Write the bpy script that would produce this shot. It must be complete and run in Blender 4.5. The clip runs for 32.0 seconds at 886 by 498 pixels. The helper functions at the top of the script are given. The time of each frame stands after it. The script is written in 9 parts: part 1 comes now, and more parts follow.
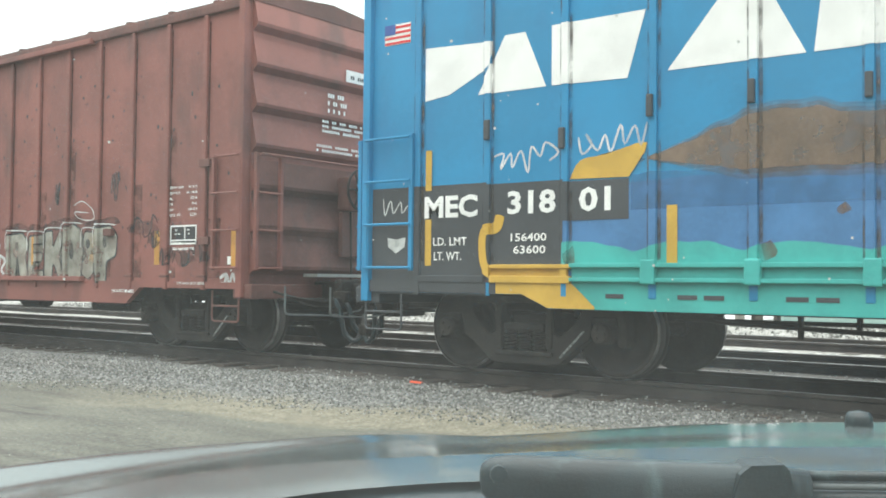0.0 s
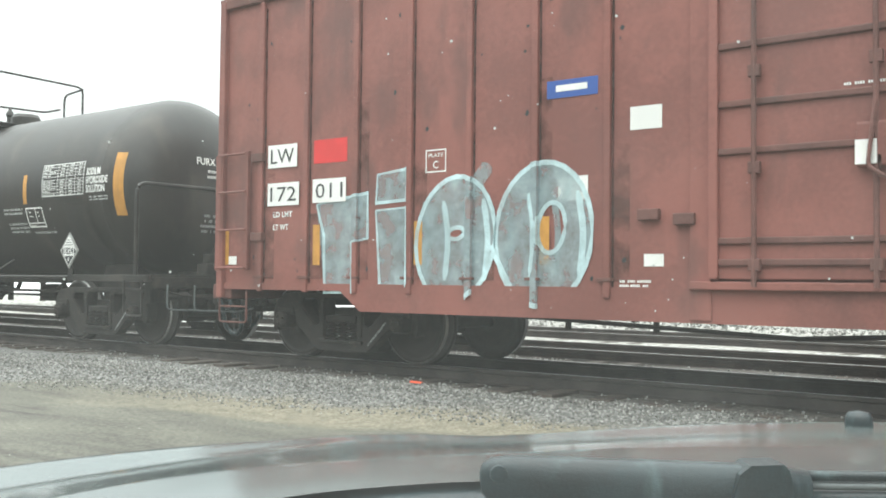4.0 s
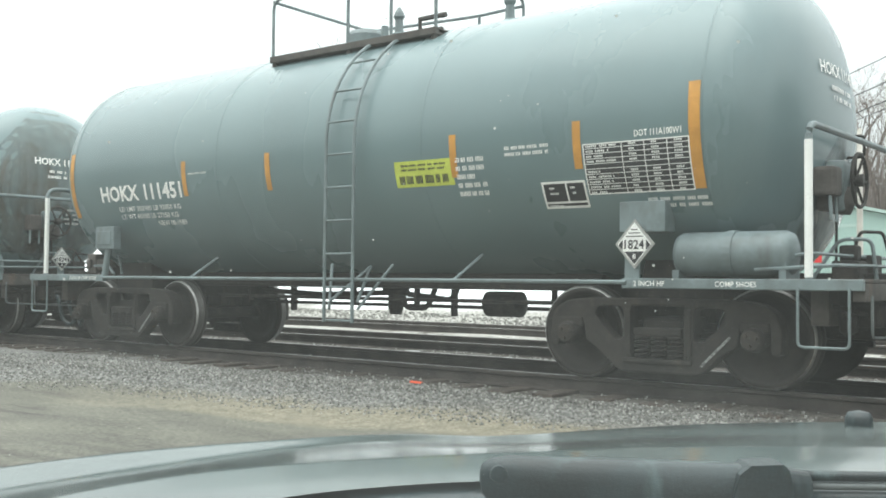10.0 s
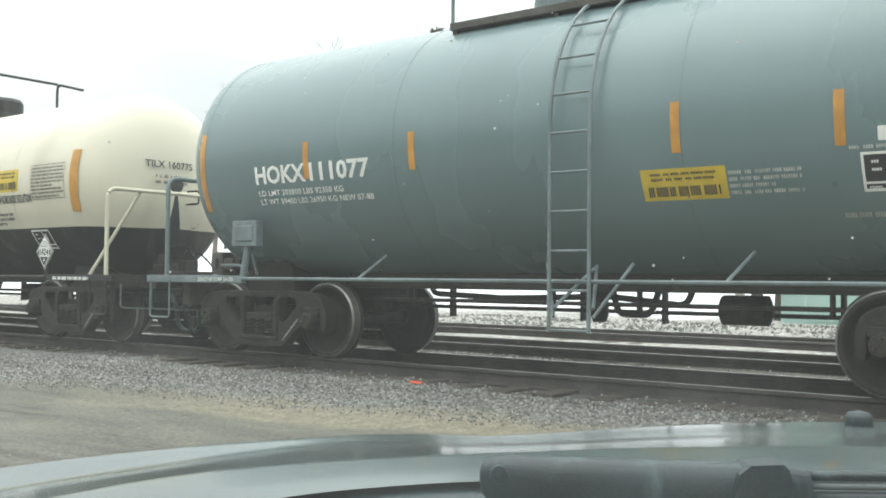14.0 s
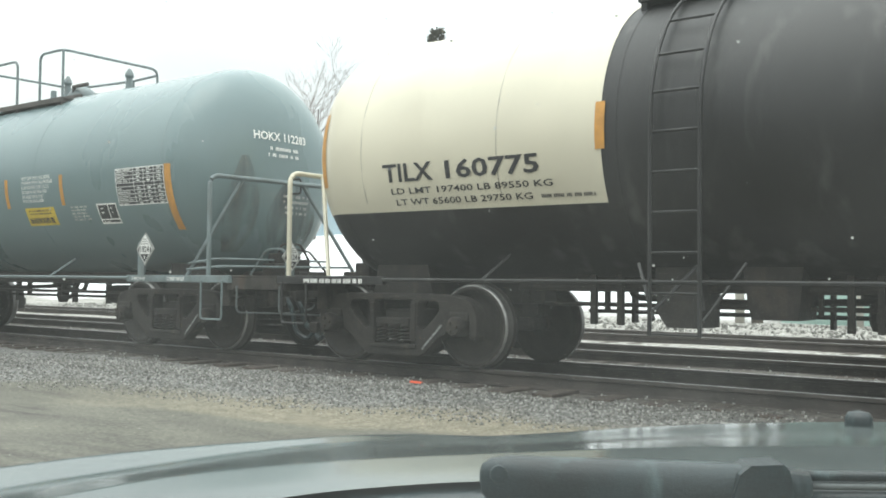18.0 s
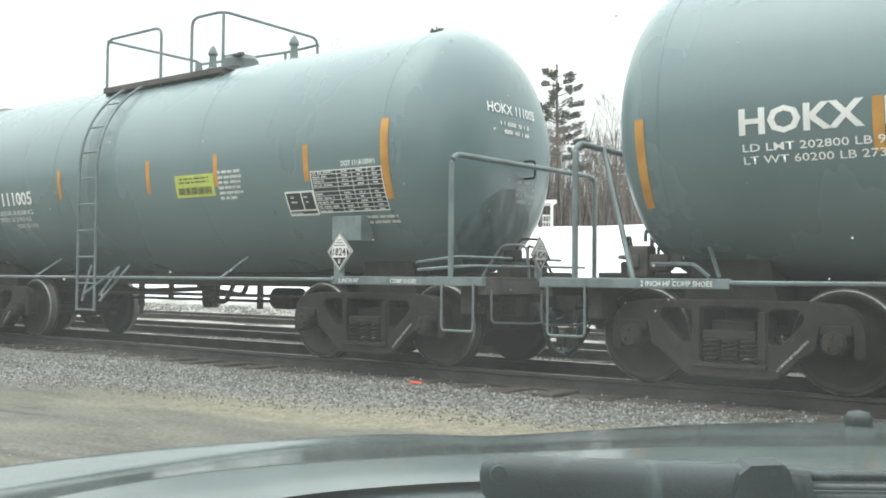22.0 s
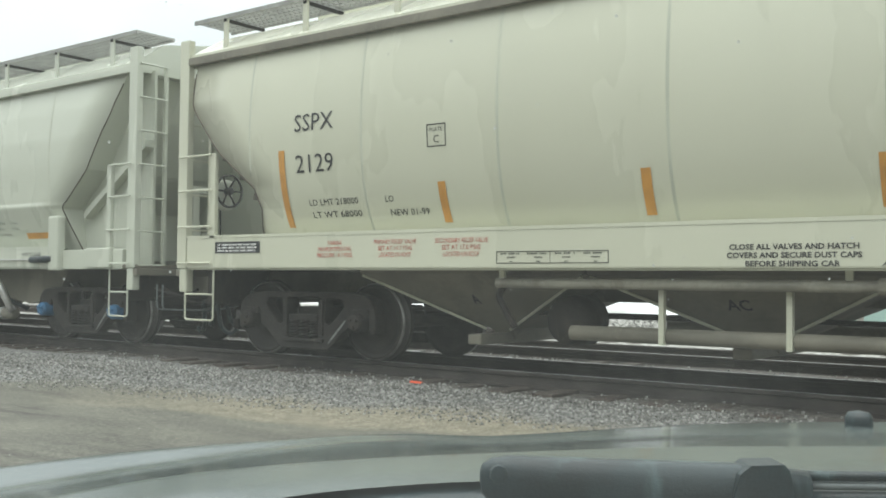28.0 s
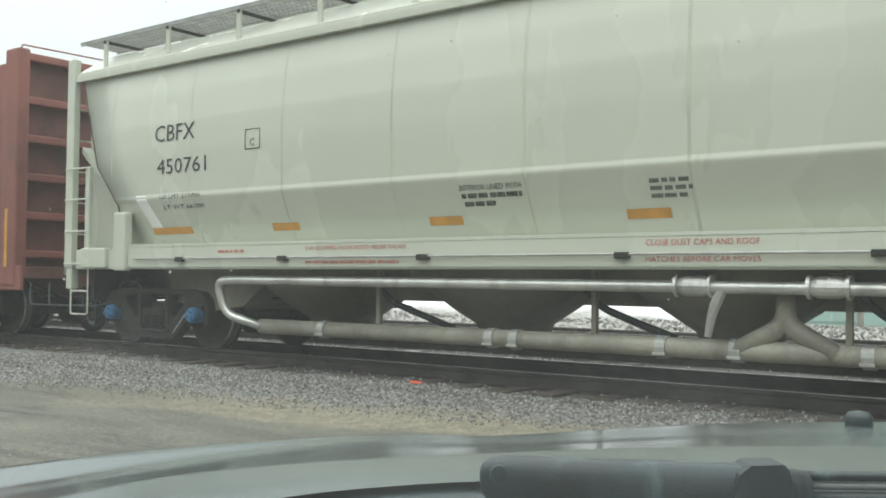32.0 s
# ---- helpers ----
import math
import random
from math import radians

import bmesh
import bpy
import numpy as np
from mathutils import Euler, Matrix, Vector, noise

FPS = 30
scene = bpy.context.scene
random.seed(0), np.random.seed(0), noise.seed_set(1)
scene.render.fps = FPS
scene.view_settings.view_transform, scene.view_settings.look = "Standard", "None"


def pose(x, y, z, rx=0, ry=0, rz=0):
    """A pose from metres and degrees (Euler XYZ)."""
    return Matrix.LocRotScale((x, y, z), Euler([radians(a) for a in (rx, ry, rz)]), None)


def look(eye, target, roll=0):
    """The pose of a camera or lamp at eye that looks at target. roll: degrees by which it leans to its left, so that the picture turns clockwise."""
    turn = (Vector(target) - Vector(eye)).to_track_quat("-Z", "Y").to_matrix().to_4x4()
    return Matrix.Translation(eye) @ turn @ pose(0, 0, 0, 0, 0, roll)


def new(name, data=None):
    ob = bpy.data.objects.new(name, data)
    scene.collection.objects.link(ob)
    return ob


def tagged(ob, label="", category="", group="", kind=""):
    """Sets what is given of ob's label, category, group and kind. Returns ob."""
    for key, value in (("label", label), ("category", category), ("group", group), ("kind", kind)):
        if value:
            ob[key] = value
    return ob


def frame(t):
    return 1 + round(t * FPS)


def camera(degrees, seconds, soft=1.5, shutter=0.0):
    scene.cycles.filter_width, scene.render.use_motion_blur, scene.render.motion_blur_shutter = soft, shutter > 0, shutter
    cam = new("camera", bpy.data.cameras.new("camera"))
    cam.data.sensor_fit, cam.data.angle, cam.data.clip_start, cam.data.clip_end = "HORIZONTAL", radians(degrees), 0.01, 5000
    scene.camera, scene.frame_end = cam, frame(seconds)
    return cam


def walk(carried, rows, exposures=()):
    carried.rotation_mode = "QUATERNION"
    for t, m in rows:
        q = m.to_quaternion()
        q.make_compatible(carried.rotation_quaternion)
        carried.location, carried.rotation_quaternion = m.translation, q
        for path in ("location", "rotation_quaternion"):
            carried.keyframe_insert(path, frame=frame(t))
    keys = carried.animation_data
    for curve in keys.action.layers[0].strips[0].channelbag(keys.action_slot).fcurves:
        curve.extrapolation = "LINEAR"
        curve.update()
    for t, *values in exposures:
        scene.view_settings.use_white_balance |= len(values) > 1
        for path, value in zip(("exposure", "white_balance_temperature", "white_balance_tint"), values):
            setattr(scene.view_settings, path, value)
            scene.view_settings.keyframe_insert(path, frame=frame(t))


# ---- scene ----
# The rail lies at z = 0 (top of the rail), the train runs along +x on the track centred on y = 9.6.
CAM = pose(0, 0, 0.94, 91.854, -0.570, 37.508)
cam = camera(47.9, 32.0, soft=1.8)
walk(cam, [(0.0, CAM), (32.0, CAM)], exposures=[(0.0, 0.24, 6400, 4.0), (1.0, 0.36, 6400, 4.0), (2.0, 0.42, 6400, 4.0), (5.0, 0.24, 6400, 4.0), (6.0, 0.12, 6400, 4.0), (9.0, 0.21, 6400, 4.0), (10.0, 0.11, 6400, 4.0), (11.0, 0.07, 6400, 4.0), (12.0, 0.18, 6400, 4.0), (13.0, -0.06, 6400, 4.0), (14.0, -0.03, 6400, 4.0), (17.0, -0.18, 6400, 4.0), (18.0, -0.02, 6400, 4.0), (20.0, 0.02, 6400, 4.0), (24.0, 0.16, 6400, 4.0), (25.0, 0.10, 6400, 4.0), (28.0, -0.18, 6400, 4.0), (29.0, -0.11, 6400, 4.0), (30.0, -0.11, 6400, 4.0), (31.0, -0.26, 6400, 4.0), (32.0, -0.22, 6400, 4.0)])

TRACK_Y = 9.6
# how far the train has rolled, in metres, second by second
ROLL = [-61.72, -57.94, -54.14, -50.34, -46.55, -42.76, -38.97, -35.16, -31.33, -27.48, -23.60, -19.71, -15.78, -11.83, -7.86, -3.88, 0.11, 4.11, 8.14, 12.21, 16.33, 20.45, 24.60, 28.80, 33.01, 37.24, 41.49, 45.76, 50.05, 54.34, 58.60, 62.80, 66.93]

# ---- light ----
world = bpy.data.worlds.new("world")
scene.world = world
world.use_nodes = True
wn, wl = world.node_tree.nodes, world.node_tree.links
bg = wn["Background"]
sky = wn.new("ShaderNodeTexSky")
sky.sky_type = "NISHITA"
sky.sun_disc = False
sky.sun_elevation, sky.sun_rotation = radians(74), radians(200)
sky.air_density, sky.dust_density = 1.0, 3.0
cloud_co = wn.new("ShaderNodeTexCoord")
cloud = wn.new("ShaderNodeTexNoise")
cloud.inputs["Scale"].default_value, cloud.inputs["Detail"].default_value = 2.2, 4
cloud_ramp = wn.new("ShaderNodeValToRGB")
cloud_ramp.color_ramp.elements[0].position, cloud_ramp.color_ramp.elements[1].position = 0.36, 0.56
cloud_ramp.color_ramp.elements[0].color, cloud_ramp.color_ramp.elements[1].color = (0.72, 0.72, 0.72, 1), (0.97, 0.97, 0.97, 1)
cloud_mix = wn.new("ShaderNodeMix")
cloud_mix.data_type = "RGBA"
wl.new(cloud_co.outputs["Generated"], cloud.inputs["Vector"])
wl.new(cloud.outputs["Fac"], cloud_ramp.inputs["Fac"])
wl.new(cloud_ramp.outputs["Color"], cloud_mix.inputs["Factor"])
wl.new(sky.outputs["Color"], cloud_mix.inputs["A"])
cloud_mix.inputs["B"].default_value = (9.4, 9.7, 9.6, 1)
# an overcast sky is about three times as bright overhead as at the horizon
height = wn.new("ShaderNodeSeparateXYZ")
wl.new(cloud_co.outputs["Generated"], height.inputs[0])
gradient = wn.new("ShaderNodeMapRange")
gradient.inputs["To Min"].default_value, gradient.inputs["To Max"].default_value = 0.55, 3.2
wl.new(height.outputs["Z"], gradient.inputs["Value"])
overcast = wn.new("ShaderNodeVectorMath")
overcast.operation = "SCALE"
wl.new(cloud_mix.outputs["Result"], overcast.inputs[0])
wl.new(gradient.outputs["Result"], overcast.inputs["Scale"])
wl.new(overcast.outputs["Vector"], bg.inputs["Color"])
bg.inputs["Strength"].default_value = 0.115
sun = new("sun", bpy.data.lights.new("sun", "SUN"))
sun.data.energy, sun.data.angle, sun.data.color = 0.8, radians(50), (1.0, 0.97, 0.92)
sun.matrix_basis = look((-2.0, -6.0, 22), (0, 0, 0))


# ---- materials ----
def mat(name, color, rough=0.6, metal=0.0, var=0.25, scale=3.0, fine=40.0, bump=0.15, stain=None, stain_amount=0.5, stretch=(1, 1, 1), spec=0.5):
    """A painted or natural surface: base colour, broad and fine variation, optional stains of another colour, fine relief."""
    m = bpy.data.materials.new(name)
    m.use_nodes = True
    n, l = m.node_tree.nodes, m.node_tree.links
    b = n["Principled BSDF"]
    b.inputs["Roughness"].default_value, b.inputs["Metallic"].default_value = rough, metal
    b.inputs["Specular IOR Level"].default_value = spec
    co = n.new("ShaderNodeTexCoord")
    mp = n.new("ShaderNodeMapping")
    mp.inputs["Scale"].default_value = stretch
    l.new(co.outputs["Object"], mp.inputs["Vector"])
    big, small = n.new("ShaderNodeTexNoise"), n.new("ShaderNodeTexNoise")
    big.inputs["Scale"].default_value, big.inputs["Detail"].default_value = scale, 6
    small.inputs["Scale"].default_value, small.inputs["Detail"].default_value = fine, 3
    l.new(mp.outputs["Vector"], big.inputs["Vector"])
    l.new(mp.outputs["Vector"], small.inputs["Vector"])
    ramp = n.new("ShaderNodeValToRGB")
    lo, hi = [c * (1 - var) for c in color], [min(1, c * (1 + var)) for c in color]
    ramp.color_ramp.elements[0].color, ramp.color_ramp.elements[1].color = (*lo, 1), (*hi, 1)
    ramp.color_ramp.elements[0].position, ramp.color_ramp.elements[1].position = 0.3, 0.7
    add = n.new("ShaderNodeMath")
    add.operation = "MULTIPLY_ADD"
    add.inputs[1].default_value, add.inputs[2].default_value = 0.35, -0.175
    l.new(small.outputs["Fac"], add.inputs[0])
    add2 = n.new("ShaderNodeMath")
    l.new(add.outputs[0], add2.inputs[0])
    l.new(big.outputs["Fac"], add2.inputs[1])
    l.new(add2.outputs[0], ramp.inputs["Fac"])
    ramp.color_ramp.interpolation = "EASE"
    out = ramp.outputs["Color"]
    if stain:
        st = n.new("ShaderNodeTexNoise")
        st.inputs["Scale"].default_value, st.inputs["Detail"].default_value = scale * 1.7, 8
        mp2 = n.new("ShaderNodeMapping")
        mp2.inputs["Scale"].default_value = (stretch[0] * 1.0, stretch[1], stretch[2] * 0.45)
        mp2.inputs["Location"].default_value = (3.1, 1.7, 9.2)
        l.new(co.outputs["Object"], mp2.inputs["Vector"])
        l.new(mp2.outputs["Vector"], st.inputs["Vector"])
        sr = n.new("ShaderNodeValToRGB")
        sr.color_ramp.elements[0].position, sr.color_ramp.elements[1].position = 0.52, 0.74
        sr.color_ramp.elements[1].color = (stain_amount, stain_amount, stain_amount, 1)
        sr.color_ramp.interpolation = "EASE"
        l.new(st.outputs["Fac"], sr.inputs["Fac"])
        mx = n.new("ShaderNodeMix")
        mx.data_type = "RGBA"
        l.new(sr.outputs["Color"], mx.inputs["Factor"])
        l.new(out, mx.inputs["A"])
        mx.inputs["B"].default_value = (*stain, 1)
        out = mx.outputs["Result"]
    l.new(out, b.inputs["Base Color"])
    rr = n.new("ShaderNodeMapRange")
    rr.inputs["To Min"].default_value, rr.inputs["To Max"].default_value = max(0.03, rough - 0.12), min(1, rough + 0.12)
    l.new(big.outputs["Fac"], rr.inputs["Value"])
    l.new(rr.outputs["Result"], b.inputs["Roughness"])
    if bump:
        bp = n.new("ShaderNodeBump")
        bp.inputs["Strength"].default_value, bp.inputs["Distance"].default_value = bump, 0.01
        l.new(small.outputs["Fac"], bp.inputs["Height"])
        l.new(bp.outputs["Normal"], b.inputs["Normal"])
    return m


M_TRUCK = mat("truck_iron", (0.019, 0.0162, 0.0138), 0.8, 0.0, 0.45, 4, 30, 0.3, (0.046, 0.035, 0.027), 0.7)
M_WHEEL = mat("wheel_steel", (0.022, 0.0185, 0.016), 0.65, 0.2, 0.3, 5, 40, 0.2, (0.042, 0.031, 0.024), 0.5)
M_TREAD = mat("polished_tread", (0.11, 0.105, 0.10), 0.5, 0.8, 0.2)
M_RIMEDGE = mat("bright_rim_edge", (0.30, 0.295, 0.285), 0.45, 0.9, 0.3, 5)
M_WALK = mat("grimy_walkway", (0.070, 0.062, 0.056), 0.75, 0, 0.3, 3, 25, 0.2, (0.12, 0.075, 0.05), 0.4)
# dirty end sheets, darkened further for the shade between the cars
M_HOPEND = mat("hopper_end_grime_shade", (0.165, 0.148, 0.122), 0.7, 0, 0.3, 1.5, 20, 0.15, (0.11, 0.085, 0.065), 0.6)
M_BLACKNEW = mat("fresh_black_paint", (0.012, 0.0118, 0.0122), 0.5, 0, 0.35, 1.6, 25, 0.06, (0.060, 0.058, 0.056), 0.65, (1.6, 1.6, 0.35))
M_HOPEDGE = mat("rusted_sheet_edge", (0.085, 0.066, 0.052), 0.8, 0, 0.4, 6, 30, 0.2)
M_HOPPIPE = mat("painted_pipe", (0.27, 0.258, 0.21), 0.5, 0.0, 0.25, 2, 25, 0.1, (0.13, 0.11, 0.085), 0.6)
M_HOPSEAM = mat("hopper_seam", (0.445, 0.46, 0.375), 0.55, 0, 0.1, 1.5, 20, 0.05)
M_BLUECAP = mat("blue_cap", (0.045, 0.15, 0.29), 0.5, 0, 0.2, 9)
M_BLACK = mat("black_paint", (0.021, 0.018, 0.0155), 0.42, 0, 0.4, 1.2, 25, 0.06, (0.07, 0.057, 0.045), 0.5)
M_GREY = mat("grey_green_paint", (0.146, 0.202, 0.209), 0.27, 0, 0.06, 0.7, 25, 0.04, (0.10, 0.125, 0.125), 0.10, (1.0, 1.0, 0.35))
M_GREYTRIM = mat("grey_trim", (0.145, 0.180, 0.185), 0.5, 0, 0.2, 3, 25, 0.1, (0.07, 0.07, 0.065), 0.5)
M_CREAM = mat("cream_paint", (0.62, 0.58, 0.46), 0.42, 0, 0.07, 0.9, 20, 0.05, (0.36, 0.31, 0.22), 0.3)
M_HOP = mat("hopper_beige", (0.542, 0.545, 0.434), 0.28, 0, 0.03, 0.8, 20, 0.05, None, 0.0, (1.2, 1.2, 0.5))
M_HOPB = mat("hopper_grey_beige", (0.515, 0.535, 0.452), 0.26, 0, 0.03, 0.8, 20, 0.05, None, 0.0, (1.2, 1.2, 0.5))
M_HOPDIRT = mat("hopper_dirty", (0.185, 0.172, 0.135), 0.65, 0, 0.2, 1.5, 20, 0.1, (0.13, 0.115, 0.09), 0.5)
M_RED = mat("boxcar_red", (0.222, 0.080, 0.064), 0.6, 0, 0.18, 1.1, 25, 0.1, (0.105, 0.052, 0.045), 0.65)
M_REDDARK = mat("rust_brown", (0.13, 0.055, 0.045), 0.7, 0, 0.25, 2, 25, 0.2, (0.06, 0.045, 0.04), 0.5)
M_BLUE = mat("boxcar_blue", (0.020, 0.225, 0.43), 0.5, 0, 0.1, 0.9, 25, 0.06, (0.03, 0.14, 0.30), 0.4)
M_CHAR = mat("charcoal_paint", (0.050, 0.055, 0.060), 0.55, 0, 0.15, 1.5, 25, 0.08)
M_TEAL = mat("teal_spray", (0.055, 0.37, 0.335), 0.5, 0, 0.12, 2, 25, 0.06)
M_OCHRE = mat("ochre_spray", (0.55, 0.34, 0.05), 0.5, 0, 0.12, 2, 25, 0.06)
M_ROYAL = mat("mid_blue_spray", (0.06, 0.175, 0.36), 0.5, 0, 0.15, 2, 25, 0.06)
M_WHITE = mat("white_lettering", (0.78, 0.78, 0.75), 0.5, 0, 0.08, 3, 40, 0.04)
M_DULLWHITE = mat("worn_white_lettering", (0.48, 0.49, 0.47), 0.6, 0, 0.25, 12, 60, 0.04)
M_INK = mat("black_lettering", (0.03, 0.03, 0.032), 0.5, 0, 0.15, 5, 40, 0.04)
M_REDINK = mat("red_lettering", (0.42, 0.09, 0.07), 0.5, 0, 0.15, 5, 40, 0.04)
M_ORANGE = mat("reflective_strip", (0.52, 0.255, 0.05), 0.45, 0, 0.15, 6, 60, 0.05, (0.36, 0.18, 0.05), 0.4)
M_YELLOW = mat("yellow_placard", (0.62, 0.45, 0.05), 0.45, 0, 0.1, 5, 40, 0.04)
M_LIME = mat("lime_placard", (0.52, 0.58, 0.10), 0.45, 0, 0.1, 5, 40, 0.04)
M_SIGNRED = mat("red_square", (0.62, 0.035, 0.035), 0.45, 0, 0.08, 5, 40, 0.04)
M_SIGNBLUE = mat("blue_sign", (0.035, 0.09, 0.33), 0.45, 0, 0.1, 5, 40, 0.04)
M_RAIL = mat("rail_steel", (0.042, 0.035, 0.031), 0.75, 0.0, 0.35, 3, 40, 0.2)
M_RAILTOP = mat("rail_head", (0.26, 0.25, 0.24), 0.42, 0.8, 0.2, 6, 40, 0.05)
M_TIE = mat("tie_wood", (0.065, 0.052, 0.043), 0.85, 0, 0.35, 3, 20, 0.4, stretch=(6, 1, 6))
M_STONE = mat("gravel", (0.26, 0.255, 0.24), 0.85, 0, 0.45, 9, 30, 0.3)
M_STEEL = mat("galvanised", (0.38, 0.38, 0.36), 0.5, 0.5, 0.15, 6, 40, 0.1)
M_PIPE = mat("stainless_pipe", (0.58, 0.58, 0.55), 0.38, 0.7, 0.15, 3, 40, 0.08, (0.2, 0.18, 0.14), 0.4)
M_SNOW = mat("snow", (0.80, 0.82, 0.84), 0.8, 0, 0.06, 0.3, 6, 0.3, (0.55, 0.54, 0.50), 0.3)
M_OLDSNOW = mat("old_snow", (0.52, 0.52, 0.51), 0.85, 0, 0.35, 5.0, 22, 0.5, (0.10, 0.092, 0.085), 1.0)
M_BARK = mat("bark", (0.11, 0.09, 0.078), 0.9, 0, 0.3, 3, 20, 0.3)
M_TWIG = mat("twigs", (0.165, 0.14, 0.125), 0.9, 0, 0.25, 2, 10, 0.0)
# needle colour lifted to grey-brown, with the haze over the trees included
M_NEEDLE = mat("needles", (0.12, 0.118, 0.098), 0.9, 0, 0.4, 1.5, 8, 0.0)
M_POLE = mat("weathered_pole", (0.115, 0.098, 0.085), 0.85, 0, 0.25, 2, 20, 0.3, stretch=(4, 4, 0.5))
M_PALEPOLE = mat("pale_pole", (0.42, 0.40, 0.36), 0.7, 0, 0.15, 2, 20, 0.1)
M_SHED = mat("mint_metal", (0.33, 0.46, 0.42), 0.45, 0, 0.06, 1, 20, 0.05)
M_SHEDTRIM = mat("mint_trim", (0.40, 0.52, 0.48), 0.45, 0, 0.06, 1, 20, 0.05)
M_WIRE = mat("wire", (0.03, 0.03, 0.03), 0.6, 0, 0.1)
M_HOUSE = mat("red_siding", (0.105, 0.062, 0.055), 0.8, 0, 0.15, 1, 12, 0.1)
M_SHINGLE = mat("dark_shingle", (0.07, 0.065, 0.06), 0.9, 0, 0.25, 2, 14, 0.2)
M_WOODS = mat("unseen_bare_woods", (0.075, 0.066, 0.056), 0.95, 0, 0.4, 0.25, 2.0, 0.0)
M_HOOD = mat("car_paint", (0.10, 0.12, 0.118), 0.17, 0.35, 0.12, 2, 60, 0.0, spec=0.6)
M_PLASTIC = mat("black_plastic", (0.010, 0.019, 0.022), 0.45, 0, 0.4, 12, 260, 0.10, (0.062, 0.095, 0.098), 0.8)
M_STEELROD = mat("dull_rod", (0.13, 0.145, 0.145), 0.4, 0.3, 0.15, 9, 60, 0.0)
# distance haze is mixed into the ridge's blue-grey colour
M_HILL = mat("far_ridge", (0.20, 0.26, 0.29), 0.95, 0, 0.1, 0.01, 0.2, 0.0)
M_LITTER = mat("orange_litter", (0.85, 0.12, 0.05), 0.6)


def ground_material():
    """Dirt drive, grey gravel, oily ballast between the rails, pale stones behind, snow far off; by place across the tracks."""
    m = bpy.data.materials.new("ground")
    m.use_nodes = True
    n, l = m.node_tree.nodes, m.node_tree.links
    b = n["Principled BSDF"]
    b.inputs["Roughness"].default_value = 0.9
    co = n.new("ShaderNodeTexCoord")
    sep = n.new("ShaderNodeSeparateXYZ")
    l.new(co.outputs["Object"], sep.inputs[0])

    def noise_node(scale, detail=6, stretch=(1, 1, 1)):
        mp = n.new("ShaderNodeMapping")
        mp.inputs["Scale"].default_value = stretch
        t = n.new("ShaderNodeTexNoise")
        t.inputs["Scale"].default_value, t.inputs["Detail"].default_value = scale, detail
        l.new(co.outputs["Object"], mp.inputs["Vector"])
        l.new(mp.outputs["Vector"], t.inputs["Vector"])
        return t.outputs["Fac"]

    def math_node(op, a, bb, c=None):
        t = n.new("ShaderNodeMath")
        t.operation = op
        for k, v in enumerate((a, bb, c)):
            if v is None:
                continue
            if isinstance(v, (int, float)):
                t.inputs[k].default_value = v
            else:
                l.new(v, t.inputs[k])
        return t.outputs[0]

    def ramp_node(fac, stops):
        t = n.new("ShaderNodeValToRGB")
        e = t.color_ramp.elements
        e[0].position, e[0].color = stops[0][0], (*stops[0][1], 1)
        e[1].position, e[1].color = stops[-1][0], (*stops[-1][1], 1)
        for p, c in stops[1:-1]:
            x = e.new(p)
            x.color = (*c, 1)
        l.new(fac, t.inputs["Fac"])
        return t.outputs["Color"]

    def mix_node(f, a, bb):
        t = n.new("ShaderNodeMix")
        t.data_type = "RGBA"
        l.new(f, t.inputs["Factor"])
        l.new(a, t.inputs["A"])
        l.new(bb, t.inputs["B"])
        return t.outputs["Result"]

    def step_node(v, a, bb):
        t = n.new("ShaderNodeMapRange")
        t.interpolation_type = "SMOOTHSTEP"
        t.inputs["From Min"].default_value, t.inputs["From Max"].default_value = a, bb
        l.new(v, t.inputs["Value"])
        return t.outputs["Result"]

    dirt = ramp_node(noise_node(0.9, 8, (0.5, 1.6, 1)), [(0.3, (0.066, 0.063, 0.051)), (0.45, (0.100, 0.096, 0.078)), (0.7, (0.145, 0.138, 0.111))])
    sand = ramp_node(noise_node(6, 6), [(0.3, (0.150, 0.134, 0.098)), (0.7, (0.225, 0.203, 0.15))])
    stones = ramp_node(noise_node(22, 4), [(0.34, (0.072, 0.071, 0.066)), (0.5, (0.145, 0.143, 0.134)), (0.68, (0.245, 0.243, 0.228))])
    oily = ramp_node(noise_node(14, 6), [(0.3, (0.034, 0.030, 0.026)), (0.55, (0.085, 0.075, 0.066)), (0.75, (0.17, 0.155, 0.138))])
    pale = ramp_node(noise_node(10, 6), [(0.3, (0.13, 0.125, 0.115)), (0.5, (0.26, 0.25, 0.225)), (0.72, (0.50, 0.49, 0.46))])
    snow = ramp_node(noise_node(0.8, 6), [(0.3, (0.66, 0.66, 0.66)), (0.6, (0.82, 0.83, 0.84))])
    # the drive is not quite parallel to the rails
    wob = math_node("MULTIPLY_ADD", noise_node(0.7, 3), 0.9, -0.45)
    skew = math_node("MULTIPLY_ADD", sep.outputs["X"], -0.17, sep.outputs["Y"])
    v = math_node("ADD", skew, wob)
    y2 = math_node("ADD", sep.outputs["Y"], math_node("MULTIPLY_ADD", noise_node(2.2, 5), 1.3, -0.65))
    tracks = ramp_node(noise_node(2.6, 5, (0.22, 2.4, 1)), [(0.34, (0.050, 0.047, 0.039)), (0.5, (0.096, 0.092, 0.075)), (0.68, (0.138, 0.131, 0.106))])
    dirt = mix_node(step_node(noise_node(0.45, 4), 0.42, 0.58), dirt, tracks)
    near = math_node("MULTIPLY", step_node(v, 7.35, 7.75), step_node(sep.outputs["X"], -11.0, -7.0))
    c = mix_node(near, dirt, sand)
    c = mix_node(step_node(v, 8.25, 8.6), c, stones)
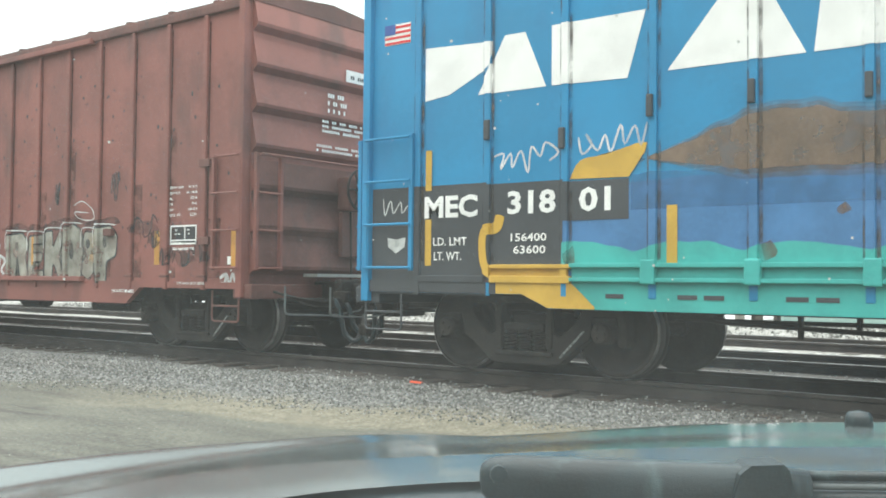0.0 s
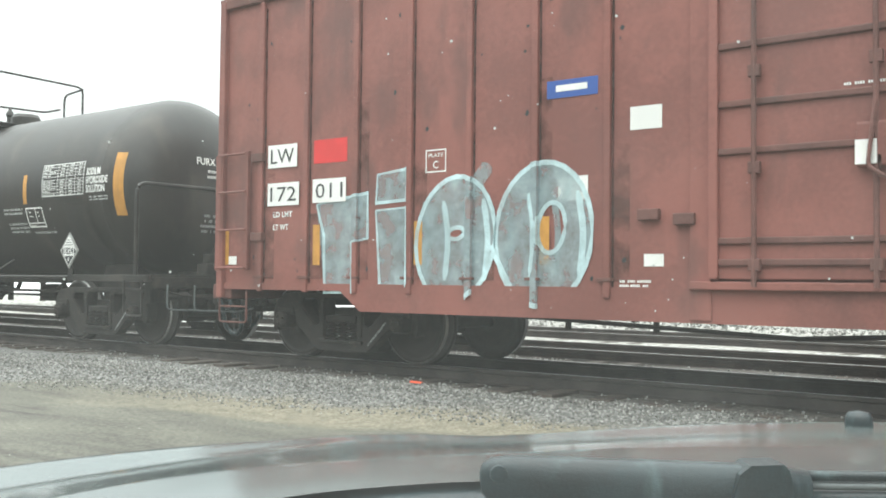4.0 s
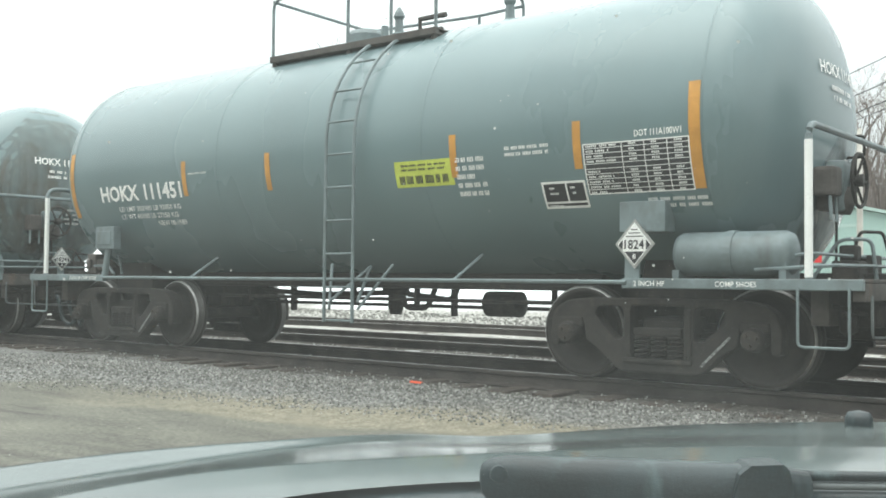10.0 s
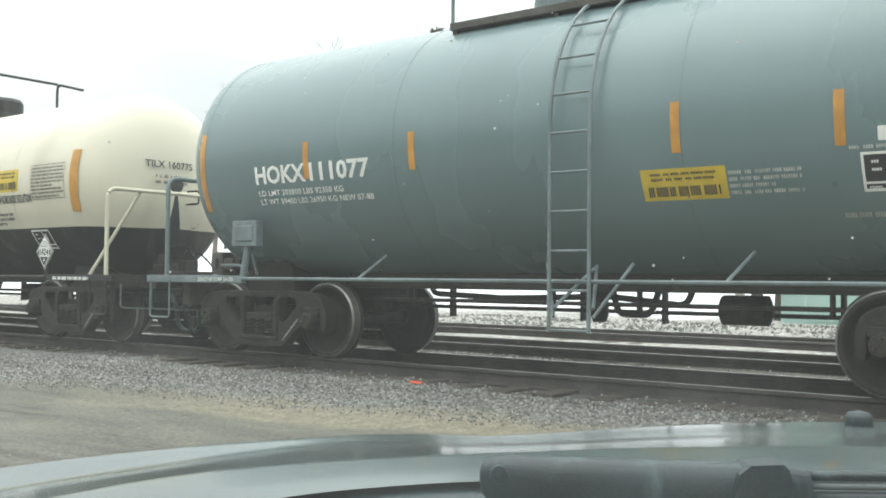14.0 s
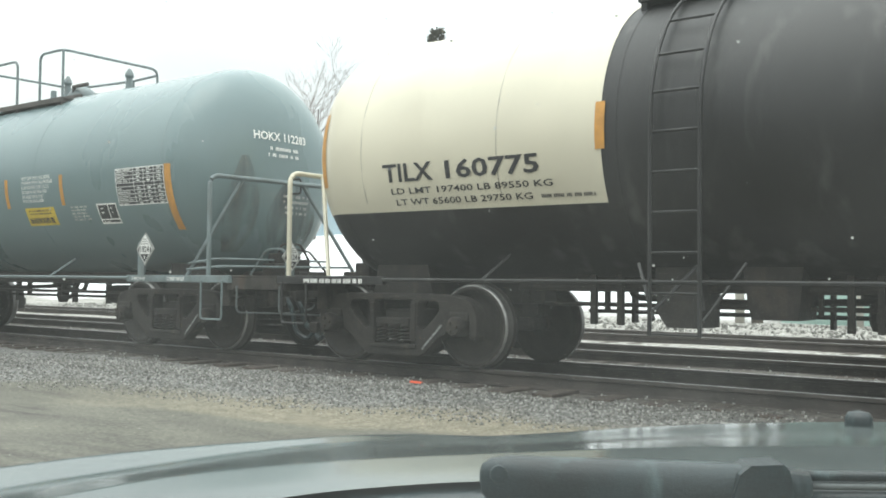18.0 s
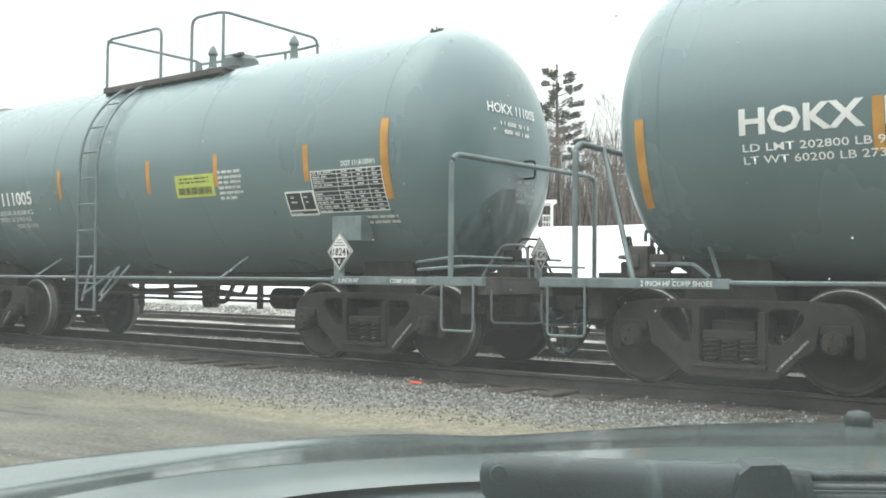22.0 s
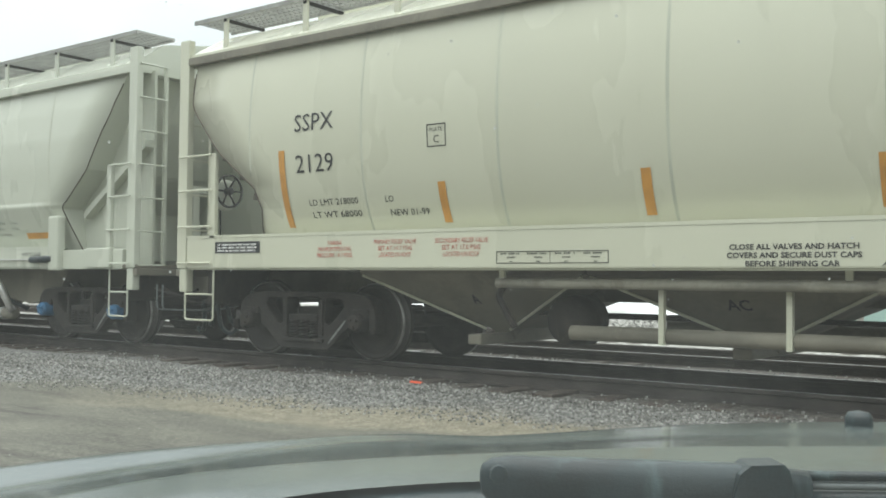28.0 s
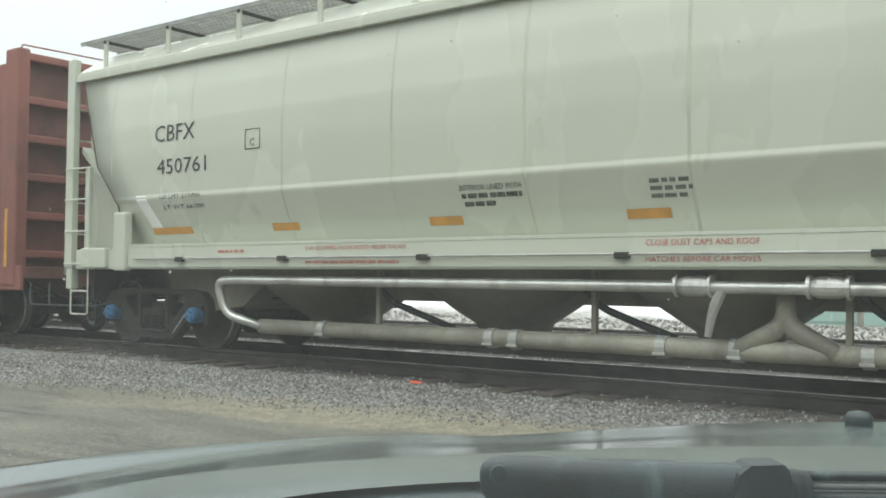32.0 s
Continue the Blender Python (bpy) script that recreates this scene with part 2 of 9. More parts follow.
    c = mix_node(step_node(y2, 8.1, 8.5), c, oily)
    c = mix_node(step_node(y2, 15.4, 16.4), c, pale)
    far = math_node("ADD", sep.outputs["Y"], math_node("MULTIPLY_ADD", noise_node(0.25, 4), 7, -3.5))
    c = mix_node(step_node(far, 28, 30), c, snow)
    grain = ramp_node(noise_node(30, 6), [(0.32, (0.62, 0.62, 0.61)), (0.68, (1.35, 1.35, 1.36))])
    grit = n.new("ShaderNodeVectorMath")
    grit.operation = "MULTIPLY"
    l.new(c, grit.inputs[0])
    l.new(grain, grit.inputs[1])
    l.new(grit.outputs["Vector"], b.inputs["Base Color"])
    bp = n.new("ShaderNodeBump")
    bp.inputs["Strength"].default_value, bp.inputs["Distance"].default_value = 0.5, 0.03
    l.new(noise_node(25, 5), bp.inputs["Height"])
    l.new(bp.outputs["Normal"], b.inputs["Normal"])
    return m


# ---- mesh tools ----
def part(name, bm, material, parent=None, label="", m=None, smooth=False):
    """Links a bmesh or a mesh as one object under its parent."""
    if isinstance(bm, bpy.types.Mesh):
        me = bm
    else:
        me = bpy.data.meshes.new(name)
        bm.normal_update()
        bm.to_mesh(me)
        bm.free()
        if smooth:
            for p in me.polygons:
                p.use_smooth = True
        if material:
            for x in material if isinstance(material, (list, tuple)) else (material,):
                me.materials.append(x)
    ob = new(name, me)
    if parent:
        ob.parent = parent
    if m is not None:
        ob.matrix_basis = m
    if label:
        ob["label"] = label
    return ob


def group_empty(name, m, label, category, group=""):
    ob = new(name)
    ob.empty_display_size = 0.3
    ob.matrix_basis = m
    return tagged(ob, label, category, group)


def box(bm, x0, x1, y0, y1, z0, z1, bevel=0.0):
    r = bmesh.ops.create_cube(bm, size=1.0, matrix=Matrix.Translation(((x0 + x1) / 2, (y0 + y1) / 2, (z0 + z1) / 2)) @ Matrix.Diagonal((x1 - x0, y1 - y0, z1 - z0, 1)))
    if bevel:
        es = {e for v in r["verts"] for e in v.link_edges}
        bmesh.ops.bevel(bm, geom=list(es), offset=bevel, segments=2, affect="EDGES", profile=0.6)
    return bm


def boxes(*args, bevel=0.0):
    bm = bmesh.new()
    for a in args:
        box(bm, *a, bevel=bevel)
    return bm


def tube(bm, pts, r, n=8, cap=True):
    """A round bar through the points."""
    pts = [Vector(p) for p in pts]
    rings = []
    up = Vector((0.13, 0.29, 0.95))
    for i, p in enumerate(pts):
        d = (pts[min(i + 1, len(pts) - 1)] - pts[max(i - 1, 0)]).normalized()
        a = d.cross(up)
        if a.length < 1e-3:
            a = d.cross(Vector((1, 0, 0)))
        a.normalize()
        b = d.cross(a)
        rr = r[i] if isinstance(r, (list, tuple)) else r
        rings.append([bm.verts.new(p + rr * (a * math.cos(2 * math.pi * k / n) + b * math.sin(2 * math.pi * k / n))) for k in range(n)])
    for q, s in zip(rings, rings[1:]):
        for k in range(n):
            bm.faces.new((q[k], q[(k + 1) % n], s[(k + 1) % n], s[k]))
    if cap:
        bm.faces.new(rings[0][::-1])
        bm.faces.new(rings[-1])
    return bm


def tubes(paths, r, n=8):
    bm = bmesh.new()
    for p in paths:
        tube(bm, p, r, n)
    return bm


def bend(pts, r=0.12, n=5):
    """The polyline with its corners rounded."""
    pts = [Vector(p) for p in pts]
    out = [pts[0]]
    for a, b, c in zip(pts, pts[1:], pts[2:]):
        u, v = (a - b), (c - b)
        k = min(r, u.length * 0.49, v.length * 0.49)
        p, q = b + u.normalized() * k, b + v.normalized() * k
        for i in range(n + 1):
            t = i / n
            out.append((1 - t) ** 2 * p + 2 * t * (1 - t) * b + t * t * q)
    out.append(pts[-1])
    return out


def lathe(bm, prof, axis="x", n=32, m=None):
    """Turns the profile (along, radius) about an axis."""
    rings = []
    for a, r in prof:
        ring = []
        for k in range(n):
            c, s = math.cos(2 * math.pi * k / n) * r, math.sin(2 * math.pi * k / n) * r
            p = Vector((a, c, s)) if axis == "x" else Vector((c, a, s)) if axis == "y" else Vector((c, s, a))
            ring.append(bm.verts.new(m @ p if m else p))
        rings.append(ring)
    for q, s in zip(rings, rings[1:]):
        for k in range(n):
            f = (q[k], q[(k + 1) % n], s[(k + 1) % n], s[k])
            bm.faces.new(f)
    bm.faces.new(rings[0][::-1])
    bm.faces.new(rings[-1])
    bmesh.ops.recalc_face_normals(bm, faces=bm.faces)
    return bm


def prism(bm, poly, y0, y1):
    """Extrudes an outline in x, z between two depths."""
    a = [bm.verts.new((x, y0, z)) for x, z in poly]
    b = [bm.verts.new((x, y1, z)) for x, z in poly]
    bm.faces.new(a)
    bm.faces.new(b[::-1])
    for i in range(len(poly)):
        j = (i + 1) % len(poly)
        bm.faces.new((a[j], a[i], b[i], b[j]))
    bmesh.ops.recalc_face_normals(bm, faces=bm.faces)
    return bm


def loft(bm, sections, close=True, caps=True):
    """Skins rows of points of equal number."""
    rows = [[bm.verts.new(p) for p in s] for s in sections]
    for q, s in zip(rows, rows[1:]):
        for k in range(len(q) if close else len(q) - 1):
            j = (k + 1) % len(q)
            bm.faces.new((q[k], q[j], s[j], s[k]))
    if caps and close:
        bm.faces.new(rows[0][::-1])
        bm.faces.new(rows[-1])
    bmesh.ops.recalc_face_normals(bm, faces=bm.faces)
    return bm


# ---- ground and tracks ----
def ground_height(x, y):
    """Drive, gravel shoulder, track bed, and beyond it a field that climbs under snow."""
    v = y - 0.17 * x
    z = -0.36 + 0.012 * math.sin(1.3 * x + 2.1 * y)
    z += 0.20 * max(0.0, min(1.0, (v - 7.6) / 1.3)) ** 2 if v < 9.5 else 0.20
    if y > 30.5:
        k, q = min(1.0, (y - 30.5) / 13), max(0.0, min(1.0, (y - 40) / 24))
        z += 3.75 * k * k * (3 - 2 * k) + 0.95 * q + 0.25 * k * noise.noise(Vector((x * 0.05, y * 0.05, 0)))
    if y < 6:
        z += 0.03 * noise.noise(Vector((x * 0.7, y * 1.1, 3.0)))
    return z


def spread(lo, hi, step, far, grow=1.5):
    a = list(np.arange(lo, hi + 1e-6, step))
    s, q = step, a[-1]
    while q < far:
        s *= grow
        q += s
        a.append(q)
    s, q = step, a[0]
    while q > -far:
        s *= grow
        q -= s
        a.insert(0, q)
    return a


def build_ground():
    xs, ys = spread(-40, 14, 0.5, 1500), spread(-3, 16, 0.25, 1500)
    bm = bmesh.new()
    rows = [[bm.verts.new((x, y, ground_height(max(-90, min(40, x)), min(y, 90)))) for x in xs] for y in ys]
    for q, s in zip(rows, rows[1:]):
        for k in range(len(q) - 1):
            bm.faces.new((q[k], q[k + 1], s[k + 1], s[k]))
    g = part("ground", bm, ground_material(), smooth=True)
    return tagged(g, "tan dirt drive, grey gravel shoulder, dark ballast and snowy field", "ground", kind="structure")


ground = build_ground()

RAIL = [(-0.07, -0.17), (0.07, -0.17), (0.07, -0.155), (0.012, -0.135), (0.01, -0.045), (0.036, -0.036), (0.037, -0.008), (0.030, 0.0), (-0.030, 0.0), (-0.037, -0.008), (-0.036, -0.036), (-0.01, -0.045), (-0.012, -0.135), (-0.07, -0.155)]


def build_track(name, yc, label, x0=-120, x1=60, tie_from=-44, tie_to=8, drop=0.0, ties=True):
    tr = group_empty(name, pose(0, yc, drop), label, "railway track")
    tr["kind"] = "structure"
    for side in (-1, 1):
        bm = bmesh.new()
        a = [bm.verts.new((x0, side * 0.7525 + y, z)) for y, z in RAIL]
        b = [bm.verts.new((x1, side * 0.7525 + y, z)) for y, z in RAIL]
        bm.faces.new(a[::-1]), bm.faces.new(b)
        for i in range(len(RAIL)):
            j = (i + 1) % len(RAIL)
            f = bm.faces.new((a[i], a[j], b[j], b[i]))
            f.material_index = 1 if i == 7 else 0
        bmesh.ops.recalc_face_normals(bm, faces=bm.faces)
        part("rail", bm, (M_RAIL, M_RAILTOP), tr)
    if ties:
        me = None
        n = int((tie_to - tie_from) / 0.54)
        for i in range(n):
            x = tie_from + i * 0.54 + random.uniform(-0.04, 0.04)
            m = pose(x, random.uniform(-0.05, 0.05), -0.236 + random.uniform(-0.010, 0.010), 0, 0, random.uniform(-1.5, 1.5))
            if me is None:
                t = part("tie", boxes((-0.115, 0.115, -1.3, 1.3, -0.09, 0.09), bevel=0.012), M_TIE, tr, "", m)
                me = t.data
            else:
                part("tie", me, None, tr, "", m)
    return tr


def snow_strip(y0, width, x0, x1, seed):
    """Trodden snow left along the outer side of a rail, ragged towards the ballast."""
    bm = bmesh.new()
    rows = []
    for i in range(int((x1 - x0) / 0.05)):
        x = x0 + 0.05 * i
        q = 0.4 * noise.noise(Vector((x * 1.3, seed, 0))) + 0.7 * noise.noise(Vector((x * 9.0, seed, 4)))
        w = max(0.03, width * (1 + 0.9 * q))
        h = -0.045 + 0.045 * q
        rows.append([bm.verts.new(p) for p in ((x, y0, -0.24), (x, y0 + 0.02, h - 0.02), (x, y0 + 0.3 * w, h), (x, y0 + 0.75 * w, h - 0.015), (x, y0 + w, -0.24))])
    for u, v in zip(rows, rows[1:]):
        for j in range(4):
            bm.faces.new((u[j], u[j + 1], v[j + 1], v[j]))
    bmesh.ops.recalc_face_normals(bm, faces=bm.faces)
    return tagged(part("snow_strip", bm, M_OLDSNOW, None, "", None, True), "thin strip of old dirty snow along the rail", "snow", kind="stuff")


snow_strip(10.46, 0.50, -48, 8, 1.0)
snow_strip(14.10, 0.55, -48, 8, 2.0)
snow_strip(18.65, 0.35, -48, 8, 3.0)
track_near = build_track("track_1", TRACK_Y, "rusty steel rails on dark oil-stained ties and ballast")
track_mid = build_track("track_2", 13.25, "empty rusty steel rails on dark ties and ballast", drop=-0.01)
track_far = build_track("track_3", 17.8, "weathered far steel rails on half-buried ties", drop=-0.02)


def gravel(name, count, place, size, material, label, seed):
    """Loose stones, each a small uneven block."""
    rnd = np.random.default_rng(seed)
    base = np.array([(1, 0, 0), (0, 1, 0), (-1, 0, 0), (0, -1, 0), (0, 0, 0.8), (0, 0, -0.7)], float)
    tri = [(0, 1, 4), (1, 2, 4), (2, 3, 4), (3, 0, 4), (1, 0, 5), (2, 1, 5), (3, 2, 5), (0, 3, 5)]
    vs, fs = [], []
    for i in range(count):
        x, y = place(rnd)
        s = size * rnd.uniform(0.5, 1.35)
        q = Euler(rnd.uniform(0, 6.28, 3)).to_matrix()
        z = ground_height(x, y) + 0.25 * s
        for b in base:
            p = q @ Vector(b * s * rnd.uniform(0.65, 1.2, 3))
            vs.append((x + p.x, y + p.y, z + p.z))
        fs += [tuple(6 * i + k for k in t) for t in tri]
    me = bpy.data.meshes.new(name)
    me.from_pydata(vs, [], fs)
    me.materials.append(material)
    return tagged(new(name, me), label, "gravel", kind="stuff")


def stone_material():
    m = mat("loose_stone", (0.25, 0.245, 0.23), 0.85, 0, 0.3, 9, 60, 0.3)
    n, l = m.node_tree.nodes, m.node_tree.links
    g = n.new("ShaderNodeNewGeometry")
    r = n.new("ShaderNodeValToRGB")
    r.color_ramp.elements[0].color, r.color_ramp.elements[1].color = (0.085, 0.083, 0.076, 1), (0.36, 0.355, 0.33, 1)
    e = r.color_ramp.elements.new(0.55)
    e.color = (0.17, 0.164, 0.15, 1)
    l.new(g.outputs["Random Per Island"], r.inputs["Fac"])
    l.new(r.outputs["Color"], n["Principled BSDF"].inputs["Base Color"])
    return m


M_LOOSE = stone_material()


def shoulder_place(rnd):
    while True:
        x = 4 - 34 * rnd.uniform(0, 1) ** 1.5
        v = rnd.triangular(8.02, 8.75, 10.3)
        y = v + 0.17 * x
        if y < 8.3 + 0.15 * rnd.uniform(-1, 1):
            return x, y


gravel("shoulder_gravel", 30000, shoulder_place, 0.0155, M_LOOSE, "loose grey crushed stone along the track shoulder", 5)
gravel("drive_pebbles", 260, lambda r: (r.uniform(-14, 0), r.uniform(3.5, 6.8)), 0.008, M_LOOSE, "scattered pebbles on the dirt drive", 6)
gravel("far_gravel", 7000, lambda r: (r.uniform(-38, 2), r.uniform(19.2, 27)), 0.045, M_LOOSE, "pale loose stone behind the far track", 7)
gravel("ballast_stones", 6000, lambda r: (4 - 32 * r.uniform(0, 1), r.uniform(8.4, 15.6)), 0.020, M_STONE, "oil-darkened ballast stones between the rails", 8)

# ---- running gear, shared by all the freight cars ----
WHEEL_R = 0.457


def make_side_frame():
    """Cast side frame: arched over the bearings, two rounded triangular openings and a window for the springs."""
    half = [(0.70, 0.80), (0.98, 0.77), (1.11, 0.68), (1.15, 0.52), (1.14, 0.32), (1.05, 0.32), (1.05, 0.60), (0.78, 0.60), (0.75, 0.38), (0.66, 0.34), (0.40, 0.11)]
    outer = half + [(-x, z) for x, z in half[::-1]]
    hole = [(0.35, 0.72), (0.62, 0.72), (0.66, 0.64), (0.58, 0.54), (0.42, 0.40), (0.35, 0.43)]
    window = [(-0.27, 0.73), (0.27, 0.73), (0.27, 0.24), (-0.27, 0.24)]

    def rounded(poly, r):
        p = [Vector((x, 0, z)) for x, z in poly]
        return bend([(p[-1] + p[0]) / 2] + p + [(p[-1] + p[0]) / 2], r, 3)[:-1]
    bm = bmesh.new()
    for loop in (rounded(outer, 0.07), rounded(hole, 0.06), rounded([(-x, z) for x, z in hole], 0.06), rounded(window, 0.03)):
        vs = [bm.verts.new((p.x, -0.08, p.z)) for p in loop]
        for i in range(len(vs)):
            bm.edges.new((vs[i], vs[(i + 1) % len(vs)]))
    bmesh.ops.triangle_fill(bm, use_beauty=True, edges=bm.edges[:])
    rim = [e for e in bm.edges if len(e.link_faces) == 1]
    front = bm.faces[:]
    ext = bmesh.ops.extrude_face_region(bm, geom=front)
    bmesh.ops.translate(bm, verts=[g for g in ext["geom"] if isinstance(g, bmesh.types.BMVert)], vec=(0, 0.16, 0))
    bmesh.ops.recalc_face_normals(bm, faces=bm.faces)
    sharp = [e for e in bm.edges if len(e.link_faces) == 2 and all(abs(v.co.y + 0.08) < 1e-4 for v in e.verts) and e.calc_face_angle(0) > 1.0]
    bmesh.ops.bevel(bm, geom=sharp, offset=0.018, segments=2, affect="EDGES", profile=0.6)
    # spring seat, column guides and bearing adapters
    box(bm, -0.34, 0.34, -0.11, 0.10, 0.20, 0.245, 0.012)
    for s in (-1, 1):
        box(bm, s * 0.915 - 0.13, s * 0.915 + 0.13, -0.10, 0.09, 0.52, 0.61, 0.015)
        box(bm, s * 0.30 - 0.035, s * 0.30 + 0.035, -0.105, 0.0, 0.28, 0.70, 0.012)
    me = bpy.data.meshes.new("side_frame")
    bm.to_mesh(me)
    bm.free()
    me.materials.append(M_TRUCK)
    return me


def make_spring():
    bm = bmesh.new()
    pts = [(0.064 * math.cos(a), 0.064 * math.sin(a), 0.25 + 0.20 * a / (2 * math.pi * 5)) for a in np.linspace(0, 2 * math.pi * 5, 50)]
    tube(bm, pts, 0.013, 5)
    me = bpy.data.meshes.new("spring")
    bm.to_mesh(me)
    bm.free()
    me.materials.append(M_TRUCK)
    return me


def make_wheel(side):
    """Side -1 faces the drive: flange inward, plate dished, hub outward."""
    bm = bmesh.new()
    r = WHEEL_R
    prof = [(-0.10, 0.0), (-0.10, 0.11), (-0.04, 0.13), (-0.01, r * 0.55), (-0.03, r - 0.09), (-0.075, r - 0.075), (-0.075, r - 0.022), (-0.055, r), (0.045, r + 0.004), (0.055, r + 0.028), (0.075, r + 0.028), (0.08, r - 0.08), (0.04, r - 0.10), (0.05, r * 0.55), (0.03, 0.14), (0.09, 0.12), (0.09, 0.0)]
    prof = [(a, max(q, 0.002)) for a, q in prof]
    lathe(bm, [(-side * a, q) for a, q in prof], "y", 36)
    for f in bm.faces:
        f.smooth = True
        c = f.calc_center_median()
        if abs(math.hypot(c.x, c.z) - r) < 0.02 and abs(f.normal.y) < 0.5:
            f.material_index = 1
        if r - 0.023 < math.hypot(c.x, c.z) < r + 0.001 and abs(f.normal.y) > 0.3:
            f.material_index = 2
    me = bpy.data.meshes.new("wheel")
    bm.to_mesh(me)
    bm.free()
    me.materials.append(M_WHEEL)
    me.materials.append(M_TREAD)
    me.materials.append(M_RIMEDGE)
    return me


def make_cap():
    bm = lathe(bmesh.new(), [(-0.10, 0.03), (-0.095, 0.085), (-0.06, 0.105), (0.10, 0.11), (0.12, 0.085)], "y", 20)
    for a in range(3):
        t = a * 2 * math.pi / 3
        lathe(bm, [(-0.125, 0.018), (-0.09, 0.02)], "y", 6, Matrix.Translation((0.052 * math.cos(t), 0, 0.052 * math.sin(t))))
    me = bpy.data.meshes.new("bearing_cap")
    bm.to_mesh(me)
    bm.free()
    me.materials.append(M_TRUCK)
    return me


SIDE_FRAME, SPRING, CAP = make_side_frame(), make_spring(), make_cap()
CAP_BLUE = CAP.copy()
CAP_BLUE.materials[0] = M_BLUECAP
WHEEL = {-1: make_wheel(-1), 1: make_wheel(1)}
AXLE = part("axle_stub", lathe(bmesh.new(), [(-1.06, 0.07), (-0.80, 0.075), (-0.78, 0.095), (-0.60, 0.095), (-0.55, 0.08), (0.55, 0.08), (0.60, 0.095), (0.78, 0.095), (0.80, 0.075), (1.06, 0.07)], "y", 14), M_TRUCK).data
bpy.data.objects.remove(bpy.data.objects["axle_stub"])
M_STENCIL = mat("faint_stencil", (0.17, 0.17, 0.165), 0.7, 0, 0.85, 34, 60, 0.0)


def make_stencil():
    bm = bmesh.new()
    a, b, n = Vector((0.43, -1.088, 0.19)), Vector((0.27, 0, 0.27)), Vector((-0.017, 0, 0.017))
    bm.faces.new([bm.verts.new(p) for p in (a, a + b, a + b + n, a + n)])
    me = bpy.data.meshes.new("stencil")
    bm.to_mesh(me)
    bm.free()
    me.materials.append(M_STENCIL)
    return me


STENCIL = make_stencil()
CARS, WHEELSETS = [], []
BASE = 1.83


def truck(car, x, blue=False):
    """Two wheelsets in cast side frames with coil springs, under the car at x."""
    t = part("truck", boxes((-0.20, 0.20, -0.98, 0.98, 0.46, 0.62), (-0.30, 0.30, -0.42, 0.42, 0.56, 0.74), bevel=0.02), M_TRUCK, car, "rusty dark iron two-axle truck", pose(x, 0, 0))
    for side in (-1, 1):
        part("side_frame", SIDE_FRAME, None, t, "", pose(0, side * 1.0, 0))
        for k in (-0.17, 0.0, 0.17):
            part("spring", SPRING, None, t, "", pose(k, side * 1.05, 0))
        if side < 0:
            part("stencil", STENCIL, None, t, "slanted bar of white stencilling")
        part("bolster_end", boxes((-0.24, 0.24, side * 1.04 - 0.06, side * 1.04 + 0.06, 0.45, 0.53), bevel=0.02), M_TRUCK, t)
    part("brake_beam", boxes((-0.50, -0.44, -0.72, 0.72, 0.30, 0.42), (0.44, 0.50, -0.72, 0.72, 0.30, 0.42), (-0.46, 0.46, -0.03, 0.03, 0.33, 0.39)), M_TRUCK, t)
    for dx in (-BASE / 2, BASE / 2):
        w = part("wheelset", AXLE, None, car, "steel wheelset with worn bright treads", pose(x + dx, 0, WHEEL_R))
        for side in (-1, 1):
            part("wheel", WHEEL[side], None, w, "", pose(0, side * 0.76, 0))
            part("bearing_cap", CAP_BLUE if blue else CAP, None, w, "blue bearing end cap" if blue else "", pose(0, side * 1.10, 0, 0, 0, 0 if side < 0 else 180))
        WHEELSETS.append((w, x + dx))


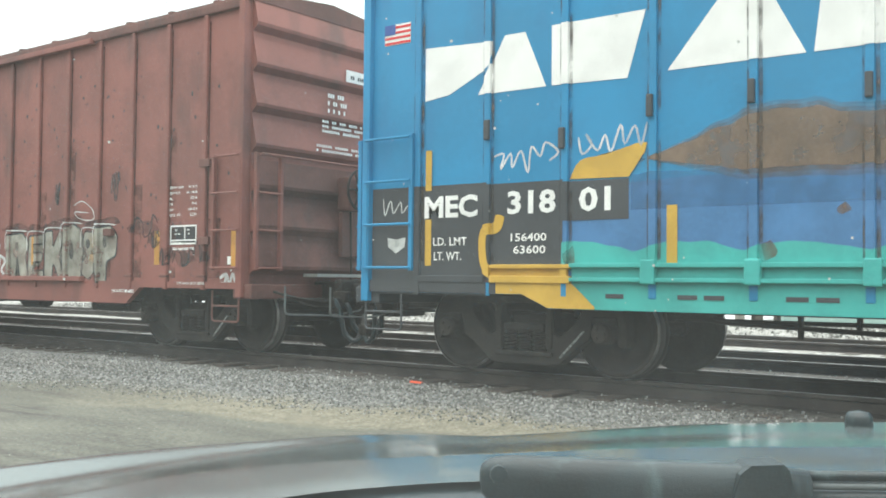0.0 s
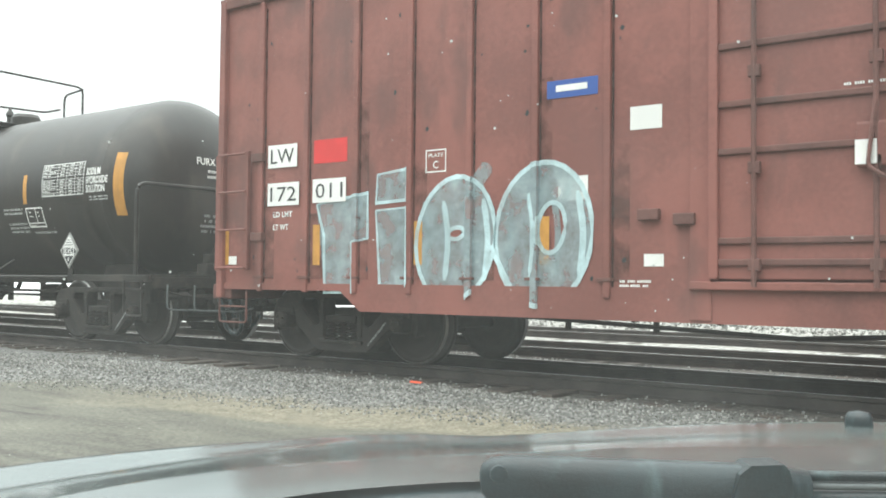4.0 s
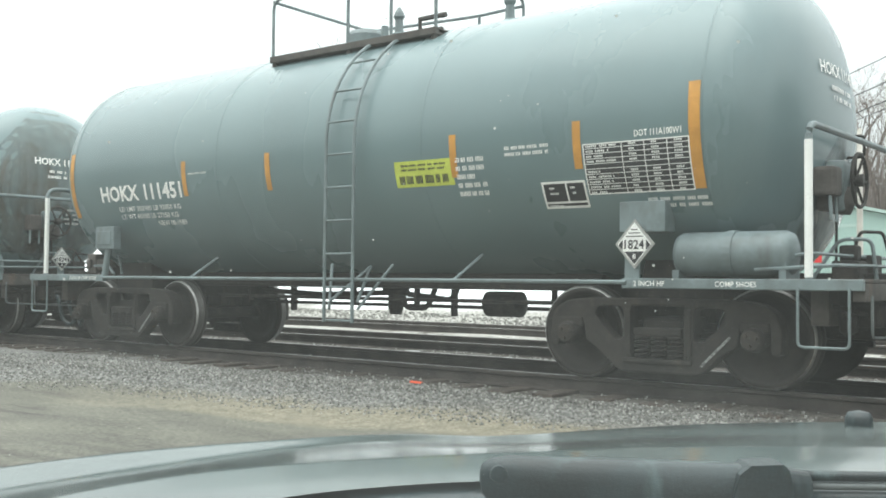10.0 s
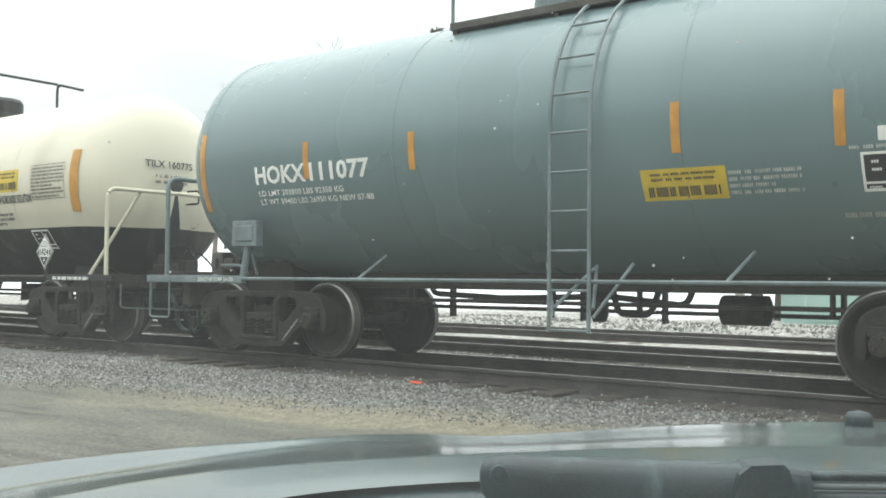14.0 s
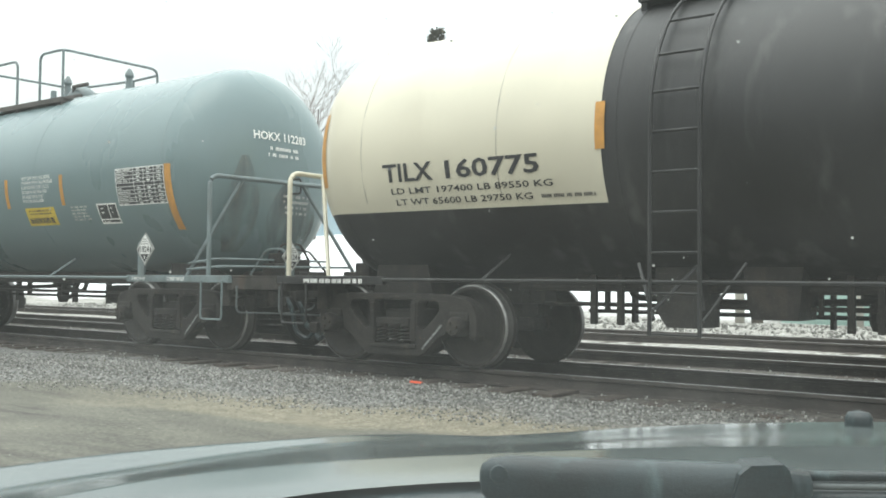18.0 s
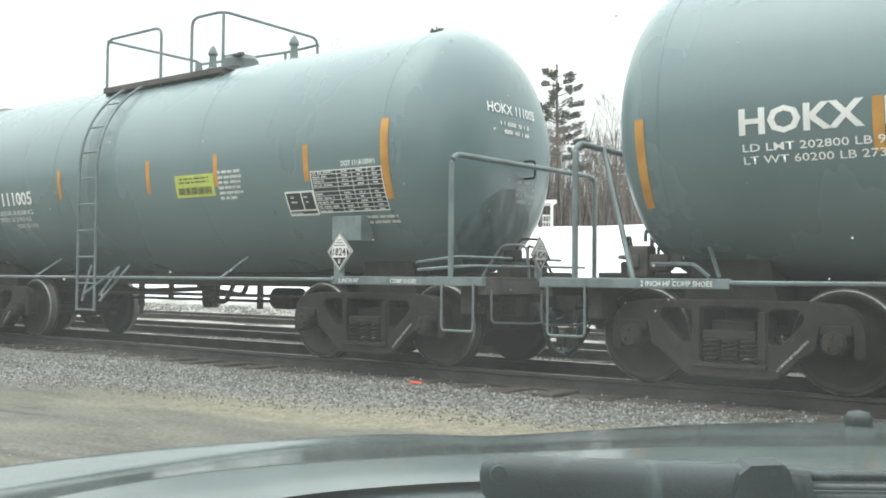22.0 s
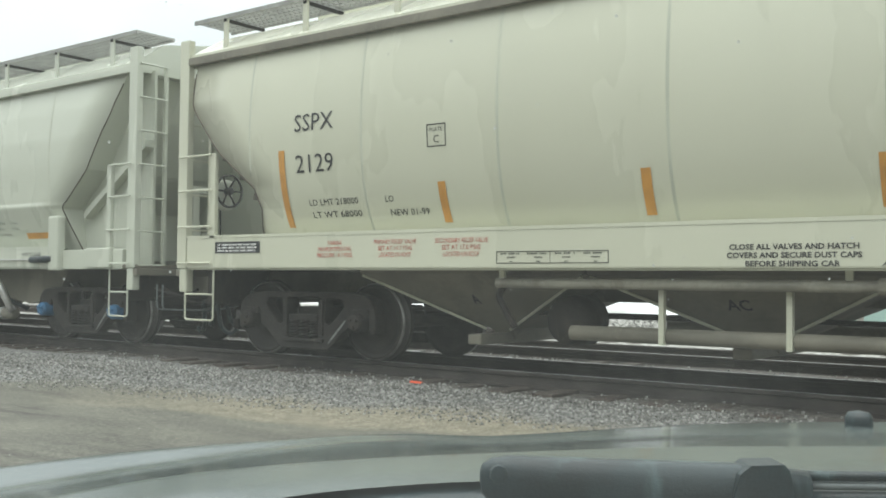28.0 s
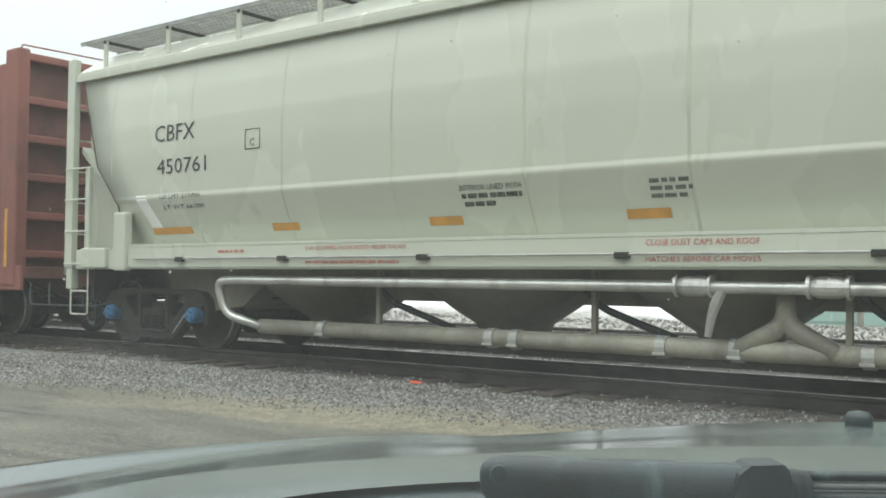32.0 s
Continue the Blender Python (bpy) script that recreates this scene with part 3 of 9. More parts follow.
def coupler(car, x, end, material=None):
    """Knuckle coupler, uncoupling lever and air hose at one end; end is -1 or 1."""
    mt = material or M_TRUCK
    bm = boxes((-0.55, 0.0, -0.09, 0.09, 0.66, 0.84), (-0.02, 0.22, -0.16, 0.16, 0.62, 0.90), (0.16, 0.36, -0.16, -0.02, 0.62, 0.90), bevel=0.03)
    part("coupler", bm, mt, car, "", pose(x, 0, 0, 0, 0, 0 if end > 0 else 180))
    s = end
    bm = tubes([bend([(x - s * 0.05, -0.35, 0.72), (x + s * 0.12, -0.36, 0.62), (x + s * 0.16, -0.30, 0.32), (x + s * 0.35, -0.2, 0.26), (x + s * 0.42, -0.1, 0.45)], 0.12)], 0.033, 8)
    part("air_hose", bm, M_PLASTIC, car)
    part("angle_cock", boxes((x - 0.10, x + 0.10, -0.42, -0.28, 0.66, 0.80), bevel=0.02), M_TRUCK, car)
    part("uncoupling_lever", tubes([bend([(x + s * 0.02, -1.36, 0.86), (x + s * 0.02, -1.36, 0.53), (x + s * 0.06, -0.6, 0.50), (x + s * 0.12, -0.12, 0.56), (x + s * 0.1, 0.0, 0.90)], 0.07)], 0.012, 6), M_STEELROD, car, "dusty bent steel rod")
    part("air_hose", tubes([bend([(x + s * 0.02, -0.52, 0.70), (x + s * 0.10, -0.50, 0.58), (x + s * 0.14, -0.46, 0.26), (x + s * 0.30, -0.40, 0.16), (x + s * 0.40, -0.36, 0.30)], 0.1)], 0.030, 8), M_PLASTIC, car)
    part("glad_hand", boxes((x + s * 0.38 - 0.05, x + s * 0.38 + 0.06, -0.42, -0.28, 0.26, 0.40), (x + s * 0.38 - 0.03, x + s * 0.38 + 0.03, -0.30, -0.16, 0.34, 0.46), bevel=0.03), M_TRUCK, car)
    part("end_piping", tubes([bend([(x - s * 0.5, -1.1, 0.80), (x - s * 0.2, -1.0, 0.72), (x - s * 0.15, -0.45, 0.66), (x - s * 0.05, -0.35, 0.74)], 0.1), bend([(x - s * 0.9, -0.75, 0.86), (x - s * 0.35, -0.6, 0.60), (x - s * 0.3, 0.5, 0.56)], 0.12), [(x - s * 0.25, -1.2, 0.70), (x - s * 0.25, 1.2, 0.70)]], 0.02, 6), M_TRUCK, car)
    part("draft_gear", boxes((x - 0.30, x + 0.05, -0.30, 0.30, 0.50, 0.70), (x - 0.05, x + 0.05, -0.55, 0.55, 0.58, 0.72), bevel=0.03), M_TRUCK, car)


def end_gear(car, x, e):
    """Brake levers, rods, retainer pipe and a valve on its stand at a tank car's end; x is the end of the platform."""
    part("brake_lever", boxes((x - e * 0.62 - 0.03, x - e * 0.62 + 0.03, -0.62, -0.54, 0.38, 0.95), bevel=0.012), M_TRUCK, car)
    part("brake_lever", boxes((x - e * 0.42 - 0.03, x - e * 0.42 + 0.03, 0.30, 0.38, 0.36, 0.92), bevel=0.012), M_TRUCK, car)
    part("brake_rod", tubes([[(x - e * 0.62, -0.58, 0.45), (x - e * 1.9, -0.45, 0.50)], [(x - e * 0.62, -0.58, 0.86), (x - e * 0.42, 0.34, 0.84)], bend([(x - e * 0.42, 0.34, 0.42), (x - e * 1.0, 0.5, 0.40), (x - e * 1.9, 0.5, 0.52)], 0.1)], 0.020, 6), M_TRUCK, car)
    part("slack_adjuster", lathe(bmesh.new(), [(-0.34, 0.02), (-0.32, 0.055), (0.10, 0.055), (0.12, 0.035), (0.42, 0.03)], "y", 12, Matrix.Translation((x - e * 0.75, 0.2, 0.62))), M_TRUCK, car, smooth=True)
    part("valve_stand", boxes((x - e * 0.45 - 0.12, x - e * 0.45 + 0.12, -0.42, -0.12, 0.98, 1.16), (x - e * 0.45 - 0.07, x - e * 0.45 + 0.09, -0.36, -0.20, 1.16, 1.30), (x - e * 0.45 - 0.16, x - e * 0.45 + 0.16, -0.02, 0.22, 1.0, 1.22), bevel=0.025), M_TRUCK, car)
    part("retainer_pipe", tubes([bend([(x - e * 0.40, -0.28, 1.28), (x - e * 0.36, -0.26, 1.42), (x - e * 0.22, -0.05, 1.42), (x - e * 0.20, 0.10, 1.20)], 0.05), bend([(x - e * 0.50, 0.12, 1.22), (x - e * 0.50, 0.12, 1.36), (x - e * 0.60, 0.5, 1.34), (x - e * 0.65, 0.9, 1.05)], 0.06)], 0.016, 6), M_TRUCK, car)
    part("dirt_collector", lathe(bmesh.new(), [(0.52, 0.03), (0.55, 0.075), (0.72, 0.085), (0.76, 0.05)], "z", 12, Matrix.Translation((x - e * 0.30, -0.85, 0))), M_TRUCK, car, smooth=True)
    part("hose_support", tubes([[(x + e * 0.10, -0.02, 0.62), (x + e * 0.30, -0.16, 0.34)]], 0.008, 5), M_TRUCK, car)


def stirrup(car, x0, x1, y, ztop, zbot, material, rung=True):
    paths = [bend([(x0, y, ztop), (x0, y, zbot), (x1, y, zbot), (x1, y, ztop)], 0.05)]
    if rung:
        paths.append([(x0, y, (ztop + zbot) / 2), (x1, y, (ztop + zbot) / 2)])
    part("step", tubes(paths, 0.0125, 6), material, car)

# ---- tank cars ----
class Tank:
    """A tank car's shell: centre height, radius and half length, and the way points lie on it."""

    def __init__(self, zc, r, half, head, shift=0.0):
        self.zc, self.r, self.half, self.head, self.shift, self.yc = zc, r, half, head, shift, -0.06

    def profile(self, n=10):
        pts = []
        for i in range(n + 1):
            a = math.pi / 2 * i / n
            pts.append((-self.half + self.head * (1 - math.sin(a)), max(0.004, self.r * math.cos(a) ** 0.8)))
        pts = pts[::-1]
        return pts + [(-x, q) for x, q in pts[::-1]]

    def side(self, x, z, off=0.004):
        d = max(0.02, self.r ** 2 - (z - self.zc) ** 2)
        k = 1.0
        a = abs(x - self.shift) - (self.half - self.head)
        if a > 0:
            k = math.cos(math.asin(min(0.999, a / self.head))) ** 0.8
            d = max(0.02, (self.r * k) ** 2 - (z - self.zc) ** 2)
        return Vector((x, self.yc - math.sqrt(d) - off, z))

    def end(self, y, z, off=0.006, s=1):
        q = min(0.999, math.hypot(y - self.yc, z - self.zc) / self.r) ** (1 / 0.8)
        return Vector((self.shift + s * (self.half - self.head + self.head * math.sqrt(1 - q * q) + off), y, z))


def tank_car(name, label, x, tank, shell, trim, trucks, deck_end, couple, blue=False, group="tank cars of the train"):
    car = group_empty(name, pose(x, TRACK_Y, 0), label, "tank car", group)
    CARS.append((car, x))
    for t in trucks:
        truck(car, t, blue)
    bm = lathe(bmesh.new(), tank.profile(), "x", 72, Matrix.Translation((tank.shift, tank.yc, tank.zc)))
    part("tank", bm, shell, car, smooth=True)
    for q in (-tank.half + tank.head + 0.02, tank.half - tank.head - 0.02, -tank.half * 0.3, tank.half * 0.3):
        bm = lathe(bmesh.new(), [(q - 0.012, tank.r - 0.01), (q - 0.008, tank.r + 0.0035), (q + 0.008, tank.r + 0.0035), (q + 0.012, tank.r - 0.01)], "x", 72, Matrix.Translation((tank.shift, tank.yc, tank.zc)))
        part("weld_seam", bm, shell, car, smooth=True)
    for e in (-1, 1):
        t = trucks[0] if e < 0 else trucks[1]
        part("stub_sill", boxes((min(t - e * 1.3, e * deck_end), max(t - e * 1.3, e * deck_end), -0.28, 0.28, 0.70, 1.05), (e * deck_end - 0.05, e * deck_end + 0.05, -0.34, 0.34, 0.6, 1.0), bevel=0.02), M_TRUCK, car)
        x0, x1 = sorted((e * (abs(t) - 0.35), e * (abs(t) + 0.55)))
        part("saddle", prism(bmesh.new(), [(x0, 0.74), (x1, 0.74), (x1 - 0.12, 1.30), (x0 + 0.12, 1.30)], -0.80, 0.80), M_TRUCK, car)
        part("brake_valve", boxes((t - e * 1.0 - 0.15, t - e * 1.0 + 0.15, -0.25, 0.15, 0.55, 0.85), bevel=0.04), M_TRUCK, car)
        coupler(car, e * deck_end, e)
        end_gear(car, e * deck_end, e)
    return car


def deck(car, x0, x1, e, trim, y=1.47, z=0.97):
    """End platform with its fascia, cross beam and steps."""
    for q in (-y, y - 0.07):
        part("platform_fascia", boxes((min(x0, x1), max(x0, x1), q, q + 0.07, z - 0.075, z + 0.015), bevel=0.008), trim, car)
    grimy = M_WALK if trim == M_GREYTRIM else M_TRUCK
    part("platform_plate", boxes((min(x1, x1 - e * 0.75), max(x1, x1 - e * 0.75), -y + 0.075, y - 0.075, z - 0.01, z + 0.02), bevel=0.006), grimy, car, "grimy end platform plate")
    part("end_beam", boxes((min(x1, x1 - e * 0.10), max(x1, x1 - e * 0.10), -y + 0.075, y - 0.075, z - 0.16, z - 0.012), (min(x1 - e * 0.35, x1 - e * 0.50), max(x1 - e * 0.35, x1 - e * 0.50), -1.15, 1.15, 0.60, z - 0.012), bevel=0.010), grimy, car)
    part("draft_sill", boxes((min(x1 - e * 0.02, x1 - e * 1.2), max(x1 - e * 0.02, x1 - e * 1.2), -0.42, 0.42, 0.46, 0.72), (min(x1 - e * 0.05, x1 - e * 0.32), max(x1 - e * 0.05, x1 - e * 0.32), -0.75, -0.45, 0.58, 0.80), bevel=0.03), M_TRUCK, car)
    stirrup(car, x1 - e * 0.10, x1 - e * 0.50, -y - 0.01, z - 0.05, 0.44, trim, False)
    stirrup(car, x1 - e * 0.10, x1 - e * 0.52, y + 0.01, z - 0.05, 0.42, trim, False)


def hoop(car, x, z, trim, e, y=1.42, zd=0.98, brace=False):
    paths = [bend([(x, -y, zd), (x, -y, z), (x + e * 0.10, y, z), (x + e * 0.10, y, zd)], 0.15)]
    part("end_railing", tubes(paths, 0.030, 8), trim, car)
    if brace:
        part("railing_brace", tubes([[(x - e * 0.0, -y + 0.55, z), (x - e * 0.55, -y + 0.1, zd)], [(x, 0.2, z), (x + e * 0.35, 0.95, zd)]], 0.026, 6), trim, car)
    part("railing_bracket", tubes([bend([(x - e * 0.35, 0.15, z + 0.08), (x + e * 0.02, 0.15, z + 0.08), (x + e * 0.02, 0.15, z - 0.12), (x - e * 0.35, 0.15, z - 0.12)], 0.04)], 0.014, 6), M_TRUCK, car)


def tank_ladder(car, tank, x, trim, w=0.42, zfoot=0.48, rungs=10):
    """Side ladder that follows the shell up to the platform."""
    def at(z):
        d = math.sqrt(max(0.0, tank.r ** 2 - (z - tank.zc) ** 2))
        return tank.yc - d - 0.10 if z > tank.zc else tank.yc - tank.r - 0.10
    zs = list(np.linspace(zfoot, tank.zc, 5)) + list(np.linspace(tank.zc, tank.zc + tank.r * 0.93, 10))[1:]
    ob = part("ladder_rail", tubes([[(x - w / 2, at(z), z) for z in zs], [(x + w / 2, at(z), z) for z in zs]], 0.020, 6), trim, car)
    for k in range(rungs):
        z = zfoot + 0.02 + (tank.zc + tank.r * 0.9 - zfoot) * k / (rungs - 1)
        part("rung", tubes([[(x - w / 2, at(z), z), (x + w / 2, at(z), z)]], 0.013, 6), trim, car)
    part("ladder_brace", tubes([[(x + s * w / 2, -tank.r - 0.08, 0.62), (x + s * w * 1.1, -1.25, 1.12)] for s in (-1, 1)] + [[(x + s * w / 2, -tank.r - 0.08, 0.70), (x, -1.1, 1.10)] for s in (-1, 1)], 0.018, 6), trim, car)


def side_rail(car, x0, x1, z, trim, y=1.47, posts=()):
    for s in (-1, 1):
        part("side_handrail", tubes([[(x0, s * y, z), (x1, s * y, z)]], 0.021, 7), trim, car)
        for p in posts:
            part("handrail_post", tubes([[(p, s * y, z), (p + 0.12, s * 1.12, z + 0.27)]], 0.017, 6), trim, car)


def under_pipes(car, x0, x1):
    """Brake rods, train line and hangers below the tank."""
    part("heater_jacket", boxes((x0 - 0.3, x1 + 0.3, -0.52, 0.52, 0.85, 1.04), bevel=0.04), M_TRUCK, car, "black heater jacket along the belly")
    part("brake_pipe", tubes([[(x0, 0.55, 0.62), (x1, 0.55, 0.62)], [(x0, -0.42, 0.72), (x1, -0.42, 0.72)]], 0.024, 6), M_TRUCK, car)
    for k in range(4):
        q = x0 + (x1 - x0) * (k + 0.35 + 0.3 * (k % 2)) / 4
        part("pipe_hanger", boxes((q - 0.018, q + 0.018, 0.50, 0.60, 0.50, 1.10)), M_TRUCK, car)
        part("pipe_hanger", boxes((q + 0.16, q + 0.19, -0.46, -0.38, 0.66, 1.10)), M_TRUCK, car)
    part("heater_pipe", tubes([bend([(x0 * 0.7, -0.35, 1.0), (x0 * 0.7, -0.35, 0.80), (x0 * 0.35, -0.30, 0.76), (0.3, -0.3, 0.80), (x1 * 0.4, -0.35, 0.72), (x1 * 0.42, -0.3, 0.95)], 0.1), bend([(0.25, -0.2, 0.95), (0.35, -0.25, 0.62), (0.75, -0.3, 0.62), (0.8, -0.2, 0.9)], 0.1)], 0.035, 7), M_TRUCK, car)
    part("outlet_valve", lathe(bmesh.new(), [(0.52, 0.07), (0.60, 0.10), (0.78, 0.10), (0.80, 0.17), (1.05, 0.20)], "z", 14), M_TRUCK, car)
    part("brake_cylinder", lathe(bmesh.new(), [(x1 * 0.45, 0.04), (x1 * 0.45 + 0.05, 0.15), (x1 * 0.45 + 0.5, 0.15), (x1 * 0.45 + 0.55, 0.04)], "x", 16, Matrix.Translation((0, 0.1, 0.68))), M_TRUCK, car)


def top_platform(car, tank, x0, x1, trim, yl=0.88, h=0.88, drop=0.20, tall=None):
    """Walkway round the manway on top, with legs and railings of bent pipe."""
    z = tank.zc + tank.r - drop
    part("walkway", boxes((x0, x1, -yl - 0.06, -yl + 0.30, z - 0.02, z + 0.06), (x0, x1, yl - 0.30, yl + 0.06, z - 0.02, z + 0.06), (x0, x0 + 0.25, -yl, yl, z + 0.0, z + 0.05), (x1 - 0.25, x1, -yl, yl, z + 0.0, z + 0.05), bevel=0.006), trim, car)
    for q in (x0 + 0.05, (x0 + x1) / 2, x1 - 0.05):
        for s in (-1, 1):
            part("walkway_leg", boxes((q - 0.03, q + 0.03, s * yl - 0.03, s * yl + 0.03, z - 0.36, z)), trim, car)
    return z


def railing(car, paths, trim, r=0.021):
    for p in paths:
        part("platform_railing", tubes([bend(p, 0.14)], r, 7), trim, car)


GREY = Tank(2.44, 1.475, 5.455, 0.72, -0.025)


def top_fittings(car, z, trim, dome_x, r=0.26, h=0.30, rnd=False):
    if rnd:
        prof = [(z - 0.3, r)] + [(z + 0.05 + r * math.sin(a), max(0.01, r * math.cos(a))) for a in np.linspace(0, math.pi / 2, 8)]
    else:
        prof = [(z - 0.3, r), (z + h - 0.06, r), (z + h, r - 0.04), (z + h + 0.02, 0.03)]
    part("manway_dome", lathe(bmesh.new(), prof, "z", 24, Matrix.Translation((dome_x, 0, 0))), trim, car, smooth=rnd)


def relief_valve(car, x, y, z, trim):
    part("relief_valve", lathe(bmesh.new(), [(z - 0.25, 0.09), (z, 0.09), (z + 0.02, 0.06), (z + 0.18, 0.05), (z + 0.22, 0.075), (z + 0.27, 0.06), (z + 0.34, 0.02)], "z", 12, Matrix.Translation((x, y, 0))), trim, car)


def hand_brake(car, x, y, z, e, r=0.28, material=None, wheel=None):
    """Brake wheel with spokes on its gear housing."""
    part("brake_housing", boxes((min(x - e * 0.30, x - e * 0.08), max(x - e * 0.30, x - e * 0.08), y - 0.17, y + 0.15, z - 0.28, z + 0.18), bevel=0.05), material or M_GREYTRIM, car)
    bm = bmesh.new()
    n = 28
    tube(bm, [(x, y + r * math.cos(2 * math.pi * k / n), z + r * math.sin(2 * math.pi * k / n)) for k in range(n + 1)], 0.018, 6, False)
    for k in range(6):
        a = 2 * math.pi * k / 6
        tube(bm, [(x - e * 0.04, y, z), (x, y + r * math.cos(a), z + r * math.sin(a))], 0.014, 5)
    lathe(bm, [(x - 0.07, 0.05), (x + 0.03, 0.06)], "x", 12, Matrix.Translation((0, y, z)))
    part("brake_wheel", bm, wheel or M_TRUCK, car, smooth=True)
    part("brake_chain", tubes([[(x - e * 0.2, y, z - 0.25), (x - e * 0.22, y + 0.05, 0.95)]], 0.014, 5), M_TRUCK, car)


def grey_car(x, label, white_post=False, dome_x=-0.55, reservoir=True, brake=True, box_left=True, brace=False, ladder_x=0.28, dome="flat", trucks=(-4.20, 4.07)):
    car = tank_car("tank_car", label, x, GREY, M_GREY, M_GREYTRIM, trucks, 6.0, 6.4)
    deck(car, 3.9, 5.98, 1, M_GREYTRIM)
    deck(car, -4.1, -5.98, -1, M_GREYTRIM)
    hoop(car, 5.55, 2.26, M_GREYTRIM, 1, brace=brace)
    hoop(car, -5.62, 2.26, M_GREYTRIM, -1, brace=brace)
    if white_post:
        for q in (5.55, -5.62):
            part("railing_post", tubes([[(q, -1.42, 1.0), (q, -1.42, 2.12)]], 0.033, 8), M_WHITE, car, "white painted railing post")
    side_rail(car, -4.1, 3.95, 0.95, M_GREYTRIM, posts=(-2.2, 2.0))
    tank_ladder(car, GREY, ladder_x, M_GREYTRIM)
    under_pipes(car, -2.9, 2.9)
    z = top_platform(car, GREY, -1.36, 1.32, M_WALK)
    up = z + 0.80
    railing(car, [[(-1.36, -0.88, z), (-1.36, -0.88, up), (-0.06, -0.88, up), (-0.06, -0.88, z)],
                  [(0.62, -0.88, z), (0.62, -0.88, up + 0.02), (1.28, -0.88, up + 0.02), (1.30, 0.88, up), (1.30, 0.88, z + 0.35), (0.95, 0.88, z + 0.30)],
                  [(1.28, -0.88, z), (1.28, -0.88, up + 0.01)],
                  [(-1.36, -0.88, up - 0.02), (-1.36, 0.88, up - 0.02), (-1.36, 0.88, z)],
                  [(-1.36, 0.88, up - 0.05), (0.62, 0.88, up - 0.12), (1.30, 0.88, up - 0.1)],
                  [(0.62, 0.88, z), (0.62, 0.88, up - 0.12)]], M_GREYTRIM)
    part("valve", lathe(bmesh.new(), [(z - 0.2, 0.10), (z + 0.22, 0.10), (z + 0.26, 0.05), (z + 0.40, 0.045)], "z", 12, Matrix.Translation((-0.02, -0.25, 0))), M_GREYTRIM, car)
    part("valve", lathe(bmesh.new(), [(z - 0.2, 0.07), (z + 0.30, 0.07), (z + 0.34, 0.09), (z + 0.38, 0.09)], "z", 12, Matrix.Translation((0.42, 0.22, 0))), M_WALK, car)
    part("valve_guard", boxes((0.15, 0.95, -0.35, -0.31, z + 0.10, z + 0.24), (0.15, 0.19, -0.31, 0.3, z + 0.10, z + 0.24), bevel=0.01), M_WALK, car)
    top_fittings(car, z + 0.15, M_GREYTRIM, dome_x, rnd=dome == "round")
    relief_valve(car, 0.0, 0.0, z + 0.35, M_GREYTRIM)
    relief_valve(car, 1.62, 0.1, z + 0.30, M_GREYTRIM)
    part("top_pipes", tubes([[(-0.2, 0.2, z + 0.3), (1.7, 0.2, z + 0.3)], [(0.5, -0.2, z + 0.18), (0.5, -0.2, z + 0.42), (0.9, -0.2, z + 0.42)]], 0.035, 7), M_WALK, car)
    if reservoir:
        part("air_reservoir", lathe(bmesh.new(), [(4.34, 0.10), (4.37, 0.17), (4.42, 0.195), (5.32, 0.195), (5.37, 0.17), (5.40, 0.10)], "x", 24, Matrix.Translation((0, -1.24, 1.20))), M_GREYTRIM, car, smooth=True)
        part("reservoir_strap", lathe(bmesh.new(), [(4.82, 0.19), (4.82, 0.205), (4.90, 0.205), (4.90, 0.19)], "x", 24, Matrix.Translation((0, -1.24, 1.20))), M_GREYTRIM, car)
        part("reservoir_bracket", boxes((4.36, 4.42, -1.40, -1.05, 0.98, 1.06)), M_GREYTRIM, car)
        part("reservoir_bracket", boxes((5.30, 5.36, -1.40, -1.05, 0.98, 1.20)), M_GREYTRIM, car)
    # brake control valve and piping on the end platform
    part("control_valve", boxes((-5.34, -5.12, -0.92, -0.72, 1.0, 1.30), (-5.12, -4.92, -0.90, -0.74, 1.06, 1.22), (-4.92, -4.80, -0.88, -0.76, 1.09, 1.26), (-5.29, -5.19, -0.97, -0.92, 1.08, 1.22), bevel=0.03), M_WALK, car)
    part("valve_piping", tubes([bend([(-5.2, -0.8, 1.34), (-5.2, -0.8, 1.46), (-4.9, -0.85, 1.46), (-4.5, -0.95, 1.30), (-4.4, -0.95, 1.0)], 0.08), bend([(-5.05, -0.98, 1.12), (-4.6, -1.05, 1.12), (-4.45, -1.05, 1.0)], 0.06), bend([(-5.4, -0.8, 1.2), (-5.6, -0.6, 1.2), (-5.6, 0.5, 1.15)], 0.1)], 0.02, 6), M_GREYTRIM, car)
    part("end_pipe_run", tubes([bend([(5.1, -1.40, 1.06), (5.75, -1.38, 1.10), (5.8, 0.9, 1.12)], 0.1), bend([(5.0, -1.30, 1.14), (5.55, -1.28, 1.20), (5.65, 0.6, 1.2)], 0.1), bend([(5.3, -0.5, 1.0), (5.5, -0.4, 1.35), (5.75, -0.3, 1.35), (5.8, -0.3, 0.9)], 0.08)], 0.017, 6), M_GREYTRIM, car)
    if brake:
        hand_brake(car, 5.64, -0.27, 1.88, 1, 0.24)
        part("brake_gear_case", boxes((5.36, 5.56, -0.72, -0.50, 1.72, 1.98), (5.34, 5.50, -0.56, -0.36, 1.60, 1.76), bevel=0.035), M_WALK, car)
        part("brake_gear_case", lathe(bmesh.new(), [(5.40, 0.03), (5.42, 0.12), (5.56, 0.13), (5.60, 0.05)], "x", 16, Matrix.Translation((0, -0.30, 1.70))), M_WALK, car, smooth=True)
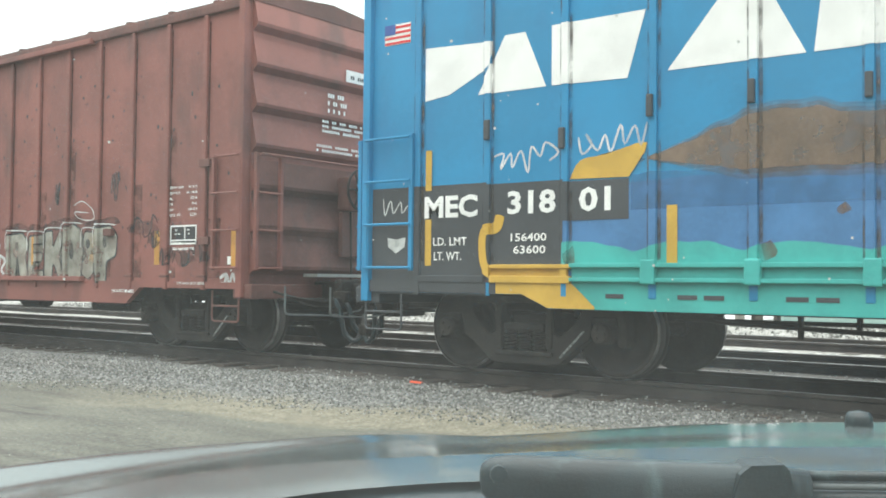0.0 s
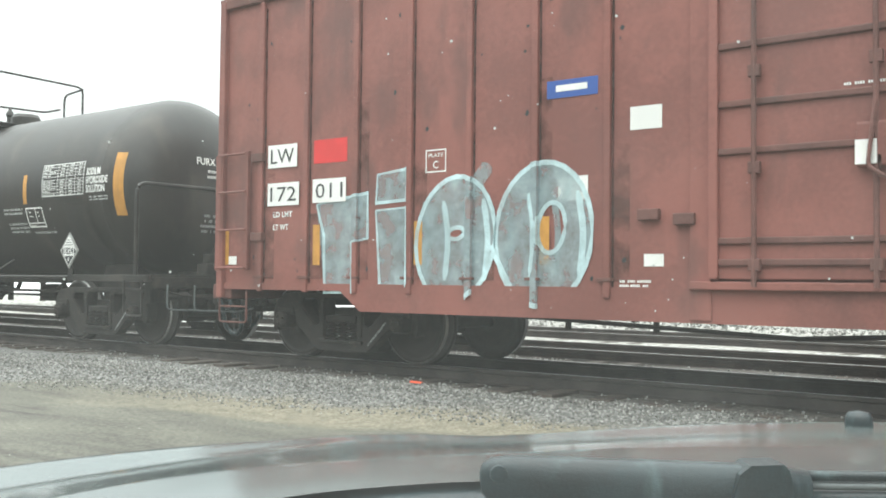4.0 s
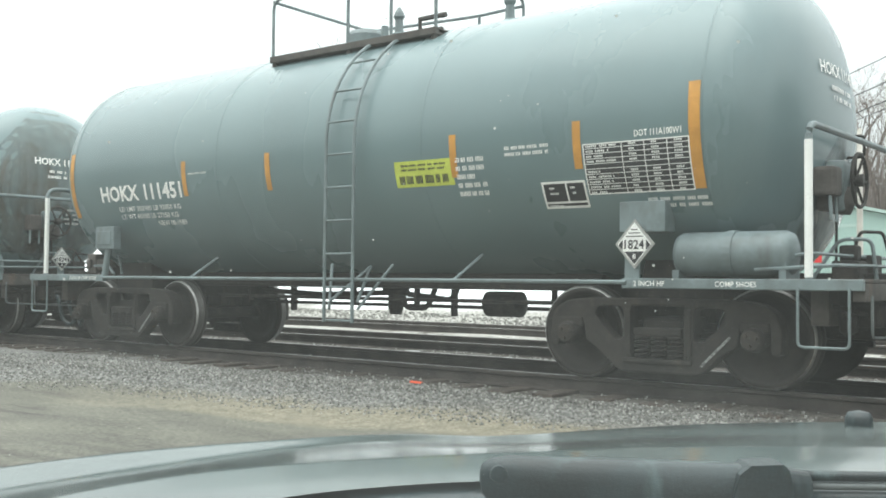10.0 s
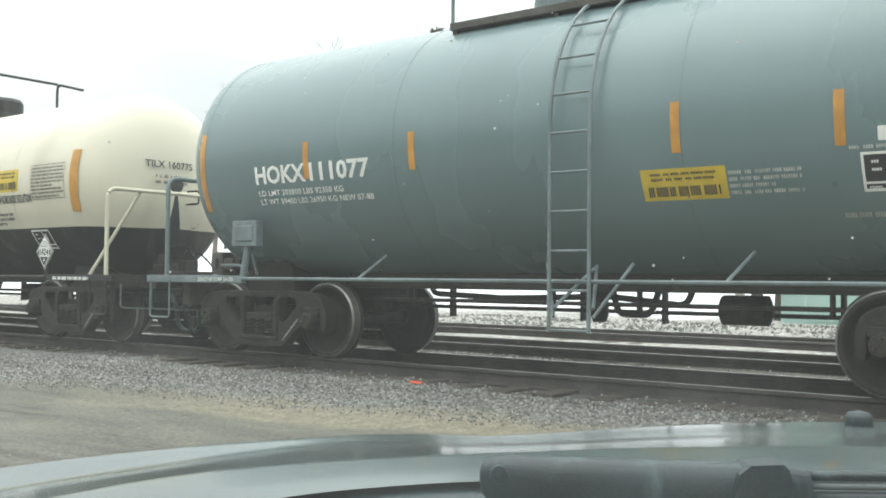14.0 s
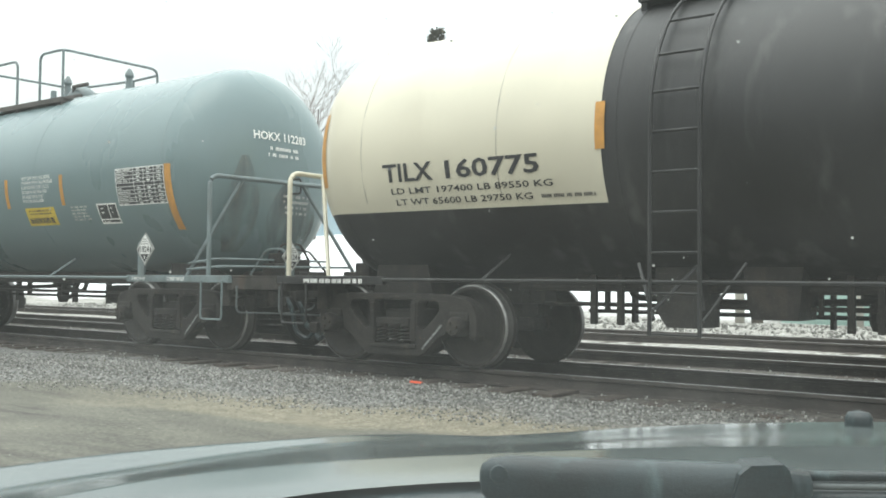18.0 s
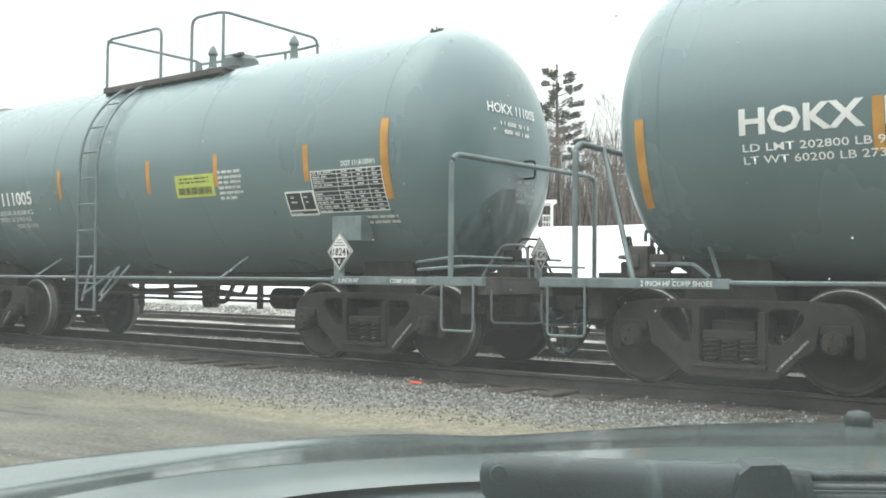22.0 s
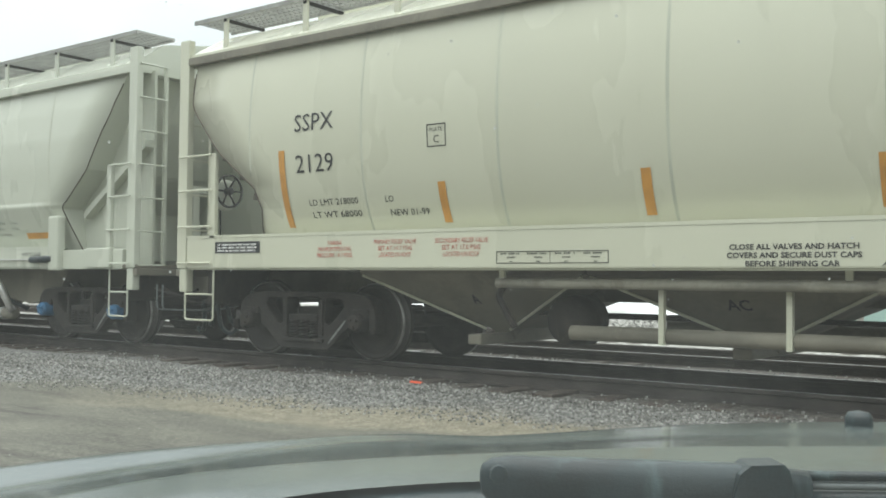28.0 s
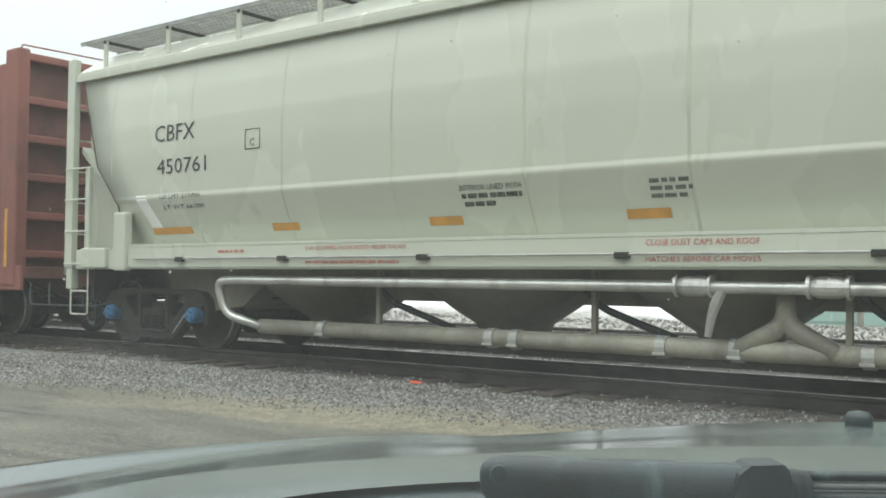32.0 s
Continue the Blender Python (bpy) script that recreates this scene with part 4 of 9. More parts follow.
        part("gear_stay", tubes([[(5.50, -0.68, 1.74), (5.52, -0.70, 1.50)], [(5.50, -0.52, 1.72), (5.52, -0.54, 1.50)]], 0.016, 6), M_GREYTRIM, car)
    if box_left:
        part("document_box", boxes((-4.25, -3.82, -1.50, -1.38, 1.34, 1.65), (-4.19, -3.88, -1.515, -1.49, 1.40, 1.59), bevel=0.012), M_GREYTRIM, car)
        part("box_post", tubes([[(-4.03, -1.43, 1.36), (-4.10, -1.44, 0.98)]], 0.045, 8), M_GREYTRIM, car)
    return car


GREY_A = grey_car(15.49, "grey-green painted tank car, clean, with an air reservoir", white_post=True, ladder_x=0.55)
GREY_B = grey_car(2.63, "grey-green painted tank car with a rust-streaked head", ladder_x=0.57)
GREY_C = grey_car(-23.7, "grey-green painted tank car with braced end railings", reservoir=False, brake=False, box_left=False, brace=True, ladder_x=-0.67, dome_x=0.45, dome="round", trucks=(-4.26, 4.25))
GREY_D = grey_car(-36.33, "grey-green painted tank car, freshly lettered", reservoir=False, brake=False, ladder_x=-0.63, dome_x=0.62)

BLACK = Tank(2.28, 1.355, 6.10, 0.70, -0.09)


def black_car(x):
    car = tank_car("tank_car", "black tank car with faded markings and grime", x, BLACK, M_BLACK, M_BLACK, (-4.77, 4.80), 6.75, 7.2)
    deck(car, 4.6, 6.48, 1, M_BLACK)
    deck(car, -4.6, -6.48, -1, M_BLACK)
    hoop(car, 6.15, 2.24, M_BLACK, 1)
    hoop(car, -6.15, 2.24, M_BLACK, -1)
    side_rail(car, -4.6, 4.6, 0.95, M_BLACK, posts=(-2.4, 2.4))
    tank_ladder(car, BLACK, -0.02, M_BLACK, 0.48)
    under_pipes(car, -3.2, 3.2)
    z = top_platform(car, BLACK, -1.0, 1.35, M_BLACK, yl=0.78, drop=0.10)
    up = z + 0.90
    railing(car, [[(-1.0, -0.78, z), (-1.0, -0.78, up), (-0.6, -0.78, up + 0.02), (-0.6, -0.78, z)],
                  [(0.1, -0.78, z), (0.1, -0.78, up + 0.1), (1.2, -0.78, up + 0.05), (1.35, 0.78, up - 0.02), (1.35, 0.78, z)],
                  [(1.2, -0.78, up + 0.05), (1.2, -0.78, z)],
                  [(0.75, 0.78, z), (0.75, 0.78, up - 0.1), (1.35, 0.78, up - 0.05)],
                  [(-1.0, -0.78, up - 0.2), (0.1, 0.78, up - 0.35), (0.6, 0.78, up - 0.35)]], M_BLACK)
    top_fittings(car, z + 0.10, M_BLACK, 0.80, 0.25, 0.22)
    relief_valve(car, 0.25, 0.0, z + 0.15, M_BLACK)
    part("control_valve", boxes((-5.95, -5.62, -1.08, -0.82, 1.0, 1.34), (-5.62, -5.36, -1.06, -0.86, 1.04, 1.24), (-6.10, -5.95, -1.02, -0.88, 1.08, 1.24), (-5.86, -5.72, -1.14, -1.08, 1.10, 1.26), bevel=0.035), M_WALK, car, "rusty brown brake control valve")
    part("valve_cap", lathe(bmesh.new(), [(1.30, 0.10), (1.40, 0.10), (1.43, 0.06), (1.47, 0.03)], "z", 14, Matrix.Translation((-5.78, -0.95, 0))), M_WALK, car, smooth=True)
    part("valve_cap", lathe(bmesh.new(), [(-5.36, 0.09), (-5.30, 0.09), (-5.27, 0.04)], "x", 14, Matrix.Translation((0, -0.96, 1.14))), M_WALK, car, smooth=True)
    part("valve_piping", tubes([bend([(-5.9, -0.95, 1.30), (-5.95, -0.92, 1.46), (-6.2, -0.85, 1.42), (-6.3, -0.80, 1.0)], 0.07), bend([(-5.5, -1.0, 1.2), (-5.42, -1.02, 1.34), (-5.15, -1.05, 1.30), (-5.05, -1.05, 1.0)], 0.07), bend([(-6.0, -1.1, 1.08), (-6.25, -1.12, 1.10), (-6.38, -0.2, 1.10)], 0.08)], 0.02, 6), M_TRUCK, car)
    return car


BLACK_CAR = black_car(28.87)

CREAM = Tank(2.36, 1.44, 6.0, 0.70, -0.10)


def cream_car(x):
    car = tank_car("tank_car", "cream tank car with black belly and black middle band", x, CREAM, M_BLACKNEW, M_BLACKNEW, (-4.88, 4.70), 6.4, 6.8)
    deck(car, 4.7, 6.35, 1, M_BLACKNEW)
    deck(car, -4.7, -6.35, -1, M_BLACKNEW)
    hoop(car, 6.15, 2.20, M_CREAM, 1, brace=True)
    hoop(car, -6.2, 2.20, M_CREAM, -1, brace=True)
    side_rail(car, -4.7, 4.7, 0.95, M_BLACKNEW, posts=(-3.4, 2.6))
    tank_ladder(car, CREAM, -1.28, M_BLACKNEW, 0.46)
    under_pipes(car, -3.3, 3.3)
    part("outlet_chamber", prism(bmesh.new(), [(-1.86, 1.10), (-1.40, 1.10), (-1.42, 0.52), (-1.74, 0.52), (-1.84, 0.66)], -0.75, -0.25), M_TRUCK, car, "black steel box below the belly")
    part("outlet_chamber", prism(bmesh.new(), [(-1.0, 1.10), (-0.45, 1.10), (-0.50, 0.62), (-0.92, 0.62), (-0.96, 0.80)], -0.75, -0.25), M_TRUCK, car, "black steel box below the belly")
    for q in (-2.62, -2.32, -0.1, 0.15, 0.38, 0.72, 1.2):
        part("pipe_hanger", boxes((q - 0.03, q + 0.03, -0.60, -0.54, 0.52, 1.05)), M_TRUCK, car)
    # cream jacket above the belly, in two lengths either side of the black band
    for name, x0, x1 in (("jacket_short", -6.05, -2.05), ("jacket_long", 1.22, 6.05)):
        bm = bmesh.new()
        prof = [(a + CREAM.shift, q) for a, q in CREAM.profile(12)]
        xs = sorted({a for a, _ in prof if x0 < a < x1} | {x0 if x0 > -6 else CREAM.shift - 5.99, x1 if x1 < 5.9 else CREAM.shift + 5.99} | set(np.linspace(max(x0, -5.2), min(x1, 5.2), 6)))
        rows = []
        for a in xs:
            k = abs(a - CREAM.shift) - (CREAM.half - CREAM.head)
            q = CREAM.r if k <= 0 else CREAM.r * math.cos(math.asin(min(0.999, k / CREAM.head))) ** 0.8
            row = []
            for i in range(41):
                zz = CREAM.zc - 0.67
                t0 = math.asin(max(-1, min(1, (zz - CREAM.zc) / max(q, 0.68))))
                t = t0 + (math.pi - 2 * t0) * i / 40
                row.append(bm.verts.new((a * (1 + 0.001), CREAM.yc - math.cos(t) * (q + 0.006), CREAM.zc + math.sin(t) * (q + 0.006))))
            rows.append(row)
        for u, v in zip(rows, rows[1:]):
            for i in range(40):
                bm.faces.new((u[i], u[i + 1], v[i + 1], v[i]))
        bmesh.ops.recalc_face_normals(bm, faces=bm.faces)
        part(name, bm, M_CREAM, car, "cream painted jacket", smooth=True)
    z = top_platform(car, CREAM, -2.0, 1.15, M_BLACKNEW, yl=0.80, drop=0.12)
    up = z + 0.9
    railing(car, [[(-2.0, -0.8, z), (-2.0, -0.8, up), (-1.65, -0.8, up), (-1.65, -0.8, z)],
                  [(-1.12, -0.8, z), (-1.12, -0.8, up + 0.1), (-2.0, -0.8, up)],
                  [(1.15, 0.8, z), (1.15, 0.8, up), (2.0, 0.8, up - 0.2)],
                  [(1.15, -0.8, z), (1.15, -0.8, up), (1.15, 0.8, up)]], M_BLACKNEW, 0.026)
    top_fittings(car, z + 0.12, M_BLACKNEW, 0.62, 0.38, 0.42)
    relief_valve(car, -0.6, 0.0, z + 0.2, M_BLACKNEW)
    part("dome_platform", boxes((-1.15, 1.1, -0.55, 0.55, z + 0.14, z + 0.24), bevel=0.02), M_BLACKNEW, car)
    return car


CREAM_CAR = cream_car(-10.5)

# ---- boxcars ----
def boxcar(name, label, x, body, ribs, rib_w, rib_d, trucks, sill_low, dark, top=4.38):
    """A ribbed steel boxcar, 15.6 m over the ends, with sills, roof, ends of pressed ribs and ladders."""
    car = group_empty(name, pose(x, TRACK_Y, 0), label, "boxcar", "boxcars of the train")
    CARS.append((car, x))
    h, w = 7.80, 1.46
    for t in trucks:
        truck(car, t)
    part("body", boxes((-h, h, -w, w, 0.82, top)), body, car)
    for s in (-1, 1):
        for q in ribs:
            part("side_rib", boxes((q - rib_w / 2, q + rib_w / 2, s * w - (rib_d if s < 0 else 0), s * w + (rib_d if s > 0 else 0), 0.80, top - 0.10), bevel=0.012), body, car)
        part("corner_post", boxes((-h - 0.01, -h + 0.09, s * (w + 0.012) - 0.05, s * (w + 0.012) + 0.05, 0.72, top), bevel=0.01), body, car)
        part("corner_post", boxes((h - 0.09, h + 0.01, s * (w + 0.012) - 0.05, s * (w + 0.012) + 0.05, 0.72, top), bevel=0.01), body, car)
        y0, y1 = sorted((s * (w - 0.05), s * (w + 0.022)))
        part("side_sill", prism(bmesh.new(), [(-h, 0.82), (-5.75, 0.82), (-5.45, sill_low), (5.45, sill_low), (5.75, 0.82), (h, 0.82), (h, 0.90), (-h, 0.90)], y0, y1), body, car)
        part("top_chord", boxes((-h, h, y0 - 0.03, y1 + 0.03, top - 0.10, top + 0.02), bevel=0.02), dark, car)
    sec = []
    for q in np.linspace(-h - 0.04, h + 0.04, 2):
        sec.append([(q, y, z) for y, z in ((-1.50, top), (-1.50, top + 0.04), (-0.75, top + 0.17), (0, top + 0.24), (0.75, top + 0.17), (1.50, top + 0.04), (1.50, top))])
    roof = part("roof", loft(bmesh.new(), sec), dark, car)
    for q in np.arange(-h + 0.3, h, 0.92):
        bm = loft(bmesh.new(), [[(a, y, z) for y, z in ((-1.49, top + 0.045), (0, top + 0.245), (1.49, top + 0.045), (1.49, top + 0.02), (0, top + 0.2), (-1.49, top + 0.02))] for a in (q - 0.04, q + 0.04)])
        for v in bm.verts:
            v.co.z += 0.025
        part("roof_seam", bm, dark, roof)
    for e in (-1, 1):
        # end wall with six pressed ribs, steep below, sloped above
        prof = [(0.0, 0.86)]
        zz = 1.0
        while zz < top - 0.2:
            prof += [(0.01, zz), (0.085, zz + 0.07), (0.095, zz + 0.11), (0.02, zz + 0.42)]
            zz += 0.50
        prof += [(0.0, top)]
        bm = loft(bmesh.new(), [[(e * (h + d), y, z) for d, z in prof] + [(e * (h - 0.02), y, top), (e * (h - 0.02), y, 0.86)] for y in (-w + 0.08, w - 0.08)])
        end = part("end_wall", bm, (body, M_REDDARK) if body == M_RED else body, car)
        if body == M_RED:
            for p in end.data.polygons:
                p.material_index = 1 if p.center.z < 2.3 else 0
        part("end_sill", boxes((min(e * (h - 0.2), e * (h + 0.14)), max(e * (h - 0.2), e * (h + 0.14)), -w, w, 0.70, 0.88), bevel=0.02), dark, car)
        x0, x1 = sorted((e * 5.2, e * (h + 0.55)))
        part("draft_sill", boxes((x0, x1, -0.25, 0.25, 0.62, 0.92), (min(e * (h + 0.45), e * (h + 0.58)), max(e * (h + 0.45), e * (h + 0.58)), -0.35, 0.35, 0.58, 0.95), bevel=0.03), M_TRUCK, car)
        coupler(car, e * (h + 0.60), e)
        part("cross_walk", boxes((min(e * (h + 0.10), e * (h + 0.35)), max(e * (h + 0.10), e * (h + 0.35)), -0.55, 1.2, 0.98, 1.02)), M_STEEL, car)
    part("underframe", boxes((-6.0, 6.0, -0.2, 0.2, 0.64, 0.84), bevel=0.01), M_TRUCK, car)
    part("brake_rigging", tubes([[(-5, 0.6, 0.55), (5, 0.6, 0.55)], [(-4.2, -0.5, 0.58), (-1.0, -0.5, 0.45), (0.6, -0.5, 0.55), (4.4, -0.5, 0.6)]], 0.024, 6), M_TRUCK, car)
    part("brake_cylinder", lathe(bmesh.new(), [(-0.6, 0.05), (-0.55, 0.15), (0.1, 0.15), (0.15, 0.05)], "x", 14, Matrix.Translation((0.6, 0.2, 0.56))), M_TRUCK, car)
    part("air_tank", lathe(bmesh.new(), [(-0.5, 0.05), (-0.45, 0.2), (0.45, 0.2), (0.5, 0.05)], "x", 14, Matrix.Translation((2.4, 0.5, 0.58))), M_TRUCK, car)
    for q in (-3.4, -2.4, 3.2, 4.2):
        part("rod_hanger", boxes((q - 0.02, q + 0.02, -0.52, -0.46, 0.45, 0.80), (q + 0.2, q + 0.24, 0.55, 0.63, 0.5, 0.80)), M_TRUCK, car)
    return car


def side_ladder(car, x0, x1, zs, material, y=-1.53):
    for q in (x0, x1):
        part("ladder_rail", boxes((q - 0.022, q + 0.022, y, y + 0.05, zs[0] - 0.03, zs[-1] + 0.03)), material, car)
    for z in zs:
        part("rung", tubes([[(x0, y - 0.02, z), (x1, y - 0.02, z)]], 0.014, 6), material, car)


def end_ladder(car, x, e, y0, y1, zs, material):
    for q in (y0, y1):
        part("ladder_rail", boxes((min(x, x + e * 0.05), max(x, x + e * 0.05), q - 0.022, q + 0.022, zs[0] - 0.03, zs[-1] + 0.03)), material, car)
    for z in zs:
        part("rung", tubes([[(x + e * 0.07, y0, z), (x + e * 0.07, y1, z)]], 0.014, 6), material, car)


RUNGS = (1.08, 1.54, 2.0, 2.46)
RED_RIBS = [s * q for q in (2.42, 3.2, 3.98, 4.76, 5.53, 6.3, 7.06) for s in (-1, 1)]
RED_BOX = boxcar("boxcar", "weathered oxide-red boxcar covered in graffiti", 44.62, M_RED, RED_RIBS, 0.07, 0.045, (-6.1, 6.38), 0.60, M_REDDARK)
for e in (-1, 1):
    a, b = sorted((e * 7.27, e * 7.76))
    side_ladder(RED_BOX, a, b, RUNGS, M_RED)
    stirrup(RED_BOX, a, b, -1.5, 0.80, 0.42, M_REDDARK)
    end_ladder(RED_BOX, e * 7.91, e, -1.40, -1.0, RUNGS, M_RED)
    end_ladder(RED_BOX, e * 7.91, e, 1.0, 1.40, RUNGS, M_RED)
part("end_handrail", tubes([bend([(8.02, -1.40, 2.47), (8.02, 1.40, 2.47)], 0.1)], 0.016, 6), M_RED, RED_BOX)
hand_brake(RED_BOX, 8.16, 0.25, 2.14, 1, 0.27, M_REDDARK)
part("brake_bracket", boxes((7.88, 7.95, 0.1, 0.75, 1.25, 1.85), bevel=0.02), M_REDDARK, RED_BOX)
# the plug door with its gear, between two door posts
door = part("door", boxes((-1.40, 1.46, -1.52, -1.455, 0.98, 4.22), bevel=0.012), M_RED, RED_BOX, "oxide-red sliding plug door, closed")
# beams in a darker brown that stands in for their shadow lines
for z in (1.12, 1.30, 2.05, 2.45, 2.94, 3.43, 4.15):
    part("door_beam", boxes((-1.40, 1.46, -1.55, -1.51, z - 0.028, z + 0.028), bevel=0.012), M_REDDARK, door)
for q in (-1.38, 1.44):
    part("door_edge", boxes((q - 0.04, q + 0.04, -1.57, -1.51, 0.98, 4.22), bevel=0.012), M_RED, door)
for q in (-1.02, -0.07, 0.85):
    part("lock_rod", tubes([[(q, -1.585, 0.92), (q, -1.585, 4.30)]], 0.022, 7), M_REDDARK, door)
    for z in (1.1, 1.9, 2.7, 3.5, 4.2):
        part("rod_guide", boxes((q - 0.05, q + 0.05, -1.60, -1.54, z - 0.05, z + 0.05), bevel=0.01), M_REDDARK, door)
part("door_lever", tubes([bend([(-0.07, -1.61, 2.35), (-0.12, -1.64, 1.85), (0.02, -1.64, 1.75), (0.05, -1.61, 2.2)], 0.05)], 0.018, 6), M_REDDARK, door)
part("lock_box", boxes((-0.22, 0.10, -1.60, -1.55, 1.85, 2.20), bevel=0.02), M_RED, door)
for z in (0.94, 4.28):
    part("door_track", boxes((-1.6, 4.45, -1.55, -1.46, z - 0.05, z + 0.02), bevel=0.01) if z < 2 else boxes((-1.6, 4.6, -1.56, -1.46, z - 0.03, z + 0.05), bevel=0.01), M_RED, RED_BOX)
for q in (-1.52, 1.68):
    part("door_post", boxes((q - 0.10, q + 0.10, -1.50, -1.45, 0.62, 4.30), bevel=0.015), M_RED, RED_BOX)
for q, z in ((7.10, 2.40), (7.10, 1.42), (-7.10, 2.40), (-7.10, 1.45), (5.05, 1.57), (-2.0, 1.55), (-1.66, 1.5), (-1.66, 4.1)):
    part("wall_bracket", boxes((q - 0.10, q + 0.10, -1.53, -1.46, z - 0.05, z + 0.05), bevel=0.01), M_REDDARK, RED_BOX)

for c in [c for c in RED_BOX.children if c.name.startswith("brake_bracket")]:
    c["label"] = "rusty brake bracket"
BLUE_RIBS = [s * q for q in (0.65, 1.6, 2.55, 3.47, 4.38, 5.28, 6.17, 7.06) for s in (-1, 1)]
BLUE_BOX = boxcar("boxcar", "bright blue boxcar with charcoal corner and teal graffiti", 62.20, M_BLUE, BLUE_RIBS, 0.075, 0.035, (-5.98, 6.1), 0.69, M_BLUE)
side_ladder(BLUE_BOX, -7.75, -7.12, RUNGS, M_BLUE)
end_ladder(BLUE_BOX, -7.91, -1, -1.40, -1.0, RUNGS, M_BLUE)
for c in BLUE_BOX.children:
    if c.name.startswith("end_sill"):
        c.data.materials[0] = M_CHAR
part("sill_paint", boxes((-7.80, -6.02, -1.490, -1.483, 0.822, 0.95)), M_CHAR, BLUE_BOX, "charcoal painted end of the side sill")
stirrup(BLUE_BOX, -7.75, -7.25, -1.5, 0.80, 0.42, M_CHAR)

# ---- covered hoppers ----
def hopper(name, label, x, prof, ends, half, posts, sill, roof_z, eave, strip_mat, seams=1.7, first=None, sh=0.0, paint=None, group="covered hoppers of the train"):
    """Rounded hopper body over a side sill: prof gives half width by height, ends the half length by height."""
    car = group_empty(name, pose(x, TRACK_Y, 0), label, "hopper car", group)
    CARS.append((car, x))
    zs = [z for _, z in prof]
    paint = paint or M_HOP

    fitted = np.polyfit(zs, [y for y, _ in prof], 4) if strip_mat else None

    def wide(z):
        return float(np.polyval(fitted, z)) if strip_mat else float(np.interp(z, zs, [y for y, _ in prof]))

    def long(z):
        return float(np.interp(z, [b for _, b in ends], [a for a, _ in ends]))

    def slip(z):
        return sh * float(np.interp(z, (2.0, 3.2), (0.3, 0.9)))
    bm = bmesh.new()
    lv = sorted(set(zs) | set(np.linspace(zs[0], zs[-1], 26)))
    n = 24
    rows = []
    for z in lv:
        L, w, o = long(z), wide(z), slip(z)
        ring = [(L * t + o, -w, z) for t in np.linspace(-1, 1, n)] + [(L + o, w * t, z) for t in (-0.6, 0.0, 0.6)] + [(L * t + o, w, z) for t in np.linspace(1, -1, n)] + [(o - L, w * t, z) for t in (0.6, 0.0, -0.6)]
        rows.append(ring)
    loft(bm, rows)
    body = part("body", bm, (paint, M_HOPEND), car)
    # lower end faces get the grimy colour with the shade mixed in
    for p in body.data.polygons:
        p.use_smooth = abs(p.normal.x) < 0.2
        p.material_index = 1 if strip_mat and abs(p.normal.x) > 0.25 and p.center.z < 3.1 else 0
    q = -half + 0.9 if first is None else first
    while q < half - 0.8:
        for s in (-1, 1):
            zl = [z for z in lv if long(z) > abs(q - slip(z)) + 0.05]
            bm = loft(bmesh.new(), [[(q - 0.026, s * (wide(z) - 0.004), z), (q - 0.012, s * (wide(z) + 0.002), z), (q + 0.012, s * (wide(z) + 0.002), z), (q + 0.026, s * (wide(z) - 0.004), z)] for z in zl])
            part("weld_seam", bm, M_HOPSEAM, car, smooth=True)
        q += seams
    for e in (-1, 1):
        rim = [(e * (long(z) + 0.003) + slip(z), -wide(z) - 0.003, z) for z in lv if z < zs[-1] - 0.12]
        part("side_sheet_edge", tubes([rim], 0.009, 5), M_HOPEDGE, car, "rusty edge of the side sheet")
    sec = []
    for q in (-half + sh, half + sh):
        sec.append([(q, y, z) for y, z in ((-eave - 0.05, zs[-1] - 0.06), (-eave - 0.05, zs[-1] + 0.05), (-0.9, roof_z - 0.16), (0, roof_z), (0.9, roof_z - 0.16), (eave + 0.05, zs[-1] + 0.05), (eave + 0.05, zs[-1] - 0.06))])
    part("roof", loft(bmesh.new(), sec), paint, car)
    for s in (-1, 1):
        y0, y1 = sorted((s * (eave + 0.02), s * (eave + 0.09)))
        part("eave_angle", boxes((-half + sh, half + sh, y0, y1, zs[-1] - 0.09, zs[-1] + 0.01), bevel=0.01), M_HOPDIRT if s < 0 and strip_mat else paint, car)
        y0, y1 = sorted((s * 1.34, s * 1.465))
        part("side_sill", boxes((-sill[0], sill[0], y0, y1, sill[1], sill[2]), bevel=0.02), paint, car)
        part("sill_flange", boxes((-sill[0], sill[0], min(s * 1.15, s * 1.47), max(s * 1.15, s * 1.47), sill[2] - 0.01, sill[2] + 0.025), (-sill[0], sill[0], min(s * 1.30, s * 1.44), max(s * 1.30, s * 1.44), sill[1] - 0.015, sill[1] + 0.012)), paint, car)
    # running boards of open grating on posts
    top = zs[-1] + 0.51
    for s in (-1, 1):
        a, b = sorted((s * 0.72, s * 1.36))
        bm = boxes((-half + sh, half + sh, a, a + 0.03, top - 0.05, top), (-half + sh, half + sh, b - 0.03, b, top - 0.05, top))
        q = -half + sh + 0.03
        while q < half + sh:
            box(bm, q, q + 0.022, a, b, top - 0.035, top - 0.005)
            q += 0.085
        for y in np.linspace(a, b, 7)[1:-1]:
            box(bm, -half + sh, half + sh, y - 0.006, y + 0.006, top - 0.03, top - 0.008)
        part("running_board", bm, M_STEEL, car)
        for q in np.arange(-half + sh + 0.6, half + sh, 1.42):
            part("board_post", boxes((q - 0.04, q + 0.04, s * 1.33 - 0.012, s * 1.33 + 0.012, zs[-1] - 0.02, top)), paint, car)
            part("board_bracket", boxes((q - 0.02, q + 0.02, min(s * 0.7, s * 1.36), max(s * 0.7, s * 1.36), top - 0.085, top - 0.05)), M_TRUCK, car)
